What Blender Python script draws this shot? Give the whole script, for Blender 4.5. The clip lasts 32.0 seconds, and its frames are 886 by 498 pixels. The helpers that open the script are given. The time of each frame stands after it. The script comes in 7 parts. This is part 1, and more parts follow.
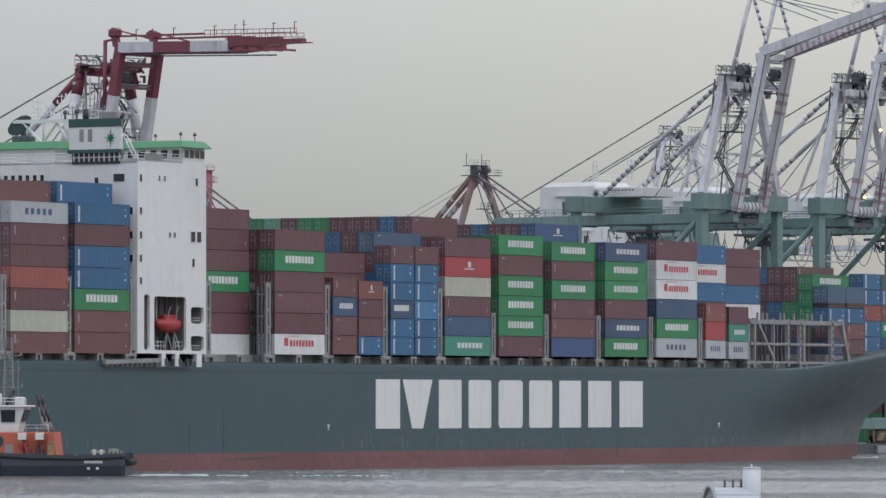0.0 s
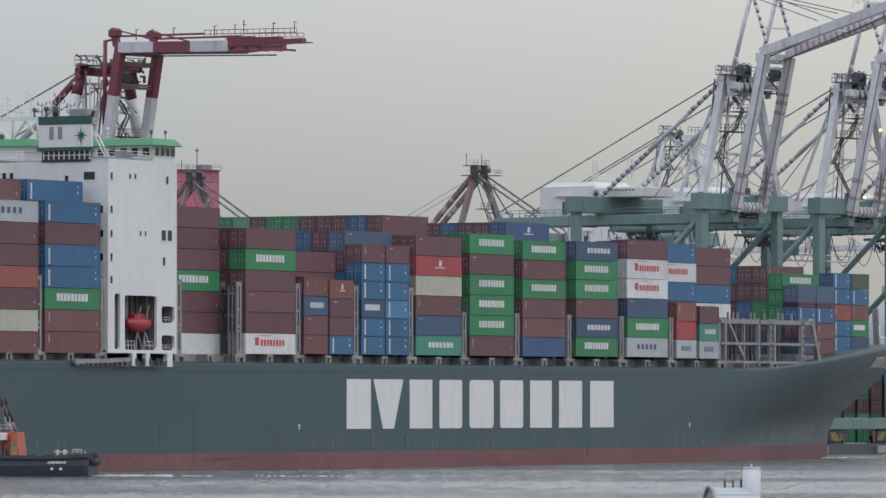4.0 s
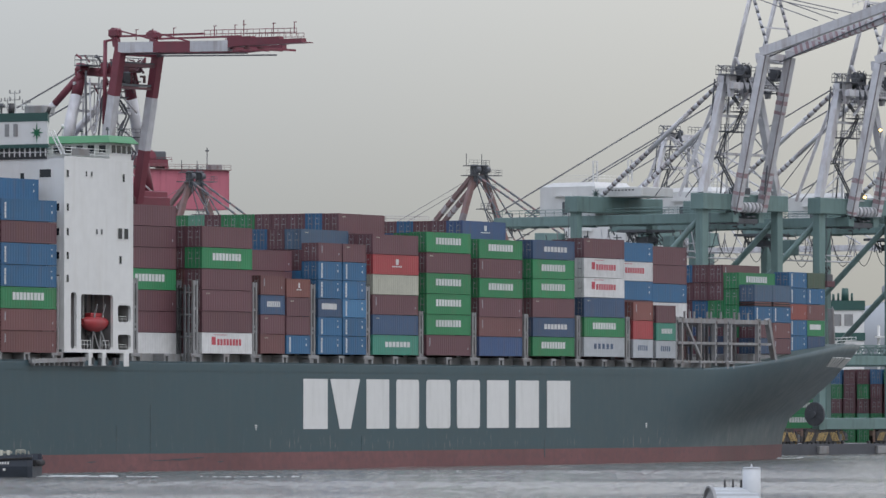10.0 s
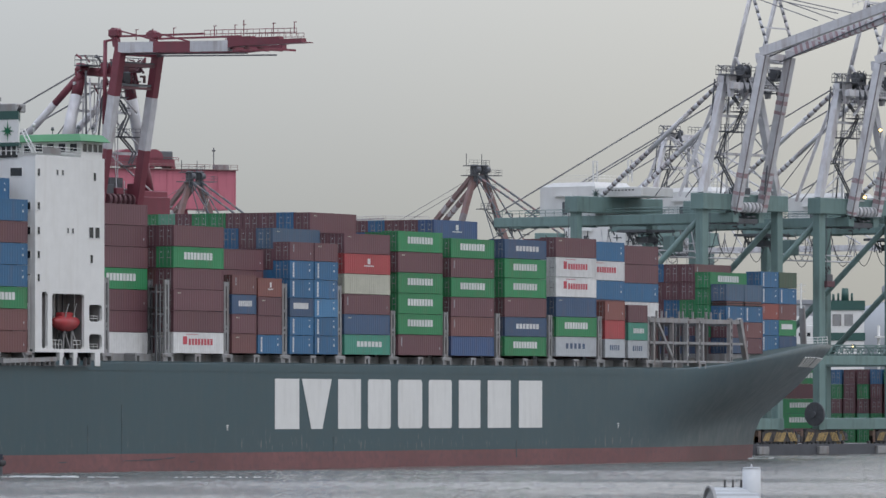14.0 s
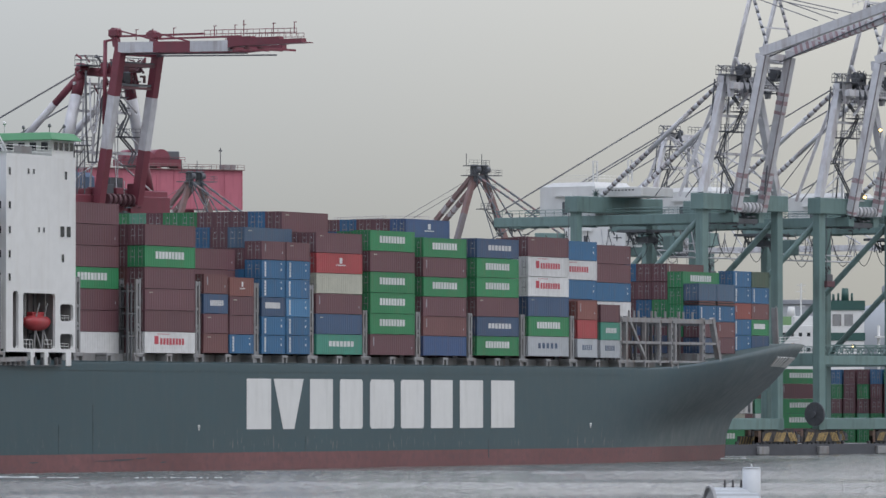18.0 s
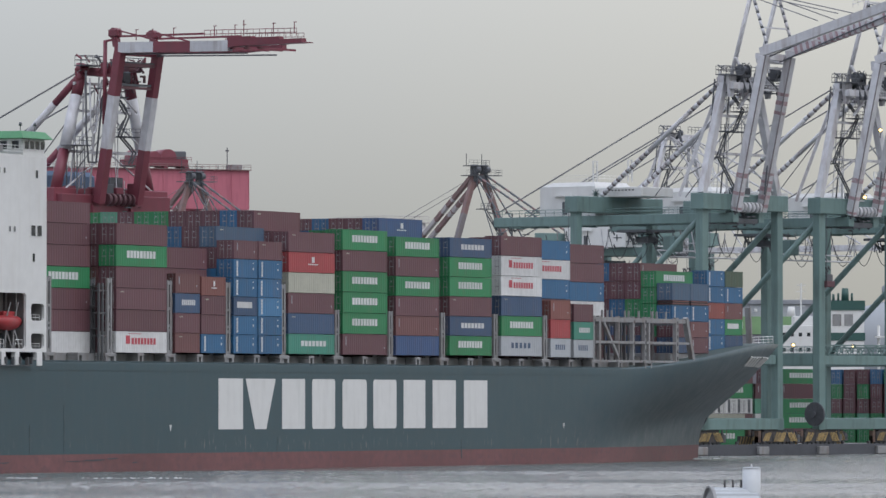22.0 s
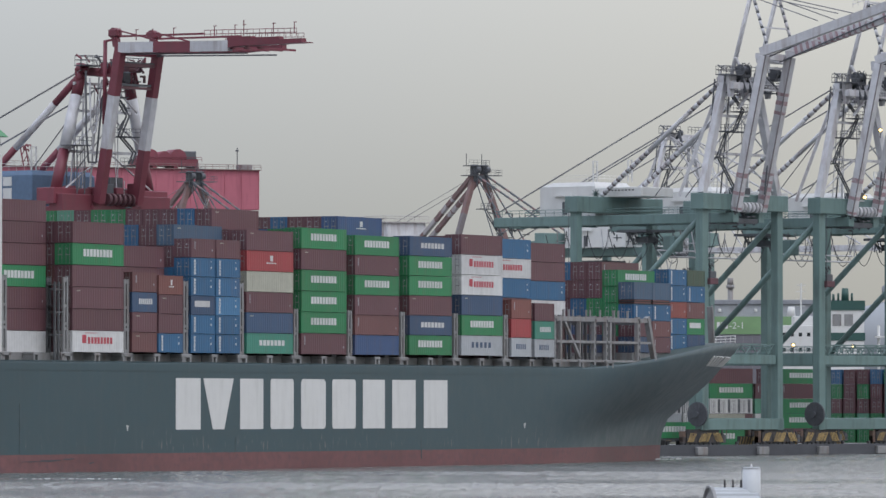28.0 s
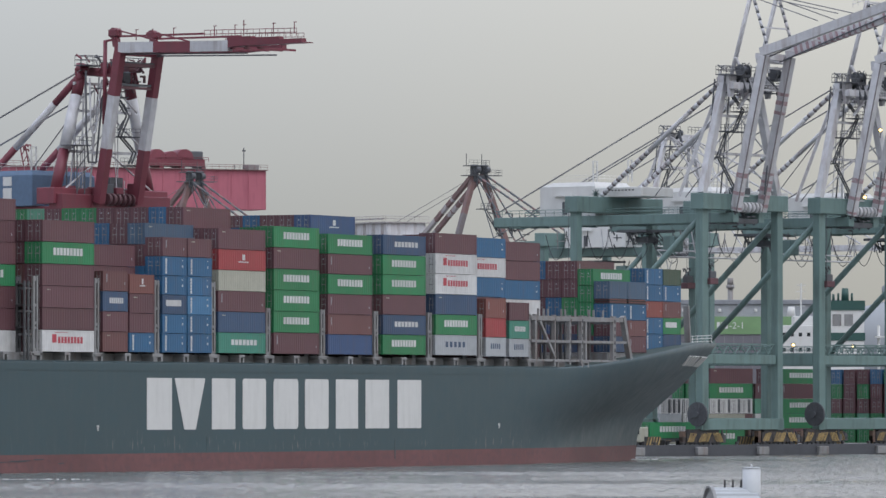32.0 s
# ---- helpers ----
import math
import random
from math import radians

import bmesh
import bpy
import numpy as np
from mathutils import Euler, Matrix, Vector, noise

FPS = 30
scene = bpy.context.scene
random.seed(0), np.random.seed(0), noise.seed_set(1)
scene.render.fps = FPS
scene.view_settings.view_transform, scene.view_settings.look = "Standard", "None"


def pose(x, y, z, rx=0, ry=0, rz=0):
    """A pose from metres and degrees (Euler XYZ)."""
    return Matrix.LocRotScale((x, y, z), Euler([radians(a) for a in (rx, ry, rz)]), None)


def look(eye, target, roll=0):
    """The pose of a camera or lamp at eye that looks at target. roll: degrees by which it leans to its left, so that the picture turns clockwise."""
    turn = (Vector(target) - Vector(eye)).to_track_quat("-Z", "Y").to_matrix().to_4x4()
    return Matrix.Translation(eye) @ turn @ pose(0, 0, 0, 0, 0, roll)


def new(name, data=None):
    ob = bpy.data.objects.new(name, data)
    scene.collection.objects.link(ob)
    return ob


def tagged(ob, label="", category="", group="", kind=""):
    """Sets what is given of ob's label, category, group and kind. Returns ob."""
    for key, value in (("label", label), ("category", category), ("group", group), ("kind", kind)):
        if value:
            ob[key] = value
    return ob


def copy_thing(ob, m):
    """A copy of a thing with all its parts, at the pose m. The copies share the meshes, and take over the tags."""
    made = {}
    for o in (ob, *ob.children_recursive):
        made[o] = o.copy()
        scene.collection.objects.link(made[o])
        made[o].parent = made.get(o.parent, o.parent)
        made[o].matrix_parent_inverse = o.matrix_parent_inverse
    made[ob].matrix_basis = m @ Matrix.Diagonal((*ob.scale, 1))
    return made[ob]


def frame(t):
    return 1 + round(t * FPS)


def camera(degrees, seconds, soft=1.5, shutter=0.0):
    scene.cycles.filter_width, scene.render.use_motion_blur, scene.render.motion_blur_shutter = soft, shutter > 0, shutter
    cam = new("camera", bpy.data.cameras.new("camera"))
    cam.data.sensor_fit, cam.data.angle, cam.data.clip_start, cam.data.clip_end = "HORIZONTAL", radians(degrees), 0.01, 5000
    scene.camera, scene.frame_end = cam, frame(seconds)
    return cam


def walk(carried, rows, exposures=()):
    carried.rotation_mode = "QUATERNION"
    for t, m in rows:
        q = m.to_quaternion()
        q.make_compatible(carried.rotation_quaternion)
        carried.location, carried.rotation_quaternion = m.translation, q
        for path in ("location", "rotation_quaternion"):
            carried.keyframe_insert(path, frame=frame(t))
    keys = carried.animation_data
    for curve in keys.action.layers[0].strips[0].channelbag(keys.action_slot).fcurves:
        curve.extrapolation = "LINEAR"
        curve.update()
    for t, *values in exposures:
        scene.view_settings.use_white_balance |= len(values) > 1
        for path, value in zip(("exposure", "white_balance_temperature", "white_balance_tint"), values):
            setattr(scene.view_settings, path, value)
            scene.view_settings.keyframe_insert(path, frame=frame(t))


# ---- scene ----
# ======== camera: a long lens on a tripod, far across the harbour ========
cam = camera(2 * math.degrees(math.atan(784 / 11500)), 32.0, soft=1.5)
EYE = (0.0, 0.0, 7.77)
walk(cam, [(0, pose(*EYE, 90 + 1.3926, 0, 0)), (32, pose(*EYE, 90 + 1.3926, 0, 0))])

# ======== world, sun, exposure: a hazy overcast afternoon ========
SUN_EL, SUN_ROT = radians(55), radians(140)
world = bpy.data.worlds.new("overcast_sky")
scene.world = world
world.use_nodes = True
wn, wl = world.node_tree.nodes, world.node_tree.links
wn.clear()
sky = wn.new("ShaderNodeTexSky")
sky.sky_type, sky.sun_disc = "NISHITA", False
sky.sun_elevation, sky.sun_rotation, sky.dust_density = SUN_EL, SUN_ROT, 4.0
grey = wn.new("ShaderNodeHueSaturation")
grey.inputs["Saturation"].default_value = 0.15
# the cloud deck: paler overhead than at the horizon, as an overcast sky is
where = wn.new("ShaderNodeTexCoord")
parts_of = wn.new("ShaderNodeSeparateXYZ")
rise = wn.new("ShaderNodeMapRange")
rise.inputs[1].default_value, rise.inputs[2].default_value = 0.03, 0.75
deck = wn.new("ShaderNodeMix")
deck.data_type = "RGBA"
low = wn.new("ShaderNodeMix")
low.data_type = "RGBA"
low.inputs[6].default_value = (5.75, 6.05, 6.2, 1)
low.inputs[7].default_value = (7.25, 7.15, 6.55, 1)
drift = wn.new("ShaderNodeMapRange")
drift.inputs[1].default_value, drift.inputs[2].default_value = -0.09, 0.08
deck.inputs[7].default_value = (13.2, 14.5, 18.0, 1)
veil = wn.new("ShaderNodeMix")
veil.data_type = "RGBA"
veil.inputs["Factor"].default_value = 0.88
bg = wn.new("ShaderNodeBackground")
bg.inputs["Strength"].default_value = 0.085
wout = wn.new("ShaderNodeOutputWorld")
wl.new(where.outputs["Generated"], parts_of.inputs[0])
wl.new(parts_of.outputs["Z"], rise.inputs[0])
wl.new(rise.outputs[0], deck.inputs[0])
wl.new(parts_of.outputs["X"], drift.inputs[0])
wl.new(drift.outputs[0], low.inputs[0])
haze = wn.new("ShaderNodeMapRange")
haze.inputs[1].default_value, haze.inputs[2].default_value = 0.012, 0.064
haze.inputs[3].default_value, haze.inputs[4].default_value = 0.72, 1.05
murk = wn.new("ShaderNodeMix")
murk.data_type, murk.blend_type = "RGBA", "MULTIPLY"
murk.inputs["Factor"].default_value = 1.0
wl.new(parts_of.outputs["Z"], haze.inputs[0])
wl.new(low.outputs[2], murk.inputs[6])
wl.new(haze.outputs[0], murk.inputs[7])
wl.new(murk.outputs[2], deck.inputs[6])
wl.new(sky.outputs[0], grey.inputs["Color"])
wl.new(grey.outputs[0], veil.inputs[6])
wl.new(deck.outputs[2], veil.inputs[7])
wl.new(veil.outputs[2], bg.inputs["Color"])
wl.new(bg.outputs[0], wout.inputs[0])
sun = new("sun", bpy.data.lights.new("sun", "SUN"))
sun.data.energy, sun.data.angle, sun.data.color = 0.8, radians(25), (1.0, 0.97, 0.93)
sun.matrix_world = look((300, -100, 500), (60, 140, 0))
scene.view_settings.exposure = 0.12


# ======== materials ========
def material(name, colour, rough=0.55, metal=0.0, vary=0.12, grain=1.5, broad=0.12, stain=None, amount=0.0, streak=False, bump=0.0, emit=0.0, scuff=None, tone=0.1):
    """A procedural surface: a base colour with fine grain, broad fading, and stains that may run down in streaks."""
    m = bpy.data.materials.new(name)
    m.use_nodes = True
    n, l = m.node_tree.nodes, m.node_tree.links
    p = n["Principled BSDF"]
    p.inputs["Roughness"].default_value, p.inputs["Metallic"].default_value = rough, metal
    if emit:
        p.inputs["Base Color"].default_value = (*colour, 1)
        p.inputs["Emission Color"].default_value = (*colour, 1)
        p.inputs["Emission Strength"].default_value = emit
        return m
    co = n.new("ShaderNodeTexCoord")
    info = n.new("ShaderNodeObjectInfo")

    def spots(scale, stretch=(1, 1, 1), detail=4.0):
        mp = n.new("ShaderNodeMapping")
        mp.inputs["Scale"].default_value = stretch
        l.new(co.outputs["Object"], mp.inputs["Vector"])
        t = n.new("ShaderNodeTexNoise")
        t.noise_dimensions = "4D"
        t.inputs["Scale"].default_value, t.inputs["Detail"].default_value = scale, detail
        w = n.new("ShaderNodeMath")
        w.operation = "MULTIPLY"
        w.inputs[1].default_value = 40.0
        l.new(info.outputs["Random"], w.inputs[0])
        l.new(w.outputs[0], t.inputs["W"])
        l.new(mp.outputs[0], t.inputs["Vector"])
        return t.outputs["Fac"]

    def ramp(fac, lo, hi, a, b):
        r = n.new("ShaderNodeMapRange")
        r.inputs[1].default_value, r.inputs[2].default_value = lo, hi
        r.inputs[3].default_value, r.inputs[4].default_value = a, b
        l.new(fac, r.inputs[0])
        return r.outputs[0]

    def times(a, b):
        k = n.new("ShaderNodeMath")
        k.operation = "MULTIPLY"
        l.new(a, k.inputs[0])
        l.new(b, k.inputs[1])
        return k.outputs[0]

    fine, wide = spots(grain, detail=6.0), spots(broad)
    value = times(ramp(fine, 0.25, 0.75, 1 - vary, 1 + vary), ramp(wide, 0.25, 0.75, 1 - vary, 1 + vary))
    value = times(value, ramp(info.outputs["Random"], 0, 1, 1 - tone, 1 + tone))
    hsv = n.new("ShaderNodeHueSaturation")
    hsv.inputs["Color"].default_value = (*colour, 1)
    l.new(value, hsv.inputs["Value"])
    out = hsv.outputs[0]
    if stain:
        fac = ramp(spots(1.1, (1, 1, 0.12) if streak else (1, 1, 1), 7.0), 0.5, 0.72, 0.0, amount)
        mx = n.new("ShaderNodeMix")
        mx.data_type = "RGBA"
        l.new(fac, mx.inputs[0])
        l.new(out, mx.inputs[6])
        mx.inputs[7].default_value = (*stain, 1)
        out = mx.outputs[2]
    if scuff:
        # rubbed patches in a belt above the waterline, where tugs push
        z = n.new("ShaderNodeSeparateXYZ")
        l.new(co.outputs["Object"], z.inputs[0])
        belt = times(ramp(z.outputs["Z"], 1.8, 2.4, 0, 1), ramp(z.outputs["Z"], 3.0, 5.4, 1, 0))
        worn = times(ramp(spots(1.1, (1.7, 1, 0.42), 10.0), 0.59, 0.67, 0, 1), belt)
        worn = times(worn, ramp(spots(0.07), 0.42, 0.58, 0.2, 0.95))
        mx = n.new("ShaderNodeMix")
        mx.data_type = "RGBA"
        l.new(worn, mx.inputs[0])
        l.new(out, mx.inputs[6])
        mx.inputs[7].default_value = (*scuff, 1)
        out = mx.outputs[2]
    l.new(out, p.inputs["Base Color"])
    l.new(ramp(fine, 0.2, 0.8, rough - 0.08, rough + 0.08), p.inputs["Roughness"])
    if bump:
        bp = n.new("ShaderNodeBump")
        bp.inputs["Strength"].default_value, bp.inputs["Distance"].default_value = bump, 0.05
        l.new(fine, bp.inputs["Height"])
        l.new(bp.outputs[0], p.inputs["Normal"])
    return m


RUST = (0.16, 0.07, 0.04)
GRIME = (0.10, 0.10, 0.10)
BOX_PAINT = {
    "maroon": (0.116, 0.053, 0.063), "brown": (0.142, 0.062, 0.063), "orange": (0.185, 0.070, 0.062), "coral": (0.255, 0.072, 0.062), "olive": (0.065, 0.098, 0.066), "red": (0.30, 0.05, 0.055),
    "green": (0.027, 0.188, 0.075), "blue": (0.03, 0.112, 0.222), "navy": (0.04, 0.075, 0.14), "royal": (0.04, 0.078, 0.175),
    "sky": (0.06, 0.18, 0.33), "teal": (0.05, 0.22, 0.16), "white": (0.55, 0.55, 0.545), "cream": (0.37, 0.365, 0.30),
    "grey": (0.36, 0.38, 0.40), "mint": (0.10, 0.28, 0.19), "slate": (0.06, 0.105, 0.165),
}
BOX = {k: material("paint_" + k, c, 0.5, 0.0, 0.10, 1.2, 0.2, RUST if k not in ("white", "cream", "grey") else (0.22, 0.2, 0.17), 0.2, True)
       for k, c in BOX_PAINT.items()}
GAP = material("shadow_gap_paint", (0.03, 0.03, 0.032), 0.8)
HULL = material("hull_green_paint", (0.037, 0.071, 0.084), 0.42, 0.0, 0.10, 0.5, 0.03, (0.085, 0.105, 0.115), 0.14, True, 0.06, scuff=(0.175, 0.165, 0.16), tone=0.0)
BOOT = material("boot_red_paint", (0.165, 0.073, 0.074), 0.6, 0.0, 0.2, 0.9, 0.06, (0.105, 0.062, 0.072), 0.75, False, 0.2, tone=0.0)
WHITE = material("white_paint", (0.63, 0.63, 0.615), 0.45, 0.0, 0.05, 0.7, 0.08, (0.44, 0.41, 0.37), 0.2, True, tone=0.03)
LETTER = material("hull_letter_white", (0.62, 0.62, 0.605), 0.5, 0.0, 0.03, 0.8, 0.1, (0.40, 0.40, 0.38), 0.25, True, tone=0.015)
ROOF_GREEN = material("roof_green_paint", (0.065, 0.225, 0.10), 0.5, 0.0, 0.08)
DARK_GREEN = material("funnel_dark_green", (0.025, 0.075, 0.065), 0.5, 0.0, 0.08)
STAR_GREEN = material("emblem_green", (0.03, 0.22, 0.11), 0.5)
DECK_AND_RECESS = material("deck_and_recess_shade_green", (0.05, 0.075, 0.07), 0.7)
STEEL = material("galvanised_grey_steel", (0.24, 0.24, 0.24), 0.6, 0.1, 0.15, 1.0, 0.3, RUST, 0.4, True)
# darker copy of the grey steel, also for inner members that stand in shade
DARK_STEEL = material("dark_and_shaded_steel", (0.10, 0.105, 0.11), 0.7, 0.1, 0.15, 1.0, 0.3, RUST, 0.4, True)
DARK = material("dark_opening", (0.02, 0.022, 0.025), 0.4)
GLASS = material("window_dark_glass", (0.02, 0.024, 0.03), 0.12)
BOAT_RED = material("lifeboat_red", (0.33, 0.035, 0.04), 0.45, 0.0, 0.1, 1.5, 0.3, (0.2, 0.05, 0.05), 0.4, True)
CRANE_GREEN = material("crane_green_paint", (0.132, 0.207, 0.197), 0.5, 0.0, 0.10, 0.6, 0.06, (0.07, 0.09, 0.08), 0.5, True)
CRANE_WHITE = material("crane_white_paint", (0.54, 0.54, 0.56), 0.5, 0.0, 0.12, 0.8, 0.1, (0.27, 0.21, 0.20), 0.6, True)
CRANE_RED = material("crane_red_paint", (0.185, 0.042, 0.06), 0.5, 0.0, 0.12, 0.6, 0.1, (0.12, 0.05, 0.06), 0.5, True)
CRANE_BROWN = material("crane_faded_red_paint", (0.20, 0.12, 0.115), 0.6, 0.0, 0.14, 0.6, 0.1, (0.10, 0.12, 0.11), 0.6)
STRIPE_GREY = material("stay_dull_stripe", (0.17, 0.15, 0.155), 0.7, 0.0, 0.2, 1.5, 0.3)
CRANE_FADED = material("crane_chalky_paint", (0.40, 0.38, 0.38), 0.7, 0.0, 0.15, 1.0, 0.2, (0.22, 0.14, 0.13), 0.6)
BAND_RED = material("band_red_paint", (0.36, 0.24, 0.26), 0.6, 0.0, 0.25, 1.5, 0.3, (0.5, 0.48, 0.49), 0.85)
MARK_RED = material("red_lettering", (0.42, 0.06, 0.08), 0.6)
MACHINE = material("machinery_dark_steel", (0.10, 0.105, 0.115), 0.6, 0.2)
CABLE = material("steel_cable", (0.22, 0.22, 0.23), 0.6, 0.3)
PINK = material("girder_pink_red_paint", (0.40, 0.115, 0.155), 0.55, 0.0, 0.08, 0.3, 0.05, (0.25, 0.06, 0.09), 0.5, True)
HOUSE_BLUE = material("machine_house_blue", (0.10, 0.16, 0.25), 0.55)
CONCRETE = material("quay_concrete", (0.30, 0.295, 0.28), 0.85, 0.0, 0.15, 0.5, 0.05, (0.10, 0.10, 0.095), 0.6, False, 0.4)
QUAY_DARK = material("wet_quay_wall", (0.065, 0.068, 0.078), 0.6, 0.0, 0.2, 0.6, 0.08)
ASPHALT = material("yard_asphalt", (0.06, 0.06, 0.06), 0.9, 0.0, 0.15, 0.4, 0.03)
YELLOW = material("hazard_yellow", (0.33, 0.235, 0.10), 0.7, 0.0, 0.25, 1.5, 0.4, (0.08, 0.07, 0.06), 0.7)
BLACK = material("black_paint", (0.035, 0.034, 0.036), 0.6, 0.0, 0.2, 1.0, 0.2, (0.09, 0.07, 0.06), 0.6)
RUSTED = material("rusted_gear", (0.13, 0.085, 0.065), 0.8, 0.0, 0.25, 2.0, 0.5, (0.07, 0.06, 0.06), 0.7)
REEL_GREY = material("wound_grey_cable", (0.075, 0.08, 0.09), 0.7, 0.0, 0.25)
RUBBER = material("black_rubber", (0.016, 0.016, 0.017), 0.85, 0.0, 0.2)
TUG_ORANGE = material("tug_orange_paint", (0.44, 0.105, 0.055), 0.5, 0.0, 0.14, 1.5, 0.3, (0.3, 0.1, 0.06), 0.5, True)
TUG_HULL = material("tug_black_hull", (0.034, 0.042, 0.056), 0.5, 0.0, 0.15)
SHED_GREEN = material("shed_light_green", (0.17, 0.29, 0.14), 0.6, 0.0, 0.08, 0.5, 0.1)
LAMP = material("lamp_glow", (1.0, 0.72, 0.30), emit=3.0)
# hills, town and dome share one pale grey: distance haze put into the colour
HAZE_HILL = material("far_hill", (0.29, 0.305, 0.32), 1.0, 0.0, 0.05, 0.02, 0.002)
SEAM = material("rubbed_seam_paint", (0.050, 0.076, 0.086), 0.55, 0.0, 0.3, 2.0, 0.4, (0.10, 0.105, 0.105), 0.8, tone=0.0)
FOAM = material("white_foam", (0.46, 0.48, 0.485), 0.7, 0.0, 0.2, 2.0, 0.5)


# ======== mesh helpers ========
def link(name, bm, mats, parent=None, label=""):
    me = bpy.data.meshes.new(name)
    bm.to_mesh(me)
    bm.free()
    for m in mats if isinstance(mats, (list, tuple)) else [mats]:
        me.materials.append(m)
    ob = new(name, me)
    if parent:
        ob.parent = parent
    if label:
        ob["label"] = label
    return ob


def part(name, bm, mats, parent, label=""):
    return link(name, bm, mats, parent, label)


def shared(name, mesh, parent, m=None):
    """One more piece on a mesh that alike pieces share."""
    ob = new(name, mesh)
    ob.parent = parent
    if m is not None:
        ob.matrix_basis = m
    return ob


def empty(name, m=None, **tags):
    ob = new(name)
    ob.empty_display_size = 0.5
    if m is not None:
        ob.matrix_basis = m
    return tagged(ob, **tags)


def box(bm, x0, y0, z0, x1, y1, z1, mi=0, bev=0.0):
    v = [bm.verts.new(c) for c in ((x0, y0, z0), (x1, y0, z0), (x1, y1, z0), (x0, y1, z0), (x0, y0, z1), (x1, y0, z1), (x1, y1, z1), (x0, y1, z1))]
    fs = [bm.faces.new([v[i] for i in q]) for q in ((0, 3, 2, 1), (4, 5, 6, 7), (0, 1, 5, 4), (1, 2, 6, 5), (2, 3, 7, 6), (3, 0, 4, 7))]
    for f in fs:
        f.material_index = mi
    if bev:
        r = bmesh.ops.bevel(bm, geom=list({e for f in fs for e in f.edges}), offset=bev, segments=1, affect="EDGES")
        for f in r["faces"]:
            f.material_index = mi
    return v


def beam(bm, a, b, w, h=None, mi=0):
    """A box beam from a to b, w wide across and h deep."""
    a, b = Vector(a), Vector(b)
    d = (b - a).normalized()
    side = d.cross(Vector((0, 0, 1)))
    side = side.normalized() if side.length > 1e-3 else Vector((0, 1, 0))
    up = side.cross(d)
    s, u = side * w / 2, up * (h or w) / 2
    v = [bm.verts.new(p + i * s + j * u) for p in (a, b) for i, j in ((-1, -1), (1, -1), (1, 1), (-1, 1))]
    for q in ((0, 1, 2, 3), (7, 6, 5, 4), (0, 4, 5, 1), (1, 5, 6, 2), (2, 6, 7, 3), (3, 7, 4, 0)):
        f = bm.faces.new([v[i] for i in q])
        f.material_index = mi


def tube(bm, a, b, r, r2=None, n=8, mi=0):
    a, b = Vector(a), Vector(b)
    d = (b - a).normalized()
    side = d.cross(Vector((0, 0, 1)))
    side = side.normalized() if side.length > 1e-3 else Vector((1, 0, 0))
    up = side.cross(d)
    rings = []
    for p, q in ((a, r), (b, r if r2 is None else r2)):
        rings.append([bm.verts.new(p + (side * math.cos(t) + up * math.sin(t)) * q) for t in (2 * math.pi * k / n for k in range(n))])
    for k in range(n):
        f = bm.faces.new((rings[0][k], rings[0][(k + 1) % n], rings[1][(k + 1) % n], rings[1][k]))
        f.material_index = mi
        f.smooth = n > 6
    for ring in (rings[0][::-1], rings[1]):
        bm.faces.new(ring).material_index = mi


def loft(bm, rings, mi=0, closed=True, cap=True, smooth=True):
    rows = [[bm.verts.new(p) for p in r] for r in rings]
    n = len(rows[0])
    for a, b in zip(rows, rows[1:]):
        for k in range(n if closed else n - 1):
            f = bm.faces.new((a[k], a[(k + 1) % n], b[(k + 1) % n], b[k]))
            f.material_index, f.smooth = mi, smooth
    if cap and closed:
        bm.faces.new(rows[0][::-1]).material_index = mi
        bm.faces.new(rows[-1]).material_index = mi
    return rows


def rail(bm, pts, height=1.0, posts=1.8, r=0.03, bars=(1.0, 0.55)):
    """A hand rail along a line of points."""
    for a, b in zip(pts, pts[1:]):
        a, b = Vector(a), Vector(b)
        for k in bars:
            tube(bm, a + Vector((0, 0, height * k)), b + Vector((0, 0, height * k)), r, n=4)
        n = max(1, round((b - a).length / posts))
        for i in range(n + 1):
            p = a.lerp(b, i / n)
            tube(bm, p, p + Vector((0, 0, height)), r, n=4)


B = bmesh.new


def clutter(bm, lo, hi, count, size, width, rnd):
    """A tangle of small struts, ladders and pipes in a block of space."""
    for _ in range(count):
        a = Vector([rnd.uniform(p, q) for p, q in zip(lo, hi)])
        d = [Vector((1, 0, 0)), Vector((0, 1, 0)), Vector((0, 0, 1)), Vector((0, 0.6, 0.8)), Vector((0.6, 0, 0.8)), Vector((-0.6, 0, 0.8))][rnd.randrange(6)]
        b = a + d * rnd.uniform(0.4, 1.0) * size
        b = Vector([min(max(c, p), q) for c, p, q in zip(b, lo, hi)])
        if (b - a).length > 0.3:
            beam(bm, a, b, width * rnd.uniform(0.7, 1.3))

# ======== the ship: u runs to the bow, v from the starboard side to port ========
SHIP_ROWS = [(0, -20.88, 806.69, 60.527), (2, -22.6, 803.2, 60.783), (4, -24.31, 800.07, 61.025), (6, -26.01, 797.25, 61.254), (8, -27.69, 794.68, 61.469),
             (10, -29.37, 792.32, 61.671), (12, -31.03, 790.11, 61.861), (14, -32.68, 788.0, 62.039), (16, -34.33, 785.94, 62.205), (18, -35.96, 783.89, 62.36),
             (20, -37.59, 781.78, 62.503), (22, -39.2, 779.58, 62.636), (24, -40.81, 777.22, 62.759), (26, -42.41, 774.66, 62.871), (28, -44.01, 771.85, 62.974),
             (30, -45.6, 768.73, 63.068), (32, -47.18, 765.26, 63.152)]
SHIP_POSE = [(t, pose(x, y, 0, 0, 0, a)) for t, x, y, a in SHIP_ROWS]
AT_SEA = SHIP_POSE[0][1]
RIDING = []


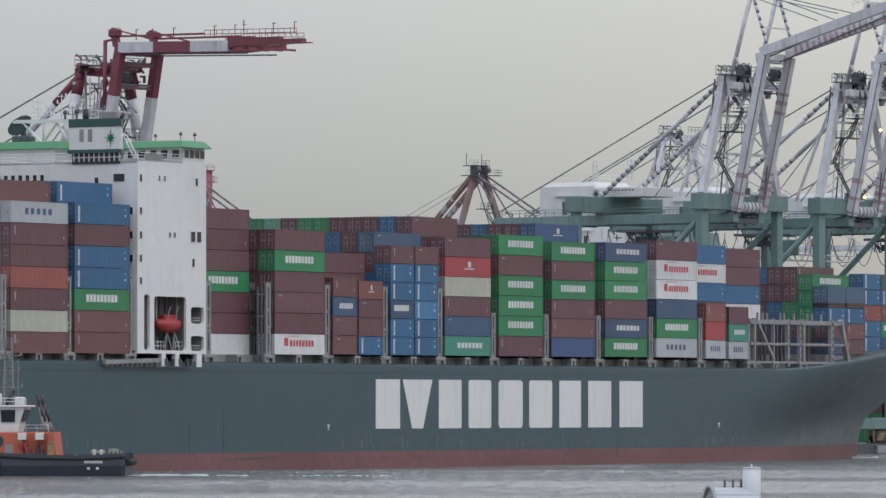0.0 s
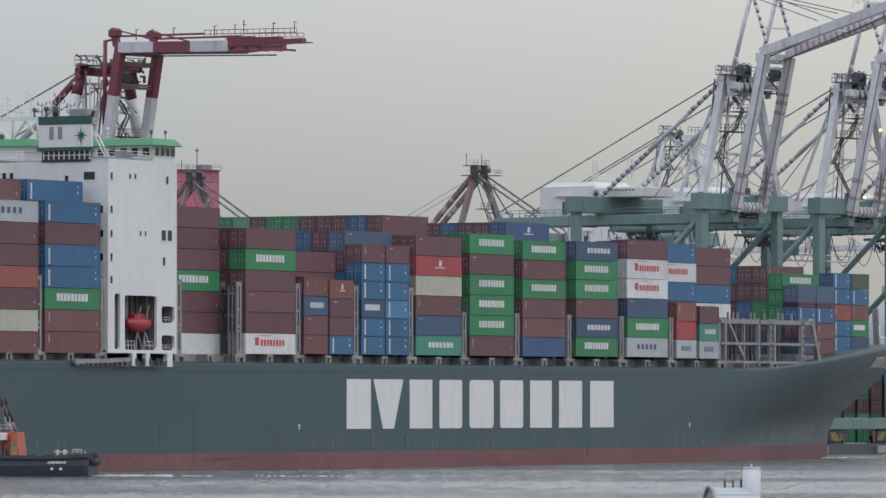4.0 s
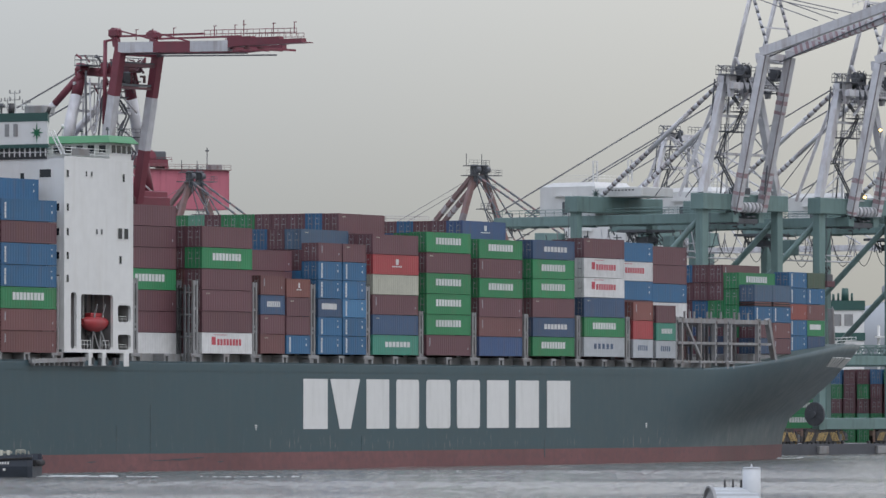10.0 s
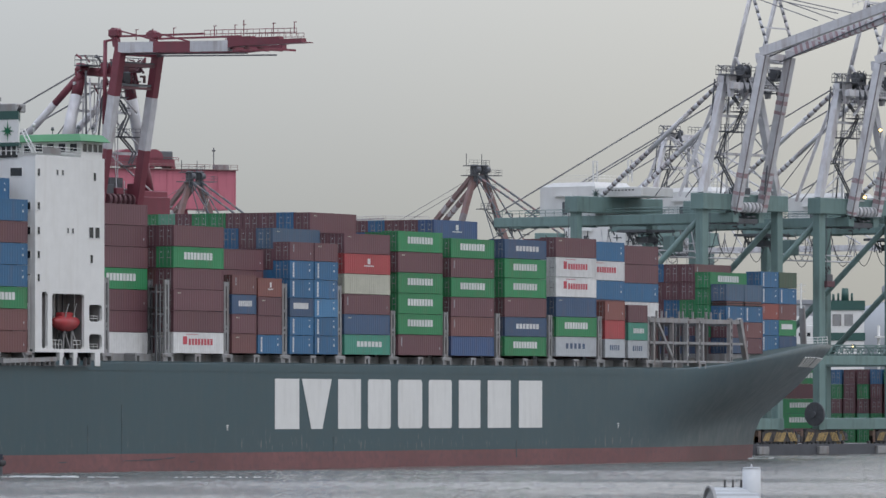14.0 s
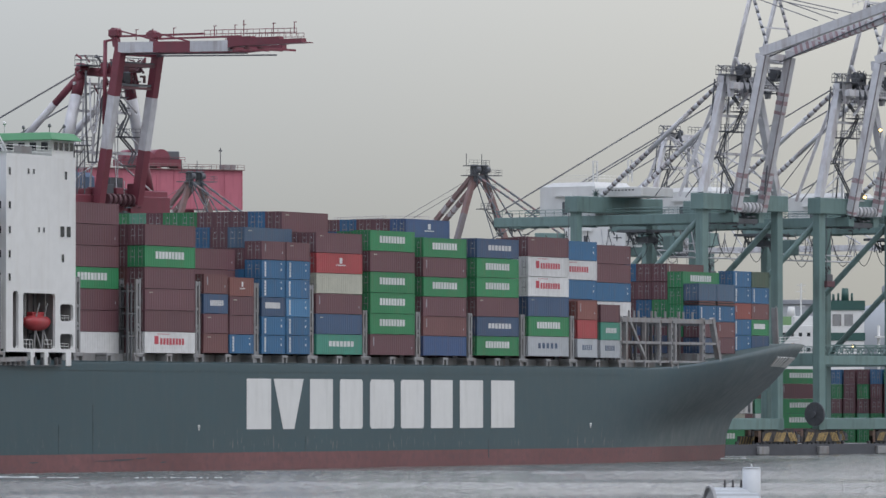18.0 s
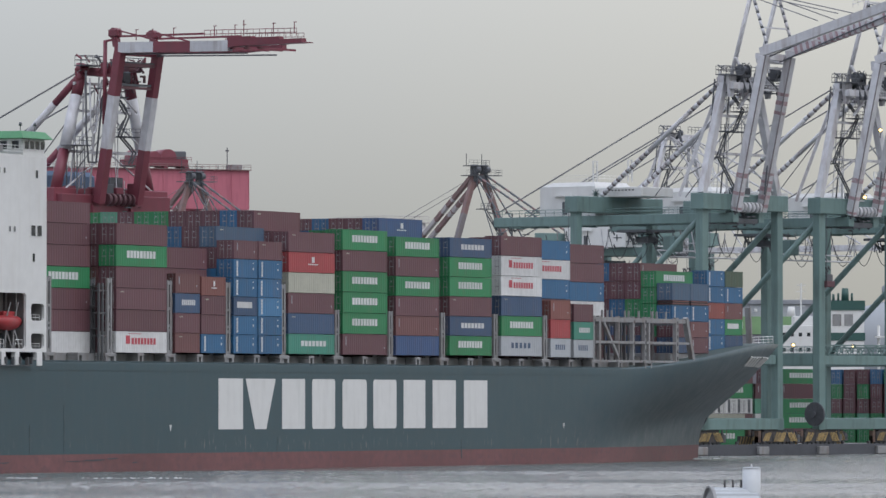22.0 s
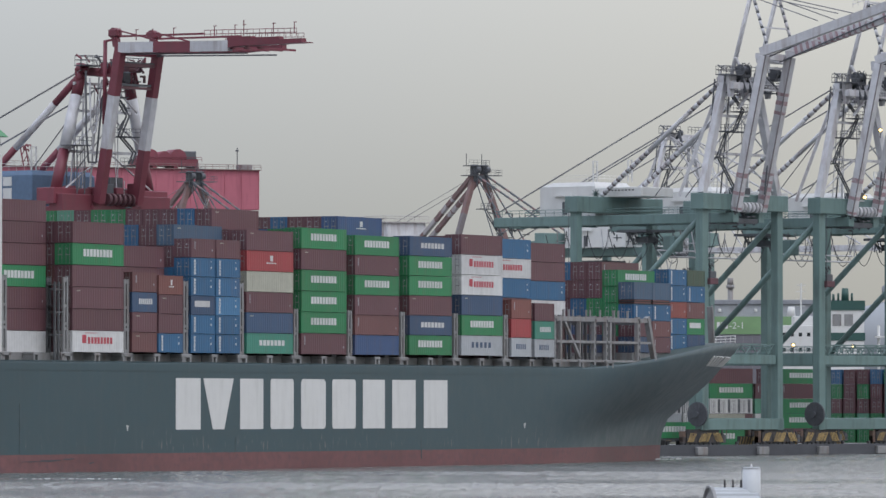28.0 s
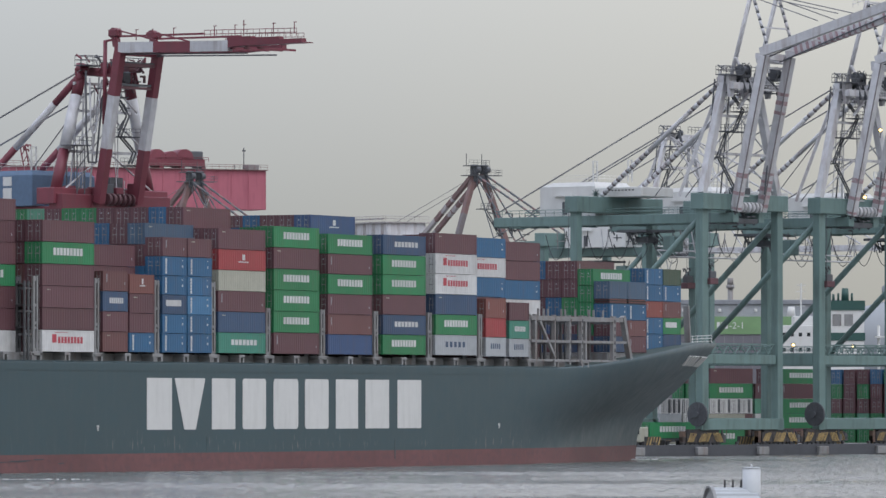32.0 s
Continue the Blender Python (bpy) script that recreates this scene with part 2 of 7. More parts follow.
def rides(ob, local):
    """A thing that rests on the ship, at a place in the ship's space."""
    ob.matrix_basis = AT_SEA @ local
    RIDING.append((ob, local))
    return ob


BEAM = 40.0


def lerp_table(x, table):
    for (a, p), (b, q) in zip(table, table[1:]):
        if x <= b:
            k = max(0.0, (x - a) / (b - a))
            return p + (q - p) * k
    return table[-1][1]


def stem_u(z):
    return lerp_table(z, ((-2, 206.5), (3.6, 207.4), (6.1, 209.8), (8.2, 215.7), (11.6, 224.8), (14.7, 231.0), (17.2, 234.5)))


def sheer(u):
    k = min(1.0, max(0.0, (u - 140) / 60))
    return 13.2 + 3.95 * k * k * (3 - 2 * k) * 0.72 + 1.1 * k


def half_breadth(u, z):
    """A fine waterline and a full deck, joined by a flare that rises towards the bow."""
    end = stem_u(z)
    low, full = max(0.0, (u - 114) / (end - 114)), max(0.0, (u - 154) / (end - 154))
    mid = lerp_table(u, ((110, 4.0), (160, 9.6), (215, 13.8), (235, 14.4)))
    k = min(1.0, max(0.0, (z - mid + 6.0) / 11.0))
    k = k * k * (3 - 2 * k)
    return BEAM / 2 * max(0.0, (1 - low ** 1.6) * (1 - k) + (1 - full ** 2.4) * k)


def build_ship():
    ship = empty("container_ship", AT_SEA, label="huge dark green container ship with a red boot-top, loaded high", category="ship")
    RIDING.append((ship, pose(0, 0, 0)))
    # hull plating
    bm = B()
    stations = [-66, -58] + [-40 + 8 * i for i in range(18)] + [104 + 4 * i for i in range(26)] + [206 + 1.5 * i for i in range(19)]
    levels = (-1.5, 0.0, 1.1, 2.15, 2.16, 3.0, 4.0, 5.0, 6.0, 7.0, 8.0, 9.0, 10.0, 11.0, 12.2)
    grid = {}
    for i, u in enumerate(stations):
        top = sheer(u)
        for j, z in enumerate(levels + tuple(12.2 + (top - 12.2) * f for f in (0.25, 0.5, 0.75, 1.0))):
            uu = min(u, stem_u(z))
            for side in (0, 1):
                h = half_breadth(uu, z)
                grid[i, j, side] = bm.verts.new((uu, BEAM / 2 - h if side == 0 else BEAM / 2 + h, z))
    last = len(levels) + 3
    for i in range(len(stations) - 1):
        for j in range(last):
            for side in (0, 1):
                q = [grid[i, j, side], grid[i + 1, j, side], grid[i + 1, j + 1, side], grid[i, j + 1, side]]
                f = bm.faces.new(q if side == 0 else q[::-1])
                f.material_index, f.smooth = (1 if j < 3 else 0), True
        q = [grid[i, last, 0], grid[i + 1, last, 0], grid[i + 1, last, 1], grid[i, last, 1]]
        f = bm.faces.new(q)
        f.material_index = 2
    col0 = [grid[0, j, 0] for j in range(last + 1)] + [grid[0, j, 1] for j in range(last, -1, -1)]
    bm.faces.new(col0[::-1])
    bmesh.ops.remove_doubles(bm, verts=bm.verts, dist=0.003)
    bmesh.ops.dissolve_degenerate(bm, edges=bm.edges, dist=0.002)
    part("hull", bm, [HULL, BOOT, DECK_AND_RECESS], ship, "dark green hull with a red waterline band")
    # rubbing strakes and the deck edge
    bm = B()
    for z, w in ((12.15, 0.05), (13.24, 0.1)):
        for i in range(26):
            u0, u1 = -66 + 7.9 * i, -66 + 7.9 * (i + 1)
            beam(bm, (u0, 0.02, z), (u1, 0.02, z), 0.12, w)
    part("strake", bm, HULL, ship)
    # plain white shapes where the hull's great lettering stands
    for a, b, inset, round_ in ((25.0, 31.2, 0, 0), (31.9, 39.6, 2.4, 0), (41.3, 47.3, 0, 0), (49.2, 55.3, 0, 0.3), (57.3, 63.9, 0, 0.4), (65.7, 72.1, 0, 0.3), (74.1, 80.2, 0, 0), (82.3, 88.9, 0, 0), (91.3, 98.1, 0, 0)):
        bm = B()
        z0, z1, r = 5.0, 11.3, max(round_, 0.05)
        rim = [(a + inset, z0 + r), (a + inset + r, z0), (b - inset - r, z0), (b - inset, z0 + r), (b, z1 - r), (b - r, z1), (a + r, z1), (a, z1 - r)]
        loft(bm, [[(u, -0.03, z) for u, z in rim], [(u, 0.02, z) for u, z in rim]], smooth=False)
        part("lettering_shape", bm, LETTER, ship, "large plain white painted shape on the hull")
    for u in (13.1, 121.4):
        bm = B()
        v0 = BEAM / 2 - half_breadth(u, 5.2)
        for dz, w in ((0.0, 0.1), (0.24, 0.18), (0.48, 0.28)):
            box(bm, u - w, v0 - 0.05, 4.9 + dz, u + w, v0 + 0.05, 5.08 + dz)
        part("tug_mark", bm, LETTER, ship, "small white mark on the hull")
    # the name at the bow, as bars
    bm = B()
    for u, w in ((190.6, 1.4), (193.0, 1.3), (195.6, 1.5), (198.6, 1.6), (203.6, 1.8), (207.6, 1.9), (212.2, 2.0)):
        z0, z1 = 13.75, 15.1
        p0 = (u, BEAM / 2 - half_breadth(u, z0) - 0.2, z0)
        p1 = (u, BEAM / 2 - half_breadth(u, z1) - 0.2, z1)
        beam(bm, p0, p1, w * 0.4, 0.2)
    part("name_bars", bm, LETTER, ship, "white painted name bars at the bow")["kind"] = "stuff"
    # weld seams and a rope rub on the plating
    for u, z0, z1 in ((-12.3, 2.2, 8.0), (-20.2, 2.2, 5.6), (90.5, 1.0, 3.4), (40.0, 2.2, 4.0)):
        bm = B()
        box(bm, u, -0.03, z0, u + 0.22, 0.01, z1)
        part("plate_seam", bm, SEAM, ship)
    for u0, u1, z, h in ((-12.0, -7.2, 1.30, 0.09), (-7.6, -2.6, 1.36, 0.17), (-2.4, 0.6, 1.55, 0.12), (3.6, 5.2, 1.05, 0.13), (-27.0, -24.6, 1.2, 0.12)):
        bm = B()
        loft(bm, [[(u0, v, z), (u0 + (u1 - u0) * 0.45, v, z - h * 0.5), (u1, v, z + h * 0.4), (u1 - 0.3, v, z + h), (u0 + 0.5, v, z + h * 0.8)] for v in (-0.03, 0.01)], smooth=False)
        part("rub_mark", bm, QUAY_DARK, ship, "dark scrape on the red band")
    # coaming under the boxes
    bm = B()
    box(bm, -64, 1.62, 13.1, -33, 38, 14.0)
    box(bm, -15.6, 1.62, 13.1, 145, 38, 14.2)
    box(bm, 145, 7.5, 13.1, 192, 32.5, 14.9)
    part("hatch_coaming", bm, STEEL, ship)
    bm = B()
    box(bm, 160.9, 2.7, 13.1, 173.4, 37.3, 15.4, 0, 0.05)
    part("hatch_coaming", bm, STEEL, ship)
    # pedestals under the outer stacks
    bm = B()
    box(bm, -1.15, 0.0, 13.19, -0.75, 1.6, 14.1)
    box(bm, 0.75, 0.0, 13.19, 1.15, 1.6, 14.1)
    box(bm, -1.3, 0.0, 13.8, 1.3, 1.6, 14.25, 0, 0.06)
    box(bm, -0.3, 0.25, 13.19, 0.3, 1.6, 13.8)
    first = part("pedestal", bm, STEEL, ship)
    bm = B()
    box(bm, -0.7, 0.0, 13.9, 0.7, 1.6, 14.25, 0, 0.05)
    box(bm, -0.65, 0.05, 13.19, -0.3, 1.6, 13.9)
    box(bm, 0.3, 0.05, 13.19, 0.65, 1.6, 13.9)
    mid = part("pedestal", bm, STEEL, ship)
    gaps = [-60.8, -46.9, -33.4, -15.4, -1.2, 13.2, 27.8, 42.0, 56.3, 70.9, 85.7, 101.0, 115.9, 131.2]
    first.location.x, mid.location.x = gaps[0], -53.5
    for u in gaps[1:]:
        shared("pedestal", first.data, ship, pose(u, 0, 0))
    for a, b in zip(gaps, gaps[1:]):
        if b - a < 18 and a != gaps[0]:
            shared("pedestal", mid.data, ship, pose((a + b) / 2, 0, 0))
    shared("pedestal", mid.data, ship, pose(139, 0, 0))
    shared("pedestal", first.data, ship, pose(148, 0, 0))
    # lashing bridges in the gaps between the bays
    for k, u in enumerate(gaps[:-1]):
        top = 23.2 if u < 50 else 20.2
        bm = B()
        w = 0.62
        # posts farther in get the darker steel: their shade is in the colour
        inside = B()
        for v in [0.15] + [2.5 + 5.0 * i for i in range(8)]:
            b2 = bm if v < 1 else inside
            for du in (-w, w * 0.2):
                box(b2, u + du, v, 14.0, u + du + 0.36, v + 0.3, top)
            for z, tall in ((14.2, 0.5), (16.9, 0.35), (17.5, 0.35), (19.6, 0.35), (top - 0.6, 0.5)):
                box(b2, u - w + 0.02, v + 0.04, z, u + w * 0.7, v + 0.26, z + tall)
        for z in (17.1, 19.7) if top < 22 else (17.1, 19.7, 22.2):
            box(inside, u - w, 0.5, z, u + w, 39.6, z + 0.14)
        part("lashing_bridge", inside, DARK_STEEL, ship, "inner posts and walkways of a lashing bridge, coloured darker for shade")
        part("lashing_bridge", bm, STEEL, ship, "grey steel lashing bridge between container bays")
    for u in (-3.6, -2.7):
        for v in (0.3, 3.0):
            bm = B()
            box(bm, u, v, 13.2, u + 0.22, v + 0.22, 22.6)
            part("platform_post", bm, DARK_STEEL, ship)
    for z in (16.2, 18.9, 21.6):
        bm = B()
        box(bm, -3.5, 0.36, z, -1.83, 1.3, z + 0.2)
        part("platform_floor", bm, DARK_STEEL, ship)
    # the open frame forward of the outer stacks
    # the inner row is coloured darker, as shaded behind the outer one
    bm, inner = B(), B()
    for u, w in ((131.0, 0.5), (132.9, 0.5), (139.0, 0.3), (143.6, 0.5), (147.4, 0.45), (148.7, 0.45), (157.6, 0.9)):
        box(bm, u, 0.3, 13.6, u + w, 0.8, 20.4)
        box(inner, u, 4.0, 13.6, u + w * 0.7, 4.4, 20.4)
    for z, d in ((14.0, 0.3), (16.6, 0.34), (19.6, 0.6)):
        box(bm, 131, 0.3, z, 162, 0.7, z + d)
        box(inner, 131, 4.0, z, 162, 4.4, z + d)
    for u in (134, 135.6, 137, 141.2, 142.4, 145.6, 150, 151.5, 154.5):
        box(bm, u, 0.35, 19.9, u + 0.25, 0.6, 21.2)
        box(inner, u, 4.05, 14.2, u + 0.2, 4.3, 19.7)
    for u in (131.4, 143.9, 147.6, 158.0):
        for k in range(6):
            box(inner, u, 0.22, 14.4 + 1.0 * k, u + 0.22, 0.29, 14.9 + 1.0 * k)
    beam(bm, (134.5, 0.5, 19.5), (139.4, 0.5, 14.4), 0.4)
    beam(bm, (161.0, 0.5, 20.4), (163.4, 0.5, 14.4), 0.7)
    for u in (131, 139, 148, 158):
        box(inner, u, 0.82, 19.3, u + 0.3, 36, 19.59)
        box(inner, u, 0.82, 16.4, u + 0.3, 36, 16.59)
    part("lashing_frame", inner, DARK_STEEL, ship, "inner half of the open steel frame, coloured darker for shade")
    part("lashing_frame", bm, STEEL, ship, "open grey steel frame on the foredeck")
    # bow fittings
    bm = B()
    rail(bm, [(229.6, 18.0, 17.1), (234, 20, 17.3), (229.6, 22, 17.1)], 1.3, 1.0, 0.05, (1.0, 0.66, 0.33))
    part("bow_rail", bm, WHITE, ship)
    for a, b, w in (((187.5, 5.6, 15.6), (187.0, 5.6, 20.9), 1.1), ((208.1, 12, 16.0), (207.4, 12, 22.6), 0.9), ((206.6, 12.5, 16.0), (203.4, 12.5, 19.0), 0.35)):
        bm = B()
        beam(bm, a, b, w, 0.4)
        beam(bm, (a[0] + 0.3, a[1] - 0.25, a[2]), (b[0] + 0.1, b[1] - 0.25, b[2] + 0.3), 0.16, 0.14)
        part("guide_post", bm, STEEL, ship, "pale grey cell guide post on the foredeck")
    bm = B()
    tube(bm, (212, 20, 16.5), (212, 20, 23.0), 0.35, 0.2)
    part("foremast", bm, WHITE, ship)
    build_house(ship)
    return ship


def pierced(bm, u0, u1, z0, z1, v0, v1, holes):
    """A wall along the ship, with holes that go through it: cells between the holes' edges."""
    us = sorted({u0, u1, *[h[0] for h in holes], *[h[1] for h in holes]})
    zs = sorted({z0, z1, *[h[2] for h in holes], *[h[3] for h in holes]})
    spot = {(u, z, v): bm.verts.new((u, v, z)) for u in us for z in zs for v in (v0, v1)}
    solid = {(i, j): not any(h[0] <= us[i] and us[i + 1] <= h[1] and h[2] <= zs[j] and zs[j + 1] <= h[3] for h in holes)
             for i in range(len(us) - 1) for j in range(len(zs) - 1)}
    for (i, j), full in solid.items():
        if not full:
            continue
        a, b, c, d = us[i], us[i + 1], zs[j], zs[j + 1]
        bm.faces.new([spot[a, c, v0], spot[b, c, v0], spot[b, d, v0], spot[a, d, v0]])
        bm.faces.new([spot[a, c, v1], spot[a, d, v1], spot[b, d, v1], spot[b, c, v1]])
        for di, dj, p, q in ((-1, 0, (a, d), (a, c)), (1, 0, (b, c), (b, d)), (0, -1, (a, c), (b, c)), (0, 1, (b, d), (a, d))):
            if not solid.get((i + di, j + dj), False):
                bm.faces.new([spot[*p, v0], spot[*p, v1], spot[*q, v1], spot[*q, v0]])
    bmesh.ops.delete(bm, geom=[v for v in bm.verts if not v.link_faces], context="VERTS")


def window_mesh(w, h):
    bm = B()
    box(bm, -w / 2, -0.03, -h / 2, w / 2, 0.05, h / 2, 1)
    for x0, x1, z0, z1 in ((-w / 2 - 0.07, w / 2 + 0.07, h / 2, h / 2 + 0.07), (-w / 2 - 0.07, w / 2 + 0.07, -h / 2 - 0.07, -h / 2),
                           (-w / 2 - 0.07, -w / 2, -h / 2, h / 2), (w / 2, w / 2 + 0.07, -h / 2, h / 2)):
        box(bm, x0, -0.07, z0, x1, 0.05, z1, 0)
    me = bpy.data.meshes.new("window")
    bm.to_mesh(me)
    bm.free()
    me.materials.append(WHITE)
    me.materials.append(GLASS)
    return me


def build_house(ship):
    """The deckhouse, right across the ship, with its bridge, funnel and boat recess."""
    U0, U1, ZB, ZT = -32.0, -16.3, 13.2, 37.3
    holes = [(-28.2, -20.9, 14.6, 21.1), (-30.5, -29.2, 14.6, 21.3), (-19.8, -16.8, 17.9, 19.9), (-19.8, -16.8, 14.6, 16.4)]
    bm = B()
    pierced(bm, U0, U1, ZB + 1.0, ZT, 0.0, 0.35, holes)
    house = part("deckhouse", bm, WHITE, ship, "tall white deckhouse with few small windows")
    # lower_block is coloured dark for the unlit depth of the recess
    for name, paint, p, q in (("upper_block", WHITE, (U0, 0.35, 21.8), (U1, BEAM, ZT - 0.004)), ("lower_block", DECK_AND_RECESS, (U0 + 0.3, 9.0, ZB), (U1 - 0.3, BEAM, 21.796)),
                              ("recess_floor", DECK_AND_RECESS, (U0, 0.35, 14.2), (U1, 9.0, 14.55)), ("end_wall", WHITE, (U0, 0.35, 14.55), (U0 + 0.3, BEAM, 21.8)),
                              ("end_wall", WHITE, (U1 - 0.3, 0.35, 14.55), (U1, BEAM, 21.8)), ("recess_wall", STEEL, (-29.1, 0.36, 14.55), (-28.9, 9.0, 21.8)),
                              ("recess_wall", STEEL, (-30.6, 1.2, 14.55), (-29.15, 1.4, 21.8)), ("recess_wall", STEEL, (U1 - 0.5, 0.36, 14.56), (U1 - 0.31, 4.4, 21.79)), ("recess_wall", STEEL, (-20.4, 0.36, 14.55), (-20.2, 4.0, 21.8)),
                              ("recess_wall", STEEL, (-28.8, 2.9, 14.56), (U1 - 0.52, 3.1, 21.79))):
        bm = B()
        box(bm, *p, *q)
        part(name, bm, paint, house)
    for a, b, c, d in holes:
        for u, z, du, dz in ((a, c, 0.45, 0.35), (b, c, -0.45, 0.35), (a, d, 0.45, -0.35), (b, d, -0.45, -0.35)):
            bm = B()
            rim = [(u, z), (u + du, z), (u + du * 0.35, z + dz * 0.35), (u, z + dz)]
            loft(bm, [[(p, v, q) for p, q in rim] for v in (0.02, 0.33)], smooth=False)
            part("corner_plate", bm, WHITE, house)
    bm = B()
    for k in range(9):
        u, z = -28.4 + 1.25 * k, 14.6 + (k * 37 % 5) * 0.9
        box(bm, u, 2.6, z, u + 0.5, 2.89, z + 0.8 + (k % 3) * 0.5, 0, 0.04)
        tube(bm, (u + 0.8, 2.75, 14.55), (u + 0.8, 2.75, 21.7), 0.08, n=6)
    part("recess_pipework", bm, MACHINE, house)["kind"] = "stuff"
    for u, w in ((-26.6, 0.9), (-23.5, 0.9), (-18.6, 1.2)):
        bm = B()
        box(bm, u, -0.12, 12.6, u + w, 0.5, 14.19, 0, 0.04)
        part("support_post", bm, WHITE, ship)
    small, pair, tall, wide = window_mesh(0.5, 0.85), window_mesh(0.38, 0.6), window_mesh(0.55, 0.95), window_mesh(1.0, 1.25)
    for z in (36.0 - 0.75, 31.3, 28.4, 25.6, 22.9):
        shared("window", small, house, pose(-31.3, 0, z))
    for u, z, me in ((-27.1, 35.35, pair), (-25.9, 35.35, pair), (-18.6, 35.1, tall), (-24.7, 28.55, pair), (-23.6, 28.55, pair),
                     (-19.4, 28.45, wide), (-18.0, 28.45, wide), (-19.3, 25.3, tall)):
        shared("window", me, house, pose(u, 0, z))
    aft = pose(0, 0, 0, 0, 0, -90)
    for z in (31.3, 28.4, 25.6, 22.9):
        shared("window", small, house, pose(U0, 0.9, z) @ aft)
    for v, z, me in ((2.6, 35.3, window_mesh(1.6, 0.95)), (5.8, 34.9, tall)):
        shared("window", me, house, pose(U0, v, z) @ aft)
    for i in range(12):
        shared("window", tall, house, pose(U0, 13.6 + 1.05 * i, 35.35) @ aft)
    # bridge with its row of windows
    bm = B()
    box(bm, -21.4, 0.2, ZT, -16.5, 39.8, 39.4)
    box(bm, -29.6, 13.4, ZT, -21.41, 39.6, 39.05)
    box(bm, U0, -0.02, ZT - 0.25, U1 + 0.02, BEAM + 0.02, ZT + 0.004)
    bridge = part("bridge", bm, WHITE, ship)
    pane = window_mesh(0.95, 0.95)
    for i in range(4):
        shared("window", pane, bridge, pose(-20.6 + 1.2 * i, 0.2, 38.5))
    for i in range(7):
        shared("window", pane, bridge, pose(-21.4, 1.2 + 1.6 * i, 38.5) @ aft)
    bm = B()
    rings = []
    for z, g in ((39.2, 0.7), (39.25, 0.75), (40.05, 0.1), (40.1, 0.0)):
        rings.append([(-22.2 - g, -g, z), (-16.9 + g, -g, z), (-16.9 + g, BEAM + g, z), (-22.2 - g, BEAM + g, z)])
    loft(bm, rings, smooth=False)
    part("bridge_roof", bm, ROOF_GREEN, ship, "bright green sloping fascia of the bridge roof")
    bm = B()
    loft(bm, [[(-29.9 - g, 13.0 - g, z), (-22.99, 13.0 - g, z), (-22.99, 39.9, z), (-29.9 - g, 39.9, z)] for z, g in ((39.06, 0.5), (39.12, 0.55), (39.95, 0.1), (40.0, 0.0))], smooth=False)
    part("bridge_roof", bm, ROOF_GREEN, ship)
    bm = B()
    rail(bm, [(-21.6, 0.1, ZT), (U0, 0.1, ZT), (U0, BEAM, ZT)], 1.05, 1.6, 0.035, (1.0, 0.66, 0.33))
    part("deck_rail", bm, WHITE, ship)
    bm = B()
    box(bm, -30.2, 0.05, ZT + 0.15, -26.2, 0.12, ZT + 0.95)
    part("wing_screen", bm, STEEL, ship)
    # funnel: broad aft face, narrowing forward
    bm = B()
    f0, f1, fv0, fv1 = -32.4, -27.4, 2.1, 9.5

    def tier(z0, z1, g, mi):
        ring = lambda z: [(f0 - g, fv0 - g, z), (f1 + g, fv0 + 2.9 - g, z), (f1 + g, fv1 - 1.5 + g, z), (f0 - g, fv1 + g, z)]
        loft(bm, [ring(z0), ring(z1)], mi, smooth=False)

    tier(ZT - 0.3, 38.3, -0.25, 3)
    tier(38.3, 38.75, 0.15, 1)
    tier(38.75, 41.45, 0.0, 0)
    tier(41.45, 42.45, 0.05, 1)
    for i in range(10):
        box(bm, f0 + 0.17, fv0 + 0.3 + 0.72 * i, ZT, f0 + 0.27, fv0 + 0.45 + 0.72 * i, 38.3, 0)
    box(bm, f0 + 0.16, fv0, 37.75, f0 + 0.26, fv1, 37.85, 0)
    funnel = part("funnel", bm, [WHITE, DARK_GREEN, BLACK, DARK], ship, "white funnel with dark green bands")
    for v in (6.2, 7.4):
        bm = B()
        box(bm, f0 - 0.05, v, 39.7, f0 + 0.1, v + 0.6, 41.2)
        part("louvre", bm, STEEL, funnel)
    bm = B()
    c, r0, r1 = Vector((f0 - 0.06, 3.55, 40.1)), 0.30, 1.3
    ring = []
    for k in range(16):
        a, r = math.pi * k / 8, (r1 if k % 8 == 4 else r1 * 0.62 if k % 4 == 2 else r1 * 0.74) if k % 2 == 0 else r0
        ring.append(bm.verts.new(c + Vector((0, math.cos(a) * r, math.sin(a) * r))))
    bm.faces.new(ring)
    bmesh.ops.solidify(bm, geom=bm.faces[:], thickness=0.04)
    part("emblem", bm, STAR_GREEN, funnel, "green eight-pointed star")
    bm = B()
    tube(bm, (-31.0, 8.0, 42.4), (-31.0, 8.0, 43.7), 0.35, n=12)
    part("exhaust_pipe", bm, BLACK, funnel)
    bm = B()
    tube(bm, (-31.0, 3.0, 42.4), (-31.0, 2.6, 43.1), 0.22, n=12)
    part("exhaust_pipe", bm, BLACK, funnel)
    bm = B()
    box(bm, -31.0, 3.4, 42.4, -28.6, 6.2, 43.4, 0, 0.1)
    part("vent_box", bm, STEEL, funnel)
    bm = B()
    beam(bm, (f0 + 0.4, 2.0, 40.3), (f0 + 0.4, 0.4, 37.5), 0.12, 0.12)
    beam(bm, (f0 + 0.4, 1.5, 40.3), (f0 + 0.4, -0.1, 37.5), 0.12, 0.12)
    for k in range(7):
        beam(bm, (f0 + 0.4, 2.0 - 0.23 * k, 40.3 - 0.4 * k), (f0 + 0.4, 1.5 - 0.23 * k, 40.3 - 0.4 * k), 0.06)
    part("ladder", bm, WHITE, ship)
    # masts, dish and aerials on the roof
    mast = B()
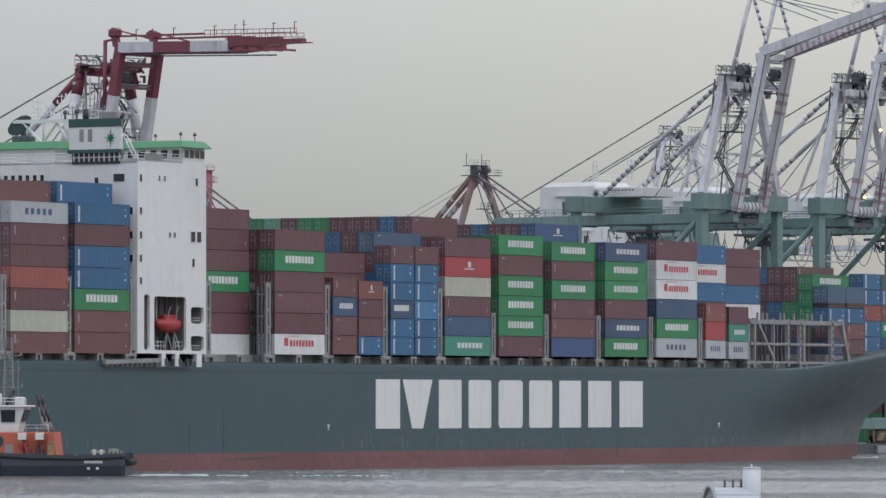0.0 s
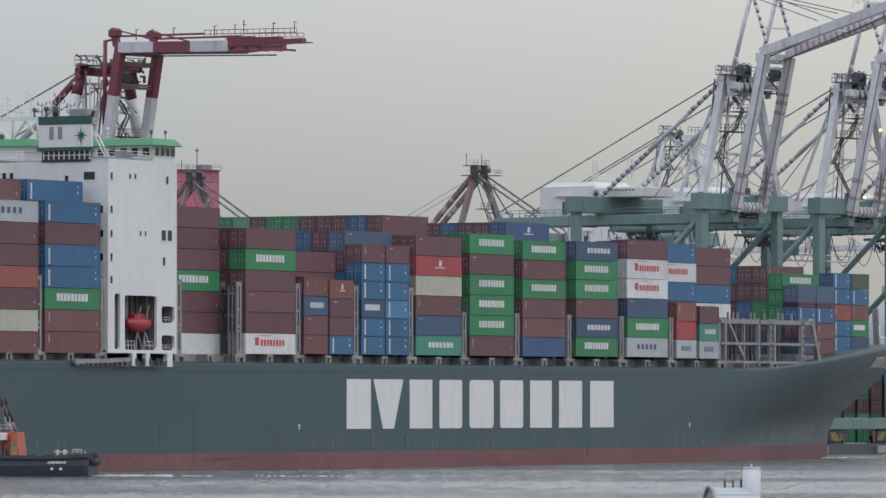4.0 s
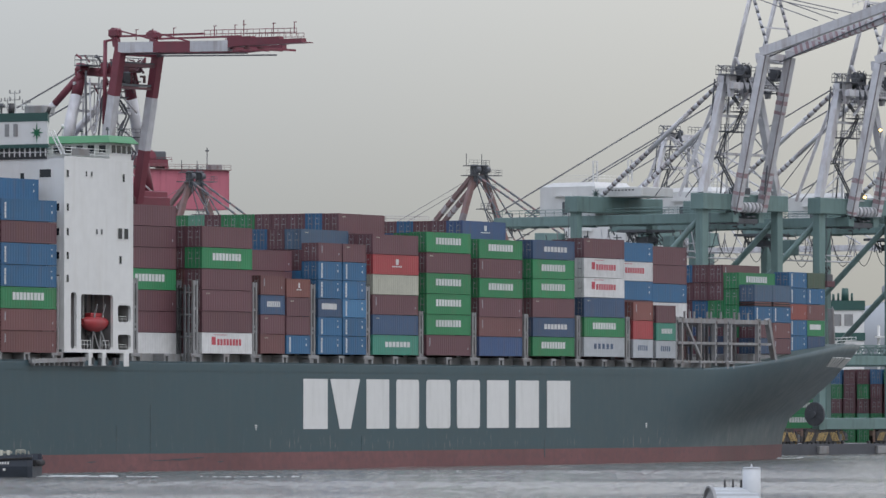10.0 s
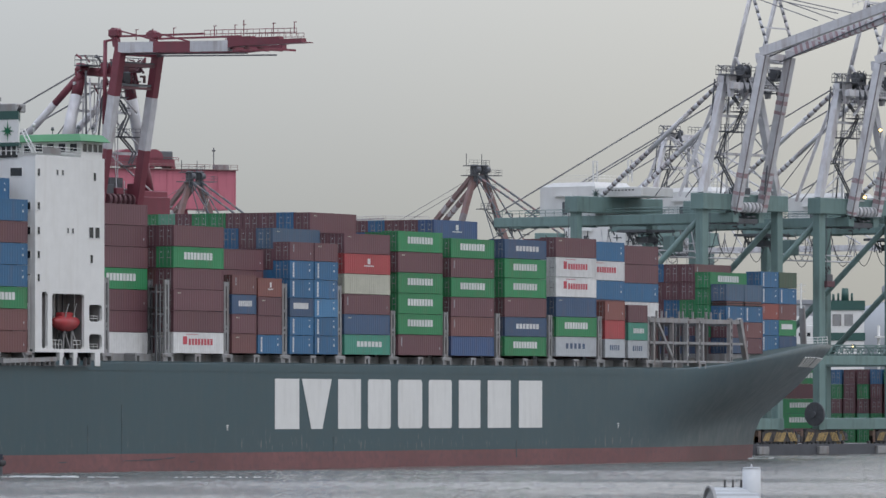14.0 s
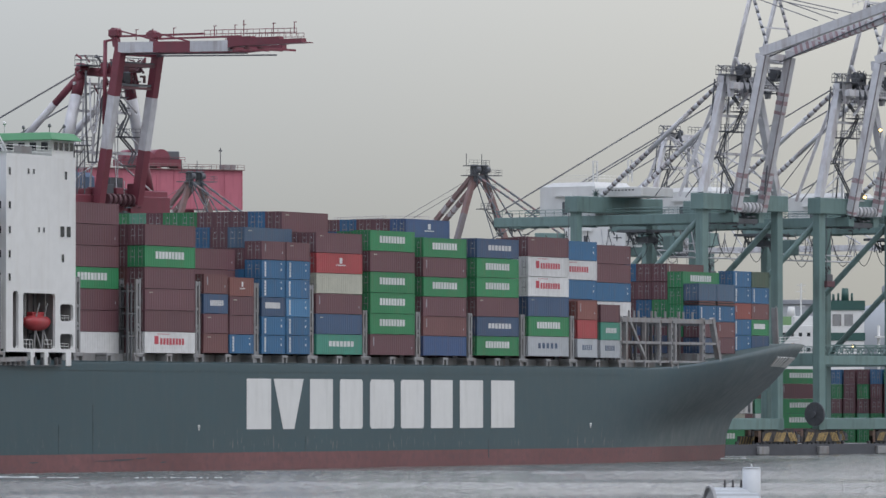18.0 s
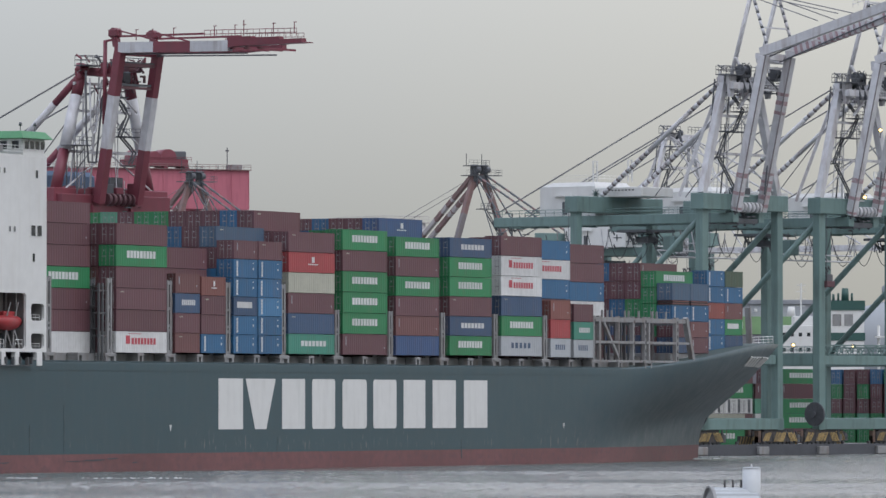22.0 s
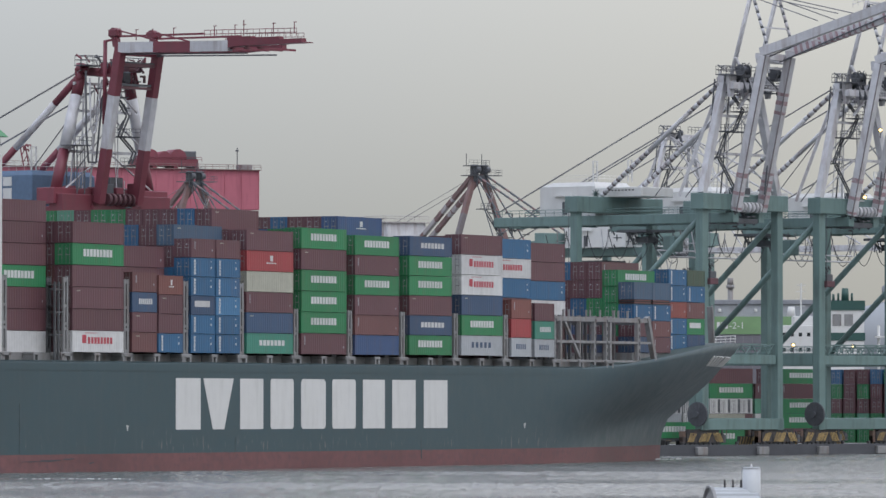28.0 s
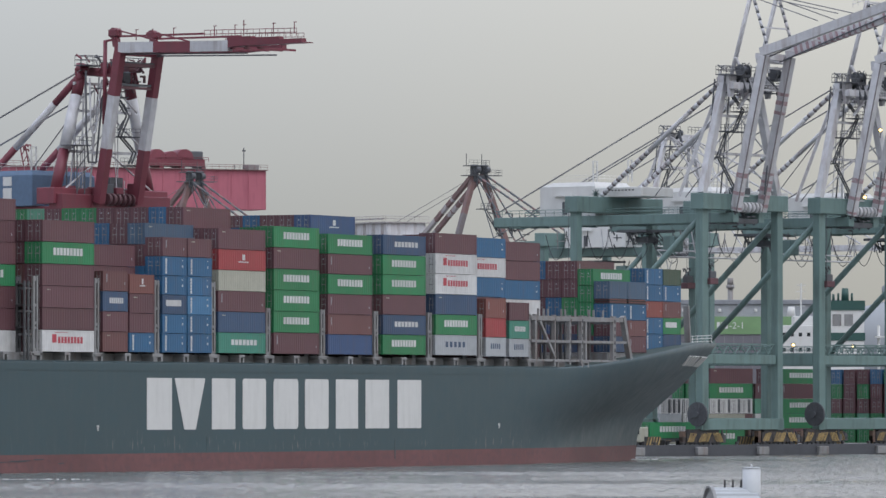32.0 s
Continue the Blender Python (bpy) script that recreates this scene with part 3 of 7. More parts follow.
    for v in (11.6, 15.0, 18.6):
        tube(mast, (-24, v, 40.0), (-24, v, 43.0), 0.17, n=8)
    for v0, v1 in ((10.6, 12.6), (14.4, 12.4), (14.8, 16.8), (18.8, 16.6), (18.8, 21.6)):
        beam(mast, (-24, v0, 40.0), (-24, v1, 42.6), 0.3, 0.22)
    beam(mast, (-24, 9.6, 42.75), (-24, 23.0, 42.75), 0.5, 0.42)
    beam(mast, (-25.2, 9.6, 42.5), (-25.2, 20.0, 42.5), 0.2, 0.2)
    rail(mast, [(-24, 9.6, 42.95), (-24, 20.4, 42.95)], 0.9, 1.1, 0.04)
    part("radar_mast", mast, WHITE, ship, "white lattice mast above the bridge")
    for v, h, w in ((10.3, 44.4, 0.5), (11.9, 45.6, 0.7), (12.9, 44.7, 0.4), (14.4, 44.6, 0.6), (16.0, 46.0, 0.6), (17.6, 44.6, 0.5), (19.4, 45.4, 0.7)):
        bm = B()
        tube(bm, (-24, v, 42.9), (-24, v, h), 0.085, 0.05, n=6)
        for dz in (0.3, 1.1):
            beam(bm, (-24, v - w, h - dz), (-24, v + w, h - dz), 0.08)
            for d in (-w, w):
                tube(bm, (-24, v + d, h - dz), (-24, v + d, h - dz + 0.42), 0.11, 0.07, n=6)
        part("aerial", bm, WHITE if v > 15 else STEEL, ship)
    for v, z, r in ((13.6, 43.6, 0.33), (15.3, 43.5, 0.28)):
        bm = B()
        tube(bm, (-24.3, v, 42.9), (-24.3, v, z), 0.12, n=8)
        tube(bm, (-24.3, v, z), (-24.3, v, z + 0.5), r, r * 0.8, n=12)
        part("signal_lamp", bm, MACHINE, ship)
    bm = B()
    rings = []
    for k in (0.02, 0.35, 0.65, 0.88, 1.0):
        rings.append([(-24 + 0.9 * (1 - k * k) - 0.3 * math.sin(a) * k, 22.1 + 1.75 * math.cos(a) * k, 42.3 + 1.0 * math.sin(a) * k - 0.7 * math.cos(a) * k) for a in (math.pi * i / 10 for i in range(20))])
    loft(bm, rings)
    tube(bm, (-23.2, 22.1, 39.0), (-23.2, 22.1, 42.3), 0.35)
    box(bm, -24.0, 20.9, 40.3, -22.2, 23.3, 41.0, 0, 0.1)
    part("satellite_dish", bm, MACHINE, ship, "dark dish aerial above the bridge")
    for u, v, h in ((-20, 7.6, 42.0), (-19, 5.6, 41.5), (-18, 2.6, 41.7), (-17.5, 0.9, 41.6)):
        bm = B()
        tube(bm, (u, v, 40.0), (u, v, h - 0.65), 0.05, n=6)
        tube(bm, (u, v, h - 0.8), (u, v, h - 0.4), 0.22, 0.14, n=10)
        part("aerial", bm, WHITE if v > 6 else MACHINE, ship)
    # lifeboat in its recess, on two davits
    bm = B()
    rings = []
    for k in range(13):
        t = -1 + k / 6
        s = max(0.12, (1 - abs(t) ** 2.6)) ** 0.6
        ring = []
        for a in (math.pi * i / 8 for i in range(16)):
            x, z = math.cos(a), math.sin(a)
            ring.append((-22.9 + 2.8 * t, 1.4 + 1.05 * s * x, 17.75 + (1.05 if z < 0 else 0.8) * s * z + 0.15 * t * t))
        rings.append(ring)
    loft(bm, rings)
    box(bm, -24.2, 1.0, 18.3, -21.6, 2.0, 18.95, 0, 0.12)
    boat = part("lifeboat", bm, BOAT_RED, ship, "bright red enclosed lifeboat in a recess")
    bm = B()
    for du in (-25.3, -20.7):
        tube(bm, (du, 1.5, 17.9), (du + 0.02, 1.5, 21.78), 0.05, n=5)
    part("grab_line", bm, WHITE, boat)
    bm = B()
    for u in (-24.4, -22.6):
        bm = B()
        beam(bm, (u, 0.8, 14.5), (u + 0.9, 1.2, 16.9), 0.15)
        beam(bm, (u + 1.6, 0.8, 14.5), (u + 0.9, 1.2, 16.9), 0.15)
        part("davit", bm, STEEL, ship)
        bm = B()
        beam(bm, (u + 0.4, 0.8, 18.2), (u + 1.2, 0.8, 20.0), 0.12)
        part("davit_arm", bm, STEEL, ship)
        bm = B()
    rail(bm, [(-28.0, 0.5, 14.55), (-25.2, 0.5, 14.55)], 1.1, 0.7, 0.035)
    rail(bm, [(-22.6, 0.5, 14.55), (-21.0, 0.5, 14.55)], 1.1, 0.7, 0.035)
    rail(bm, [(-19.7, 0.6, 14.55), (-16.9, 0.6, 14.55)], 0.7, 0.9, 0.03)
    rail(bm, [(-19.7, 0.6, 17.9), (-16.9, 0.6, 17.9)], 0.7, 0.9, 0.03)
    part("recess_rail", bm, WHITE, ship)
    # accommodation ladder stowed along the rail
    bm = B()
    beam(bm, (-40, -0.35, 13.1), (-28, -0.35, 13.4), 0.5, 0.5)
    for k in range(11):
        box(bm, -39.6 + 1.1 * k, -0.62, 12.6, -39.5 + 1.1 * k, -0.1, 13.5)
    under = B()
    beam(under, (-31, -0.3, 12.62), (-20.0, -0.3, 12.62), 0.3, 0.1)
    for k, u in enumerate((-31, -29.4, -28.2, -26.0, -24.4, -22.8, -21.2, -20.2)):
        box(under, u, -0.4, 12.6 + 0.2 * (k % 2), u + 0.2, 0.0, 13.6)
    part("gangway_bracket", under, DARK_STEEL, ship)
    part("gangway", bm, STEEL, ship, "grey folded gangway along the rail")


ship = build_ship()

# ======== containers ========
CODE = {"m": "maroon", "b": "brown", "o": "orange", "r": "red", "g": "green", "B": "blue", "n": "navy", "y": "royal", "k": "sky",
        "t": "teal", "w": "white", "c": "cream", "G": "grey", "i": "mint", "s": "slate", "v": "coral", "e": "olive"}
WORDS = {"maroon": "dark maroon", "brown": "brown-red", "orange": "orange-brown", "red": "bright red", "green": "bright green", "blue": "mid blue", "navy": "navy blue",
         "royal": "royal blue", "sky": "light blue", "teal": "teal green", "white": "white", "cream": "cream", "grey": "pale grey", "mint": "pale green", "slate": "slate blue", "coral": "coral red", "olive": "olive green"}
MARKS = {}
MESHES = {}
WIDE = 2.438


def box_body(L, H, colour):
    key = ("body", L, H, colour)
    if key in MESHES:
        return MESHES[key]
    bm = B()
    post, rl, dip = 0.17, 0.13, 0.03
    for x in (0, L - post):
        for y in (0, WIDE - post):
            box(bm, x, y, 0, x + post, y + post, H)
    for y in (0.004, WIDE - rl - 0.004):
        for z in (0.02, H - rl - 0.004):
            box(bm, post, y, z, L - post, y + rl, z + rl)
    for x in (0.004, L - rl - 0.004):
        for z in (0.02, H - rl - 0.004):
            box(bm, x, post, z, x + rl, WIDE - post, z + rl)
    n = int((L - 2 * post) / 0.56)
    step = (L - 2 * post) / n
    for side in (0, 1):
        line = []
        for k in range(n):
            x = post + k * step
            for f, d in ((0.0, dip), (0.36, dip), (0.5, 0.017), (0.86, 0.017)):
                line.append((x + f * step, d))
        line.append((L - post, dip))
        cols = [[bm.verts.new((x, d if side == 0 else WIDE - d, z)) for z in (0.1, H - 0.1)] for x, d in line]
        for a, b in zip(cols, cols[1:]):
            bm.faces.new((a[0], b[0], b[1], a[1]) if side == 0 else (b[0], a[0], a[1], b[1]))
    box(bm, 0.08, 0.08, H - 0.06, L - 0.08, WIDE - 0.08, H - 0.02)
    box(bm, 0.08, 0.08, 0.06, L - 0.08, WIDE - 0.08, 0.14)
    box(bm, L - 0.1, 0.12, 0.1, L - 0.06, WIDE - 0.12, H - 0.1)
    me = bpy.data.meshes.new("container_body")
    bm.to_mesh(me)
    bm.free()
    me.materials.append(BOX[colour])
    MESHES[key] = me
    return me


def door_leaf(H, colour):
    key = ("door", H, colour)
    if key in MESHES:
        return MESHES[key]
    bm = B()
    w = WIDE / 2 - 0.19
    box(bm, 0.05, 0, 0.14, 0.11, w, H - 0.14)
    for y in (0.25, w - 0.28):
        tube(bm, (0.02, y, 0.1), (0.02, y, H - 0.1), 0.03, n=5, mi=1)
        for z in (0.35, H - 0.42):
            box(bm, -0.005, y - 0.07, z, 0.05, y + 0.07, z + 0.12, 0)
    box(bm, 0.03, 0.2, 1.15, 0.05, w - 0.2, 1.25, 1)
    box(bm, 0.035, 0.5, H - 0.75, 0.05, w - 0.42, H - 0.58, 2)
    me = bpy.data.meshes.new("door_leaf")
    bm.to_mesh(me)
    bm.free()
    for m in (BOX[colour], STEEL, BOX["grey"]):
        me.materials.append(m)
    MESHES[key] = me
    return me


def marking(L, H, colour, style):
    """Plain bars where a container carries a name or number; None where it is bare."""
    key = ("mark", L, H, colour, style)
    if key in MESHES:
        return MESHES[key]
    bm = B()

    def bars(x0, x1, z0, z1, n, fill=0.72):
        w = (x1 - x0) / n
        for i in range(n):
            box(bm, x0 + i * w, 0.004, z0, x0 + (i + fill) * w, 0.03, z1)

    paint = BOX["white"]
    if style == "wide":
        bars(2.6, 9.6, H * 0.40, H * 0.40 + 0.88, 9, 0.78)
    elif style == "red":
        paint = MARK_RED
        bars(2.3, 3.3, H * 0.42, H * 0.42 + 1.0, 1, 1.0)
        bars(3.7, 9.7, H * 0.40, H * 0.40 + 0.78, 8, 0.7)
        bars(3.0, 6.0, H - 0.3, H - 0.22, 6)
    elif style == "spaced":
        paint = BOX["navy"]
        bars(L * 0.25, L * 0.76, H * 0.40, H * 0.40 + 0.72, 5, 0.55)
    elif style == "short":
        bars(L * 0.27, L * 0.83, H * 0.40, H * 0.40 + 0.68, 7, 0.76)
    elif style == "upright":
        for z0 in (0.22, 0.60, 0.98, 1.36, 1.74):
            bars(0.75, 1.08 + 0.1 * (z0 % 0.3), z0, min(z0 + 0.34, H - 0.2), 1, 1.0)
        bars(L - 1.15, L - 0.9, 1.0, 1.28, 1, 1.0)
        bars(L - 1.15, L - 0.95, 1.8, 1.95, 1, 1.0)
    elif style == "plate":
        bars(0.9, 4.7, H * 0.42, H * 0.42 + 0.75, 1, 1.0)
    elif style == "small":
        paint = BOX["grey"]
        bars(0.85, 1.0, H * 0.45, H - 0.35, 1, 1.0)
        bars(L - 0.9, L - 0.72, 0.8, 1.05, 1, 1.0)
    elif style == "slats":
        paint = MACHINE
        for k in range(4):
            x = 0.4 + k * (L - 0.6) / 4
            bars(x, x + 1.3, 0.15, H - 0.2, 3, 0.22)
            bars(x + 1.75, x + 2.5, 0.1, H - 0.15, 1, 1.0)
    elif style == "tag":
        paint = BOX["cream"]
        bars(1.0, 1.9, H - 0.5, H - 0.36, 3, 0.7)
    elif style == "badge":
        bars(L * 0.5, L * 0.56, H * 0.5, H * 0.78, 1, 1.0)
        bars(L * 0.42, L * 0.64, H * 0.38, H * 0.44, 6, 0.8)
    me = bpy.data.meshes.new("marking_bars")
    bm.to_mesh(me)
    bm.free()
    me.materials.append(paint)
    MESHES[key] = me
    return me


def container(colour, L, H, local, style=None, group="containers on the ship", on="stacked on the ship's deck", ride=True):
    size = "forty-foot" if L > 8 else "twenty-foot"
    ob = empty("shipping_container", None, label=f"{WORDS[colour]} steel {size} container {on}", category="container", group=group)
    shared("body", box_body(L, H, colour), ob)
    leaf = door_leaf(H, colour)
    shared("door", leaf, ob, pose(0, 0.18, 0))
    shared("door", leaf, ob, pose(0, WIDE / 2 + 0.01, 0))
    if style:
        shared("marking", marking(L, H, colour, style), ob)["kind"] = "stuff"
    if ride:
        rides(ob, local)
    else:
        ob.matrix_basis = local
    return ob


FT40, FT20 = 12.192, 6.058
dice = random.Random(7)


def style_for(c, L):
    if c == "green" and L > 8:
        return "wide"
    if c == "blue":
        return "upright"
    if c in ("maroon", "brown", "orange"):
        return dice.choice(("small", "small", "tag", None))
    return None


HIDDEN = {}


def stack(u, v, z, L, h, tiers, show=99):
    """One stack, bottom first: colour letters, each with an optional style after a colon. Only the upper tiers that show are things of their own."""
    words = tiers.split()
    for k, word in enumerate(words):
        if k < len(words) - show:
            HIDDEN.setdefault(u, []).append((v, z + k * h, L, h, CODE[word[0]]))
            continue
        c, _, style = word.partition(":")
        c = CODE[c]
        container(c, L, h - 0.045, pose(u + dice.uniform(-0.04, 0.04), v + dice.uniform(-0.02, 0.02), z + k * h), style or style_for(c, L))


ROW = 2.5
# the outer stacks, from aft to the bow
stack(-59.6, 0, 14.03, FT40, 2.54, "b c:tag m v m m G:spaced")
stack(-59.6, ROW, 14.03, FT40, 2.54, "m m b m m m m b", 2)
stack(-45.9, 0, 14.11, FT40, 2.555, "b b g B B m B")
stack(-45.9, ROW, 14.11, FT40, 2.555, "b m m B B m B B", 2)
stack(-14.2, ROW, 14.22, FT40, 2.58, "w m m g m m m")
stack(-14.2, 2 * ROW, 14.22, FT40, 2.58, "m m b m m m m", 1)
stack(0.0, 0, 14.3, FT40, 2.60, "w:red m m m g m")
stack(0.0, ROW, 14.3, FT40, 2.60, "m m m b m m", 3)
stack(14.3, 0, 14.4, FT20, 2.43, "b m n:short b")
stack(20.75, 0, 14.4, FT20, 2.36, "B m m:tag o:badge")
stack(14.3, ROW, 14.4, FT40, 2.60, "m m b m m", 2)
stack(28.85, 0, 14.41, FT20, 2.35, "B B n:plate B B m")
stack(35.2, 0, 14.41, FT20, 2.35, "B B k:upright B B m")
stack(28.85, ROW, 14.41, FT40, 2.645, "m m m B m s:tag", 2)
stack(43.0, 0, 14.45, FT40, 2.58, "t:short n:tag m c:tag r:badge m")
stack(43.0, ROW, 14.45, FT40, 2.58, "m m m b m m", 1)
stack(43.0, 2 * ROW, 14.45, FT40, 2.60, "m m m b m m m", 2)
stack(57.4, 0, 14.48, FT40, 2.68, "m g g g m g")
stack(57.4, ROW, 14.48, FT40, 2.66, "m g m g m g", 2)
stack(72.0, 0, 14.5, FT40, 2.575, "y:none b m:small g m g".replace(":none", ""))
stack(72.0, ROW, 14.5, FT40, 2.56, "m b m g m m y:badge", 2)
stack(87.2, 0, 14.6, FT40, 2.60, "g n:short m:tag g g n:short")
stack(87.2, ROW, 14.6, FT40, 2.58, "m n m g m n", 2)
stack(102.3, 0, 14.63, FT40, 2.69, "G:spaced g n:tag w:red w:red m")
stack(102.3, ROW, 14.63, FT40, 2.66, "m g m w w m", 2)
stack(117.2, 0, 14.55, FT20, 2.585, "G:spaced r o")
stack(124.3, 0, 14.55, FT20, 2.46, "G:spaced t:short m")
stack(116.0, ROW, 14.58, FT40, 2.67, "m r m B w:red B", 4)
stack(131.8, 2 * ROW, 14.62, FT40, 2.63, "m m w B m m", 4)
stack(161.0, ROW, 15.45, FT20, 2.28, "n m B")
stack(167.2, ROW, 15.45, FT20, 2.28, "m b B")
stack(161.0, ROW, 22.95, FT20, 2.5, "s")
stack(167.2, ROW, 22.95, FT20, 2.5, "s")
for u in (161.0, 167.2):
    rack = empty("flat_rack", None, label="folded orange and black flat racks lying between containers", category="flat rack", group="flat racks on the ship")
    for k in range(2):
        bm = B()
        box(bm, 0.0, 0.0, 0.33 * k, FT20, WIDE, 0.33 * k + 0.14, 0, 0.02)
        part("platform", bm, BLACK, rack)
        bm = B()
        box(bm, 0.3, 0.05, 0.33 * k + 0.14, FT20 - 0.3, WIDE - 0.05, 0.33 * k + 0.31, 0, 0.02)
        part("folded_end", bm, BOX["orange"], rack)
    rides(rack, pose(u, ROW, 15.45 + 3 * 2.28))
stack(161.0, 2 * ROW, 15.45, FT40, 2.35, "m g g g g")
stack(178.1, 2 * ROW, 15.88, FT20, 2.34, "B B v:small B B")
stack(184.3, 2 * ROW, 15.88, FT20, 2.34, "n g:plate b B e")
# rows whose ends show above or between the outer stacks
for k, t in enumerate(("B", "m", "m", "m", "g", "g", "m", "i", "g", "g", "g")):
    stack(43.0, (3 + k) * ROW, 14.45, FT40, 2.605, "m b m m " + dice.choice("mBn") + " " + ("g" if k == 4 else dice.choice("mmB")) + " " + t, 2)
for k, t in enumerate(("m m", "m B", "m m", "m m", "b m", "m n", "m n")):
    stack(28.85, (2 + k) * ROW, 14.41, FT40, 2.645, "m m m b " + t, 2)
for k, t in enumerate(("m", "m", "B", "m")):
    stack(72.0, (2 + k) * ROW, 14.5, FT40, 2.56, "m m b m " + dice.choice("mgn") + " m " + t, 2)
for k, t in enumerate(("n m g m m", "m y B m m", "y m m m B", "m m y n G")):
    stack(161.0, (3 + k) * ROW, 15.45, FT40, 2.58, t, 4)
for u, r, h, t in ((0.0, 2, 2.6, 6), (0.0, 3, 2.6, 6), (14.3, 2, 2.6, 5), (14.3, 3, 2.6, 5), (57.4, 2, 2.66, 6), (87.2, 2, 2.58, 6), (102.3, 2, 2.66, 6), (116.0, 2, 2.67, 6), (-59.6, 2, 2.54, 8), (-45.9, 2, 2.555, 8)):
    stack(u, r * ROW, 14.45 if u > 10 else 14.2, FT40, h, " ".join(dice.choice("mmmbBng") for _ in range(t)), 1)


def inner_stacks(u, r0, r1, z, h, tiers):
    """The rest of a bay, seen only as a mass: one mesh of loose boxes."""
    bm = B()
    names = list(BOX)
    for v, zz, L, hh, c in HIDDEN.pop(u, []):
        box(bm, u + 0.02, v + 0.03, zz, u + L - 0.02, v + 2.43, zz + hh - 0.03, names.index(c))
    for r in range(r0, r1):
        for k in range(tiers):
            box(bm, u + 0.02, r * ROW + 0.03, z + k * h, u + FT40 - 0.02, r * ROW + 2.44, z + (k + 1) * h - 0.03, names.index(dice.choice(("maroon", "maroon", "maroon", "brown", "brown", "blue", "green", "navy", "orange"))))
    ob = link("stacked_containers", bm, [BOX[c] for c in names])
    tagged(ob, "tight mass of maroon, blue and green containers in the hold rows", "containers", "", "stuff")
    rides(ob, pose(0, 0, 0))


for u, r0, r1, z, h, tiers in ((-59.6, 3, 16, 14.03, 2.54, 8), (-45.9, 3, 16, 14.11, 2.555, 8), (-14.2, 3, 16, 14.22, 2.58, 6),
                               (0.0, 4, 16, 14.3, 2.6, 6), (14.3, 4, 16, 14.4, 2.6, 5), (28.85, 9, 16, 14.41, 2.645, 6), (43.0, 14, 16, 14.45, 2.565, 6),
                               (57.4, 3, 16, 14.48, 2.66, 6), (72.0, 6, 16, 14.5, 2.56, 6), (87.2, 3, 16, 14.6, 2.58, 6), (102.3, 3, 16, 14.63, 2.66, 5),
                               (116.0, 3, 16, 14.58, 2.67, 5), (131.8, 3, 14, 14.62, 2.63, 5), (161.0, 7, 13, 15.45, 2.58, 5), (178.1, 3, 13, 15.88, 2.34, 4)):
    inner_stacks(u, r0, r1, z, h, tiers)

# ======== water, quay and yard ========
QUAY = pose(31.64, 1022.55, 0, 0, 0, 51)


WAVES = 0.6


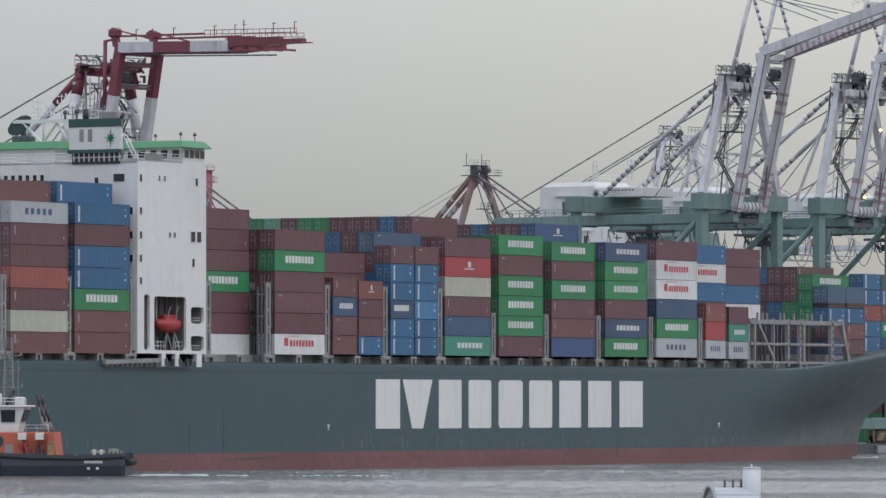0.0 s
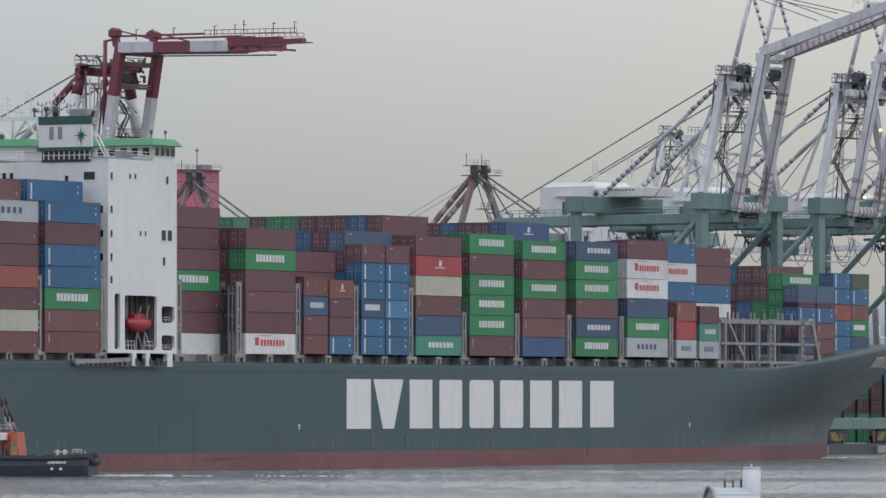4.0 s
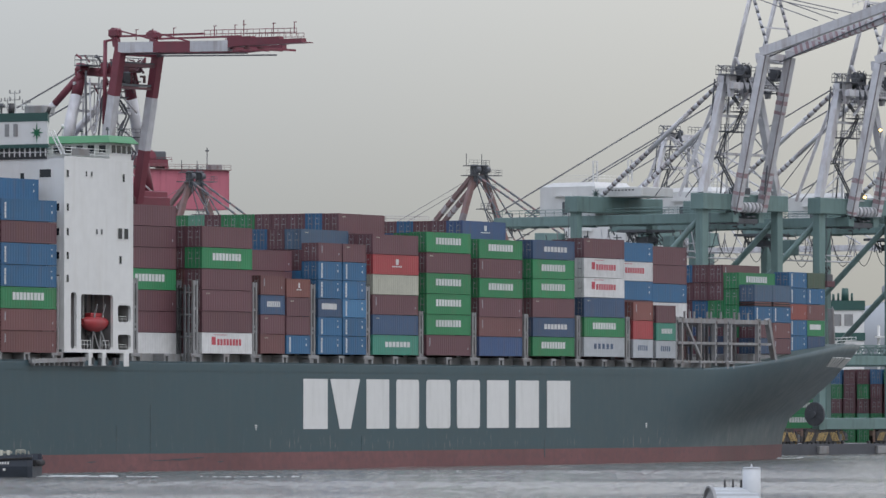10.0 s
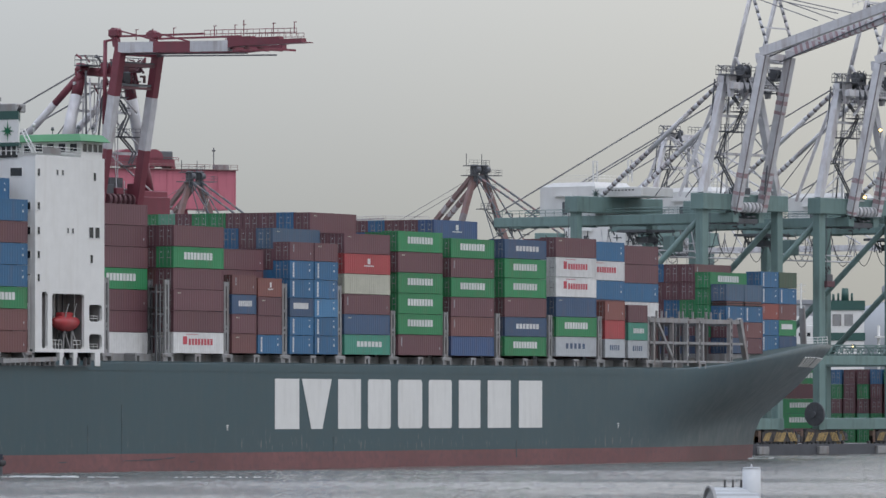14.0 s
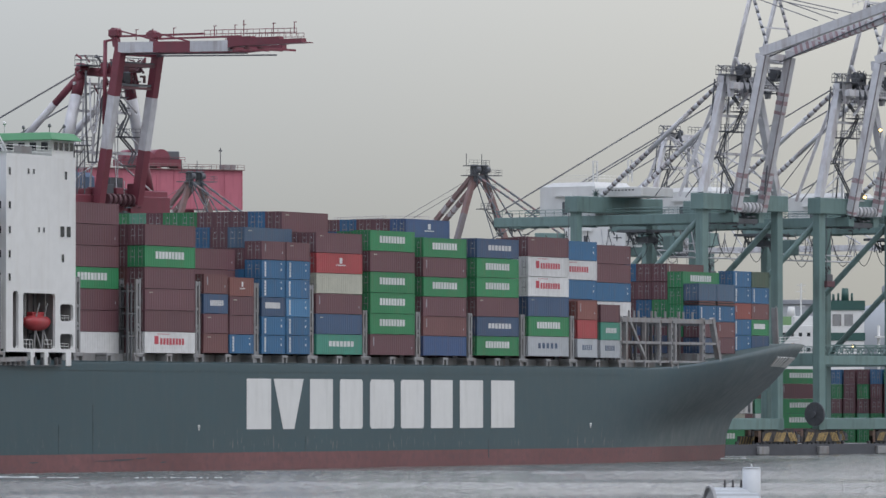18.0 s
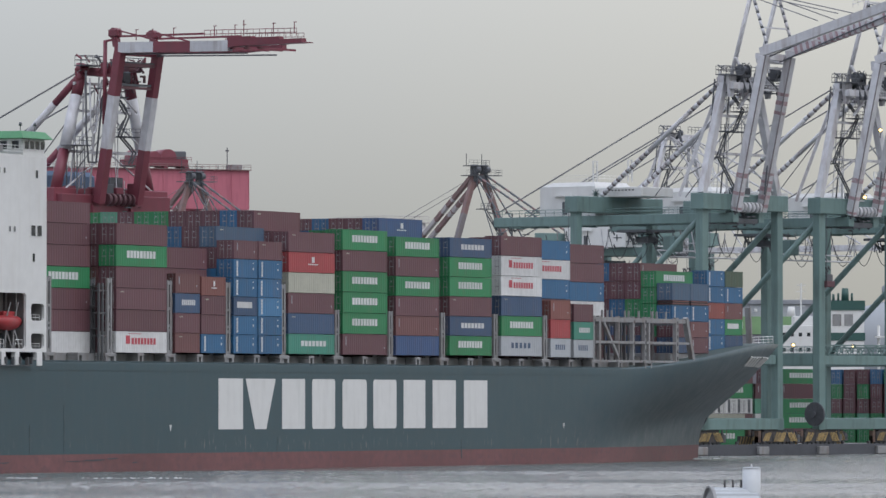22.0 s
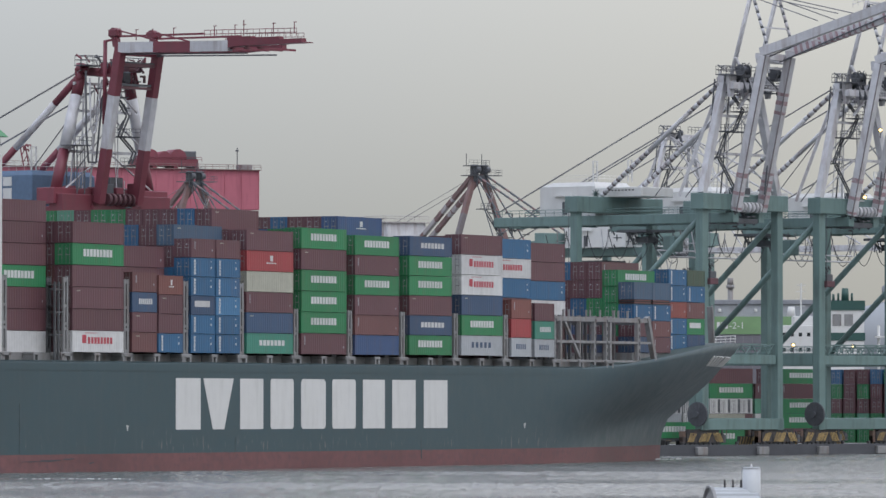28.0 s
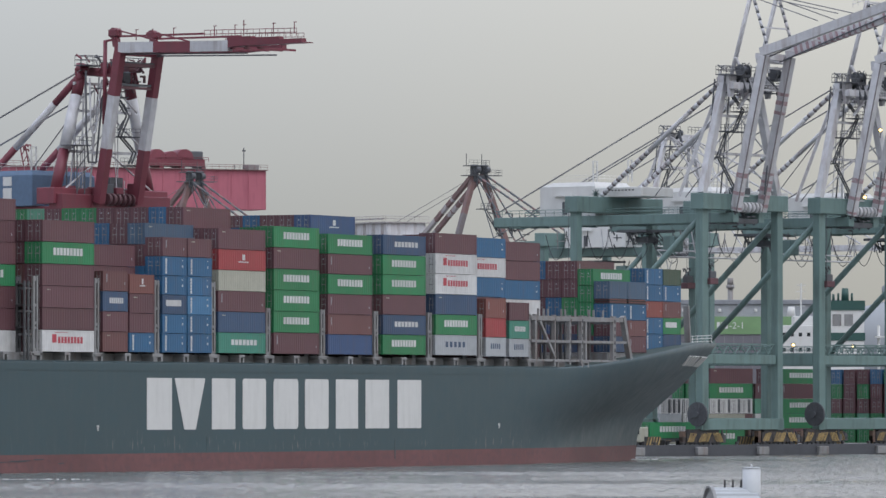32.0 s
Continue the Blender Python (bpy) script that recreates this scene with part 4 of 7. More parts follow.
def build_water():
    """One sheet to the horizon, raised into wind waves in the stretch that the lens sees."""
    x0, x1, y0, y1 = -80.0, 110.0, 520.0, 1090.0
    xs, ys = np.arange(x0, x1 + 0.01, 0.34), np.arange(y0, y1 + 0.01, 0.5)
    X, Y = np.meshgrid(xs, ys)
    rng = np.random.default_rng(5)
    gust = np.zeros_like(X)
    for _ in range(14):
        k, a = 2 * math.pi / rng.uniform(25, 150), 1.45 + rng.normal(0, 0.45)
        gust += np.sin(k * (X * math.cos(a) + Y * math.sin(a)) + rng.uniform(0, 7))
    gust = np.clip(0.9 + 0.2 * gust, 0.25, 1.7)
    H = np.zeros_like(X)
    for _ in range(48):
        long = 0.95 * 1.8 ** rng.uniform(0, 1)
        k, a = 2 * math.pi / long, -1.45 + rng.normal(0, 0.75)
        s = np.sin(k * (X * math.cos(a) + Y * math.sin(a)) + rng.uniform(0, 7))
        H += long * 0.0085 * (s + 0.35 * s * s)
    edge = np.minimum.reduce([X - x0, x1 - X, Y - y0, y1 - Y])
    H = (H - H.mean()) * gust * np.clip(edge / 12.0, 0, 1) * WAVES
    ny, nx = X.shape
    co = np.stack([X, Y, H], axis=2).reshape(-1, 3)
    far = np.array([(-2600, -60, 0), (2600, -60, 0), (2600, 4600, 0), (-2600, 4600, 0)], float)
    co = np.concatenate([co, far])
    i = np.arange(ny * nx).reshape(ny, nx)
    quads = np.stack([i[:-1, :-1], i[:-1, 1:], i[1:, 1:], i[1:, :-1]], axis=2).reshape(-1, 4)
    a, b, c, d = (ny * nx + k for k in range(4))
    rims = [[a, b, *i[0, ::-1].tolist()], [b, c, *i[::-1, -1].tolist()], [c, d, *i[-1, :].tolist()], [d, a, *i[:, 0].tolist()]]
    me = bpy.data.meshes.new("water")
    me.from_pydata(co, [], quads.tolist() + rims)
    me.polygons.foreach_set("use_smooth", np.ones(len(me.polygons), dtype=bool))
    m = bpy.data.materials.new("harbour_water")
    m.use_nodes = True
    n, l = m.node_tree.nodes, m.node_tree.links
    p = n["Principled BSDF"]
    p.inputs["Base Color"].default_value = (0.155, 0.155, 0.147, 1)
    p.inputs["Roughness"].default_value = 0.07
    co = n.new("ShaderNodeTexCoord")
    heights = []
    for scale, stretch, strength in ((0.5, (1.0, 0.7, 1), 0.12), (1.7, (1.0, 0.6, 1), 0.17), (4.5, (1.0, 0.7, 1), 0.07)):
        mp = n.new("ShaderNodeMapping")
        mp.inputs["Scale"].default_value = stretch
        mp.inputs["Rotation"].default_value = (0, 0, 0.12)
        l.new(co.outputs["Object"], mp.inputs["Vector"])
        t = n.new("ShaderNodeTexNoise")
        t.inputs["Scale"].default_value, t.inputs["Detail"].default_value = scale, 4.0
        t.inputs["Roughness"].default_value = 0.65
        l.new(mp.outputs[0], t.inputs["Vector"])
        k = n.new("ShaderNodeMath")
        k.operation = "MULTIPLY"
        k.inputs[1].default_value = strength
        l.new(t.outputs["Fac"], k.inputs[0])
        heights.append(k.outputs[0])
    total = heights[0]
    for h in heights[1:]:
        a = n.new("ShaderNodeMath")
        l.new(total, a.inputs[0])
        l.new(h, a.inputs[1])
        total = a.outputs[0]
    bp = n.new("ShaderNodeBump")
    bp.inputs["Strength"].default_value, bp.inputs["Distance"].default_value = 1.0, 1.0
    l.new(total, bp.inputs["Height"])
    l.new(bp.outputs[0], p.inputs["Normal"])
    me.materials.append(m)
    return tagged(new("water", me), "choppy grey harbour water", "water", "", "structure")


water = build_water()


def on_quay(ob, s, y, z=0.0, turn=0.0):
    ob.matrix_basis = QUAY @ pose(s, y, z, 0, 0, turn)
    return ob


def build_quay():
    bm = B()
    box(bm, -420, 0, -2, 700, 900, 1.45)
    q = link("quay", bm, [CONCRETE])
    on_quay(tagged(q, "concrete container quay with a yard behind", "quay", "", "structure"), 0, 0)
    bm = B()
    box(bm, -420, -0.35, -1.5, 700, -0.01, 1.74)
    part("wet_face", bm, QUAY_DARK, q)
    bm = B()
    box(bm, -420, 0.05, 1.45, 700, 0.5, 1.75)
    part("kerb", bm, QUAY_DARK, q)
    bm = B()
    box(bm, -1.35, -1.0, 0.1, 1.35, -0.36, 1.4, 0, 0.08)
    box(bm, -0.5, -0.4, 0.2, 0.5, -0.3, 1.2)
    first = part("fender", bm, STEEL, q, "worn grey square fender panel")
    first.location.x = 14.2
    for k in range(-8, 22):
        if k:
            shared("fender", first.data, q, pose(14.2 + 16.5 * k, 0, 0))


build_quay()


# ======== ship-to-shore cranes ========
def banded(bm, a, b, r, n, bands, mi=0, mj=1, square=False):
    """A member painted in alternating bands."""
    a, b = Vector(a), Vector(b)
    for k in range(bands):
        d = (0.18 if not square else 0.0) * (1 if k % 2 else -1)
        p, q = a.lerp(b, max(0.0, (k + d) / bands)), a.lerp(b, min(1.0, (k + 1 - d) / bands))
        if square:
            beam(bm, p, q, r, r, mi if k % 2 == 0 else mj)
        else:
            tube(bm, p, q, r, n=n, mi=mi if k % 2 == 0 else mj)


def raised_boom(c, high, band, zg, zb, tip, bx, bands, tri, za):
    """The boom of a crane at rest: its inner half upright, its outer half folded level."""
    for x in bx:
        bm = B()
        a, b = Vector((x, -2.2 if tri else -1.7, zg + 1.8)), Vector((x, -6.2 if tri else -7.5, zb))
        if tri:
            striped(bm, a, b, 1.2, 1.3, THIRDS)
        else:
            banded_boom(bm, a, b, 1.35, 1.3, bands, ((0.0, 0.14), (0.2, 0.27)) if x == bx[0] else ((0.02, 0.28), (0.62, 0.80)))
        part("inner_boom", bm, [high, band], c)
        if not tri:
            # thin strip added along the edge to draw the boom's dark seam line
            bm = B()
            off = Vector((-0.62, -0.68, 0))
            beam(bm, a + off, b + off, 0.2, 0.12)
            part("boom_cable_tray", bm, STRIPE_GREY, c)
        bm = B()
        if tri:
            striped(bm, (x, -5.6, zb + 0.6), (x, tip[0] - (7.2 if x == bx[0] else 0), tip[1]), 1.1, 1.5 if x == bx[0] else 1.2, TIPS if x == bx[0] else ((0.0, 0.62, 1),))
        else:
            banded_boom(bm, Vector((x, -6.9, zb + 0.6)), Vector((x, tip[0] - 1.2, tip[1])), 1.0, 1.45, bands, ((0.42, 0.46),) if x == bx[0] else ((0.06, 0.9),))
        if tri:
            # the tapered outer end, in steps, with its end platform
            y0, y1 = -5.6 + (tip[0] - (7.2 if x == bx[0] else 0) + 5.6) * 0.605, tip[0] - (7.2 if x == bx[0] else 0)
            top = zb + 0.6 + 0.72 if x == bx[0] else zb + 0.6
            steps = ((0.0, 0.32, 1.45, 1.35, 0.0), (0.32, 0.7, 1.2, 1.0, -0.15), (0.7, 1.0, 0.8, 0.5, -0.45)) if x == bx[0] else ((0.0, 0.7, 0.9, 0.55, -0.1),)
            for f0, f1, h0, h1, up in steps:
                ya, yb = y0 + (y1 - y0) * f0, y0 + (y1 - y0) * f1
                fall = -0.25 * f0
                loft(bm, [[(x - 0.5, y, top + up + fall - h), (x + 0.5, y, top + up + fall - h), (x + 0.5, y, top + up + fall), (x - 0.5, y, top + up + fall)] for y, h in ((ya, h0), (yb, h1))], 1, smooth=False)
            if x == bx[0]:
                box(bm, x - 0.9, y1 - 0.9, top - 1.3, x + 0.9, y0 - 1.0, top - 1.16, 1)
        part("outer_boom", bm, [high, band], c)
        if tri:
            continue
        bm = B()
        tube(bm, (x, -1.0, za + 0.8), (x, -5.0, zb + 10.5), 0.36, n=8)
        part("pylon", bm, high, c)
        bm = B()
        banded(bm, (x, -8.2, zb + 1.2), (x, -5.0, zb + 10.5), 0.26, 8, 15)
        beam(bm, (x + 0.9, -7.6, zb + 1.2), (x + 0.5, -4.8, zb + 10.0), 0.14, 0.14)
        part("pylon", bm, [high, MACHINE], c)
        bm = B()
        tube(bm, (x, -5.0, zb + 10), (x, (tip[0] - 12) / 2, (zb + 1 + tip[1]) / 2 + 2), 0.09, n=5)
        tube(bm, (x, -5.0, zb + 9.6), (x, (tip[0] - 4) / 2, (zb + 1 + tip[1]) / 2 + 1), 0.09, n=5)
        part("stay_cable", bm, CABLE, c)
    inner = MACHINE if tri else high
    for k in (5, 6):
        f = (k + 0.5) / 7
        y, z = -2.2 - 4.0 * f, zg + 1.8 + (zb - zg - 1.8) * f
        bm = B()
        beam(bm, (bx[0], y, z), (bx[1], y, z), 0.35, 0.35)
        part("boom_tie", bm, inner, c)
        if k == 5 and not tri:
            y2, z2 = -2.2 - 4.0 * (f + 1 / 7), z + (zb - zg - 1.8) / 7
            bm = B()
            beam(bm, (bx[k % 2], y, z), (bx[1 - k % 2], y2, z2), 0.18, 0.18)
            part("boom_brace", bm, MACHINE, c)
    ends = [((bx[0], -6.2, zb), (bx[1], -6.2, zb), 1.0)]
    if not tri:
        ends += [((bx[0], -5.0, zb + 10.2), (bx[1], -5.0, zb + 10.2), 0.3), ((bx[0], -7.0, zb + 4.6), (bx[1], -7.0, zb + 4.6), 0.25)]
    else:
        ends += [((bx[0], -6.0, zb - 1.8), (bx[1], -6.0, zb - 1.8), 0.45), ((bx[0], -5.4, zb - 5.0), (bx[1], -5.4, zb - 5.0), 0.35)]
    for k, (a, b, w) in enumerate(ends):
        bm = B()
        beam(bm, a, b, w, w)
        part("boom_tie", bm, high if not tri else BOX["maroon"] if k else band, c)
    for k in range(11 if tri else 5):
        f = (k + 0.5) / (11 if tri else 5)
        y, z = -6 + (tip[0] + 6) * f, zb + 0.4 + (tip[1] - zb - 0.6) * f
        bm = B()
        beam(bm, (bx[0], y, z), (bx[1], y, z), 0.26, 0.3)
        part("outer_boom_tie", bm, band if tri else high, c)
    bm = B()
    for x in (bx[0] + 0.8, bx[1] - 0.8):
        beam(bm, (x, -6, zb - (0.3 if tri else 0.7)), (x, tip[0] + 4, tip[1] - (0.75 if tri else 1.2)), 0.2, 0.2)
    part("trolley_rail", bm, MACHINE, c)
    bm = B()
    for x, side in ((bx[0] - 0.9, -1), (bx[1] + 0.9, 1)):
        half = (0.62 if side < 0 else 0.45) if tri else 0.75
        y0, z0 = -6 + (tip[0] + 6) * half, zb + 1.6 + (tip[1] - zb - 0.6) * half
        rail(bm, [(x, y0, z0 + 0.2), (x, tip[0] + 0.4 - (7.0 if tri and side < 0 else 0), tip[1] + 1.2)], 1.1, 1.1, 0.05, (1.0, 0.5))
    part("boom_rail", bm, band if tri else high, c)
    if tri:
        for k, f in enumerate((0.12, 0.38, 0.66, 0.80, 0.86, 1.06, 1.2)):
            bm = B()
            y, z = -6 + (tip[0] + 6) * f, zb + 1.5
            tube(bm, (bx[0], y, z), (bx[0], y, z + (2.2 if k == 4 else 1.5)), 0.07, n=5)
            box(bm, bx[0] - 0.1, y - 0.4, z + 1.45, bx[0] + 0.1, y + 0.1, z + 1.55)
            part("boom_lamp_post", bm, CRANE_RED, c)
        for x in bx:
            bm = B()
            beam(bm, (x, -5.6, zb + 0.8), (x, -5.2, zb + 3.0), 0.7, 1.0)
            tube(bm, (x - 0.5, -5.2, zb + 2.9), (x + 0.5, -5.2, zb + 2.9), 0.55, n=14)
            box(bm, x - 0.6, -6.1, zb + 2.2, x + 0.6, -4.4, zb + 3.2, 0, 0.1)
            clutter(bm, (x - 0.7, -6.6, zb + 1.6), (x + 0.7, -4.2, zb + 3.6), 8, 1.2, 0.16, dice)
            part("boom_head", bm, CRANE_RED, c)
            bm = B()
            beam(bm, (x, -5.2, zb + 3.2), (x, -13, zb + 1.4), 0.2, 0.2)
            beam(bm, (x, -5.0, zb + 2.2), (x, -22, zb + 2.0), 0.24, 0.28)
            part("boom_tie_rod", bm, CRANE_RED, c)


def lowered_boom(c, low, high, zg, za, bx):
    """The boom of a crane at work, level over the water, hung on long stays."""
    for x in bx:
        bm = B()
        box(bm, x - 0.35, -48, zg + 0.2, x + 0.35, -2.0, zg + 1.2, 0, 0.06)
        part("boom", bm, high, c)
        bm = B()
        for y in (-18, -30, -46):
            tube(bm, (x, -0.6, za), (x, y, zg + 1.4), 0.17, n=5)
        part("fore_stay", bm, high, c)


def flights(c, tri):
    """Zigzag stairs with landings on the frame."""
    if tri:
        turns, y, decks = ((10.1, 52.0), (12.5, 49.5), (10.8, 46.6), (13.9, 44.2), (13.0, 42.6)), -1.0, ((10.6, 14.5, 46.5), (12.6, 15.0, 42.4), (9.6, 12.0, 52.1))
    else:
        turns, y, decks = ((6.6, 58.3), (9.9, 55.6), (7.6, 52.3), (5.5, 51.8), (3.2, 48.0), (8.1, 42.3)), -0.6, ((4.2, 10.4, 52.1), (2.6, 4.6, 47.8), (5.6, 7.6, 58.4), (8.4, 11.2, 55.4))
    for p, q in zip(turns, turns[1:]):
        for d in (0.0, 0.62):
            bm = B()
            beam(bm, (p[0] + d, y, p[1]), (q[0] + d, y, q[1]), 0.2, 0.18)
            part("stair_stringer", bm, MACHINE, c)
    for x0, x1, z in decks:
        bm = B()
        box(bm, x0, y - 0.9, z - 0.16, x1, y + 1.2, z)
        rail(bm, [(x0, y - 0.9, z), (x1, y - 0.9, z)], 1.1, 0.9, 0.035)
        rail(bm, [(x0, y + 1.2, z), (x1, y + 1.2, z)], 1.1, 0.9, 0.035)
        part("stair_landing", bm, MACHINE, c)


def head_frame(c, high, bx, za):
    """The frame at the top of the mast: cross beams, knee plates, winches and their decks."""
    x0, x1 = bx[0] - 2.3, bx[1] + 3.2
    for z, t, y in ((za - 1.7, 1.1, -2.6), (za + 2.6, 1.2, -4.6)):
        bm = B()
        box(bm, x0 + (4.6 if t > 1.15 else 0), y - 0.5, z, x1 + 0.3, y + 0.5, z + t, 0, 0.06)
        part("head_beam", bm, high, c)
    for x in (bx[0] - 1.2, bx[0] + 2.6, bx[1] + 1.9):
        bm = B()
        loft(bm, [[(x - 0.35, y, za - 2.9), (x + 0.25, y, za - 2.9), (x + 1.2, y, za - 0.6), (x + 0.8, y, za + 0.7), (x - 0.9, y, za + 0.7)] for y in (-2.0, -1.3)], smooth=False)
        part("knee_plate", bm, high, c)
    for x, w, z in ((bx[0] + 0.1, 1.7, za + 0.2), (bx[1] + 2.0, 1.2, za - 0.1)):
        bm = B()
        tube(bm, (x, -2.6, z + 1.2), (x + w, -2.6, z + 1.2), 0.6, n=16)
        box(bm, x - 0.2, -3.2, z, x + w + 0.2, -2.0, z + 0.5, 0, 0.08)
        for d in (0.0, w):
            tube(bm, (x + d - 0.08, -2.6, z + 1.2), (x + d + 0.08, -2.6, z + 1.2), 0.95, n=16)
        clutter(bm, (x - 0.8, -3.4, z - 0.6), (x + w + 0.8, -1.8, z + 2.4), 12, 1.4, 0.13, dice)
        part("winch", bm, MACHINE, c, "dark steel winch")
    for xa, xb, z in ((bx[0] - 3.4, bx[0] + 0.2, za + 0.6), (bx[1] - 1.0, bx[1] + 3.0, za - 2.0)):
        bm = B()
        box(bm, xa, -3.2, z - 0.14, xb, -0.8, z)
        rail(bm, [(xa, -3.2, z), (xb, -3.2, z)], 1.15, 0.8, 0.04)
        rail(bm, [(xa, -0.8, z), (xb, -0.8, z)], 1.15, 0.8, 0.04)
        part("head_deck", bm, MACHINE, c)
    for a, b in (((bx[0] - 0.4, -2.0, za + 3.4), (bx[0] + 2.2, -2.6, za - 0.4)), ((bx[0] + 0.9, -1.6, za - 4.8), (bx[0] + 3.6, -2.2, za - 1.7)), ((bx[1] - 3.4, -2.4, za - 1.7), (bx[1] + 0.4, -3.0, za + 2.6))):
        bm = B()
        beam(bm, a, b, 0.36, 0.36)
        part("head_brace", bm, high, c)


WHOLE = ((0.0, 1.0, 0),)
THIRDS = ((0.0, 0.36, 1), (0.36, 0.71, 0), (0.71, 1.0, 1))
TIPS = ((0.0, 0.02, 1), (0.02, 0.21, 0), (0.21, 0.41, 1), (0.41, 0.61, 0))


def striped(bm, a, b, w, h, cuts):
    """A box member painted in the given lengths."""
    a, b = Vector(a), Vector(b)
    for f0, f1, mi in cuts:
        beam(bm, a.lerp(b, f0), a.lerp(b, f1), w, h, mi)


def sts_crane(label, low, high, band, zg=37.5, zp=42.0, za=60.5, zb=64.0, tip=(-32.0, 71.5), back=47.4, house=(27.2, 38.6), bx=(6.7, 13.7), bands=2, feet=True, house_paint=None, tri=False, down=False):
    """A quay crane with its boom folded up: x along the quay, y inland, z from the water."""
    c = empty("quay_crane", None, label=label, category="crane", group="quay cranes")
    X0, X1, Y1 = 0.0, 20.3, 25.5
    for x, y, w in ((X0, 0, 1.7), (X1, 0, 1.5), (X0, Y1, 1.4), (X1, Y1, 1.4)):
        bm = B()
        box(bm, x - w / 2, y - 0.7, 4.0, x + w / 2, y + 0.7, zp - 1.5, 0, 0.08)
        part("leg", bm, low, c)
    for y in (0, Y1):
        bm = B()
        box(bm, X0 - 1, y - 0.7, 4.1, X1 + 1, y + 0.7, 5.9, 0, 0.06)
        part("sill_beam", bm, low, c)
        bm = B()
        box(bm, X0 - 1.4, y - 1.3, zp - 2.6, X1 + 1.4, y + 1.3, zp, 0, 0.08)
        part("head_beam", bm, low, c)
    for x in (X0, X1):
        bm = B()
        box(bm, x - 0.7, 0.8, 14.6, x + 0.7, Y1 - 0.8, 16.6, 0, 0.05)
        part("portal_beam", bm, low, c)
        bm = B()
        tube(bm, (x, Y1 - 0.6, 16.5), (x, 0.6, zg + 0.4), 0.5, n=10)
        part("brace", bm, low, c)
        bm = B()
        rail(bm, [(x - 0.6, 0.9, 16.6), (x - 0.6, Y1 - 0.9, 16.6)], 1.1, 1.6, 0.05)
        part("walkway_rail", bm, low, c)
    bm = B()
    box(bm, X0 + 1, -0.5, 14.7, X1 - 1, 0.5, 16.2, 0, 0.05)
    part("portal_beam", bm, low, c)
    for x in bx:
        bm = B()
        box(bm, x - 0.75, -1.8, zg - 0.05, x + 0.75, back, zg + 1.5, 0, 0.06)
        part("girder", bm, low, c)
        bm = B()
        rail(bm, [(x + (0.7 if x > 10 else -0.7), -1.5, zg + 1.5), (x + (0.7 if x > 10 else -0.7), back, zg + 1.5)], 1.1, 1.8, 0.05)
        part("girder_rail", bm, low, c)
    bm = B()
    for y in (2, 12, 22, 32, 42, back - 0.5):
        box(bm, bx[0], y - 0.3, zg - 0.2, bx[1], y + 0.3, zg + 0.6)
    part("girder_tie", bm, low, c)
    # A-frame above the waterside legs
    ya = 1.5 if tri else 0.0
    for x, xt in ((X0, bx[0] + (0.4 if tri else -0.8)), (X1, bx[1] + (2.0 if tri else 0.8))):
        bm = B()
        if tri:
            a, b = Vector((x, ya, zp)), Vector((xt, ya, za))
            for f0, f1, mi in ((0.0, 0.36, 1), (0.36, 0.80, 0), (0.80, 1.0, 1)):
                tube(bm, a.lerp(b, f0), a.lerp(b, f1), 0.82, n=20, mi=mi)
            tube(bm, b - (b - a) * 0.02, b + (b - a) * 0.05, 0.98, n=20, mi=1)
        else:
            striped(bm, (x, ya, zp), (xt, ya, za), 0.75 if down else 1.15, 0.8 if down else 1.2, WHOLE)
        part("a_frame_leg", bm, [high, band], c)
        if not tri:
            bm = B()
            beam(bm, (x * 0.8 + xt * 0.2, 5.5, zp - 0.4), (xt, 0.6, za - 0.6), 0.5, 0.5)
            part("a_frame_strut", bm, high, c)
    paint = band if tri else high
    bm = B()
    beam(bm, (bx[0] - (0.2 if tri else 1.6), ya, za), (bx[1] + 1.6, ya, za), 1.2, 1.2)
    part("a_frame_beam", bm, paint, c)
    for f in (0.35, 0.68, 0.9):
        z = zp + (za - zp) * f
        xa, xb = X0 + (bx[0] - 0.8) * f, X1 + (bx[1] + 0.8 - X1) * f
        bm = B()
        beam(bm, (xa, ya, z), (xb, ya, z), 0.4, 0.4)
        part("a_frame_beam", bm, high, c)
    for f0, f1, flip in ((0.02, 0.35, 0), (0.35, 0.68, 1), (0.35, 0.68, 0), (0.68, 0.95, 1), (0.02, 0.35, 1)):
        za0, za1 = zp + (za - zp) * f0, zp + (za - zp) * f1
        e0 = (X0 + (bx[0] - 0.8) * f0, X1 + (bx[1] + 0.8 - X1) * f0)
        e1 = (X0 + (bx[0] - 0.8) * f1, X1 + (bx[1] + 0.8 - X1) * f1)
        bm = B()
        tube(bm, (e0[flip], 0.2, za0), ((e1[0] + e1[1]) / 2, 0.2, za1), 0.13, n=6)
        part("a_frame_brace", bm, high, c)
    bm = B()
    rail(bm, [(bx[0] - 1.6, -1.2, za + 0.8), (bx[0] + 2.5, -1.2, za + 0.8), (bx[0] + 2.5, 1.0, za + 0.8), (bx[0] - 1.6, 1.0, za + 0.8), (bx[0] - 1.6, -1.2, za + 0.8)], 1.3, 1.2, 0.05)
    box(bm, bx[0] - 1.6, -1.3, za + 0.66, bx[0] + 2.6, 1.1, za + 0.8)
    part("top_platform", bm, MACHINE, c)
    bm = B()
    rail(bm, [(bx[1] - 2, -1.2, za + 0.8), (bx[1] + 2.6, -1.2, za + 0.8)], 1.3, 1.2, 0.06)
    part("platform_rail", bm, MACHINE, c)
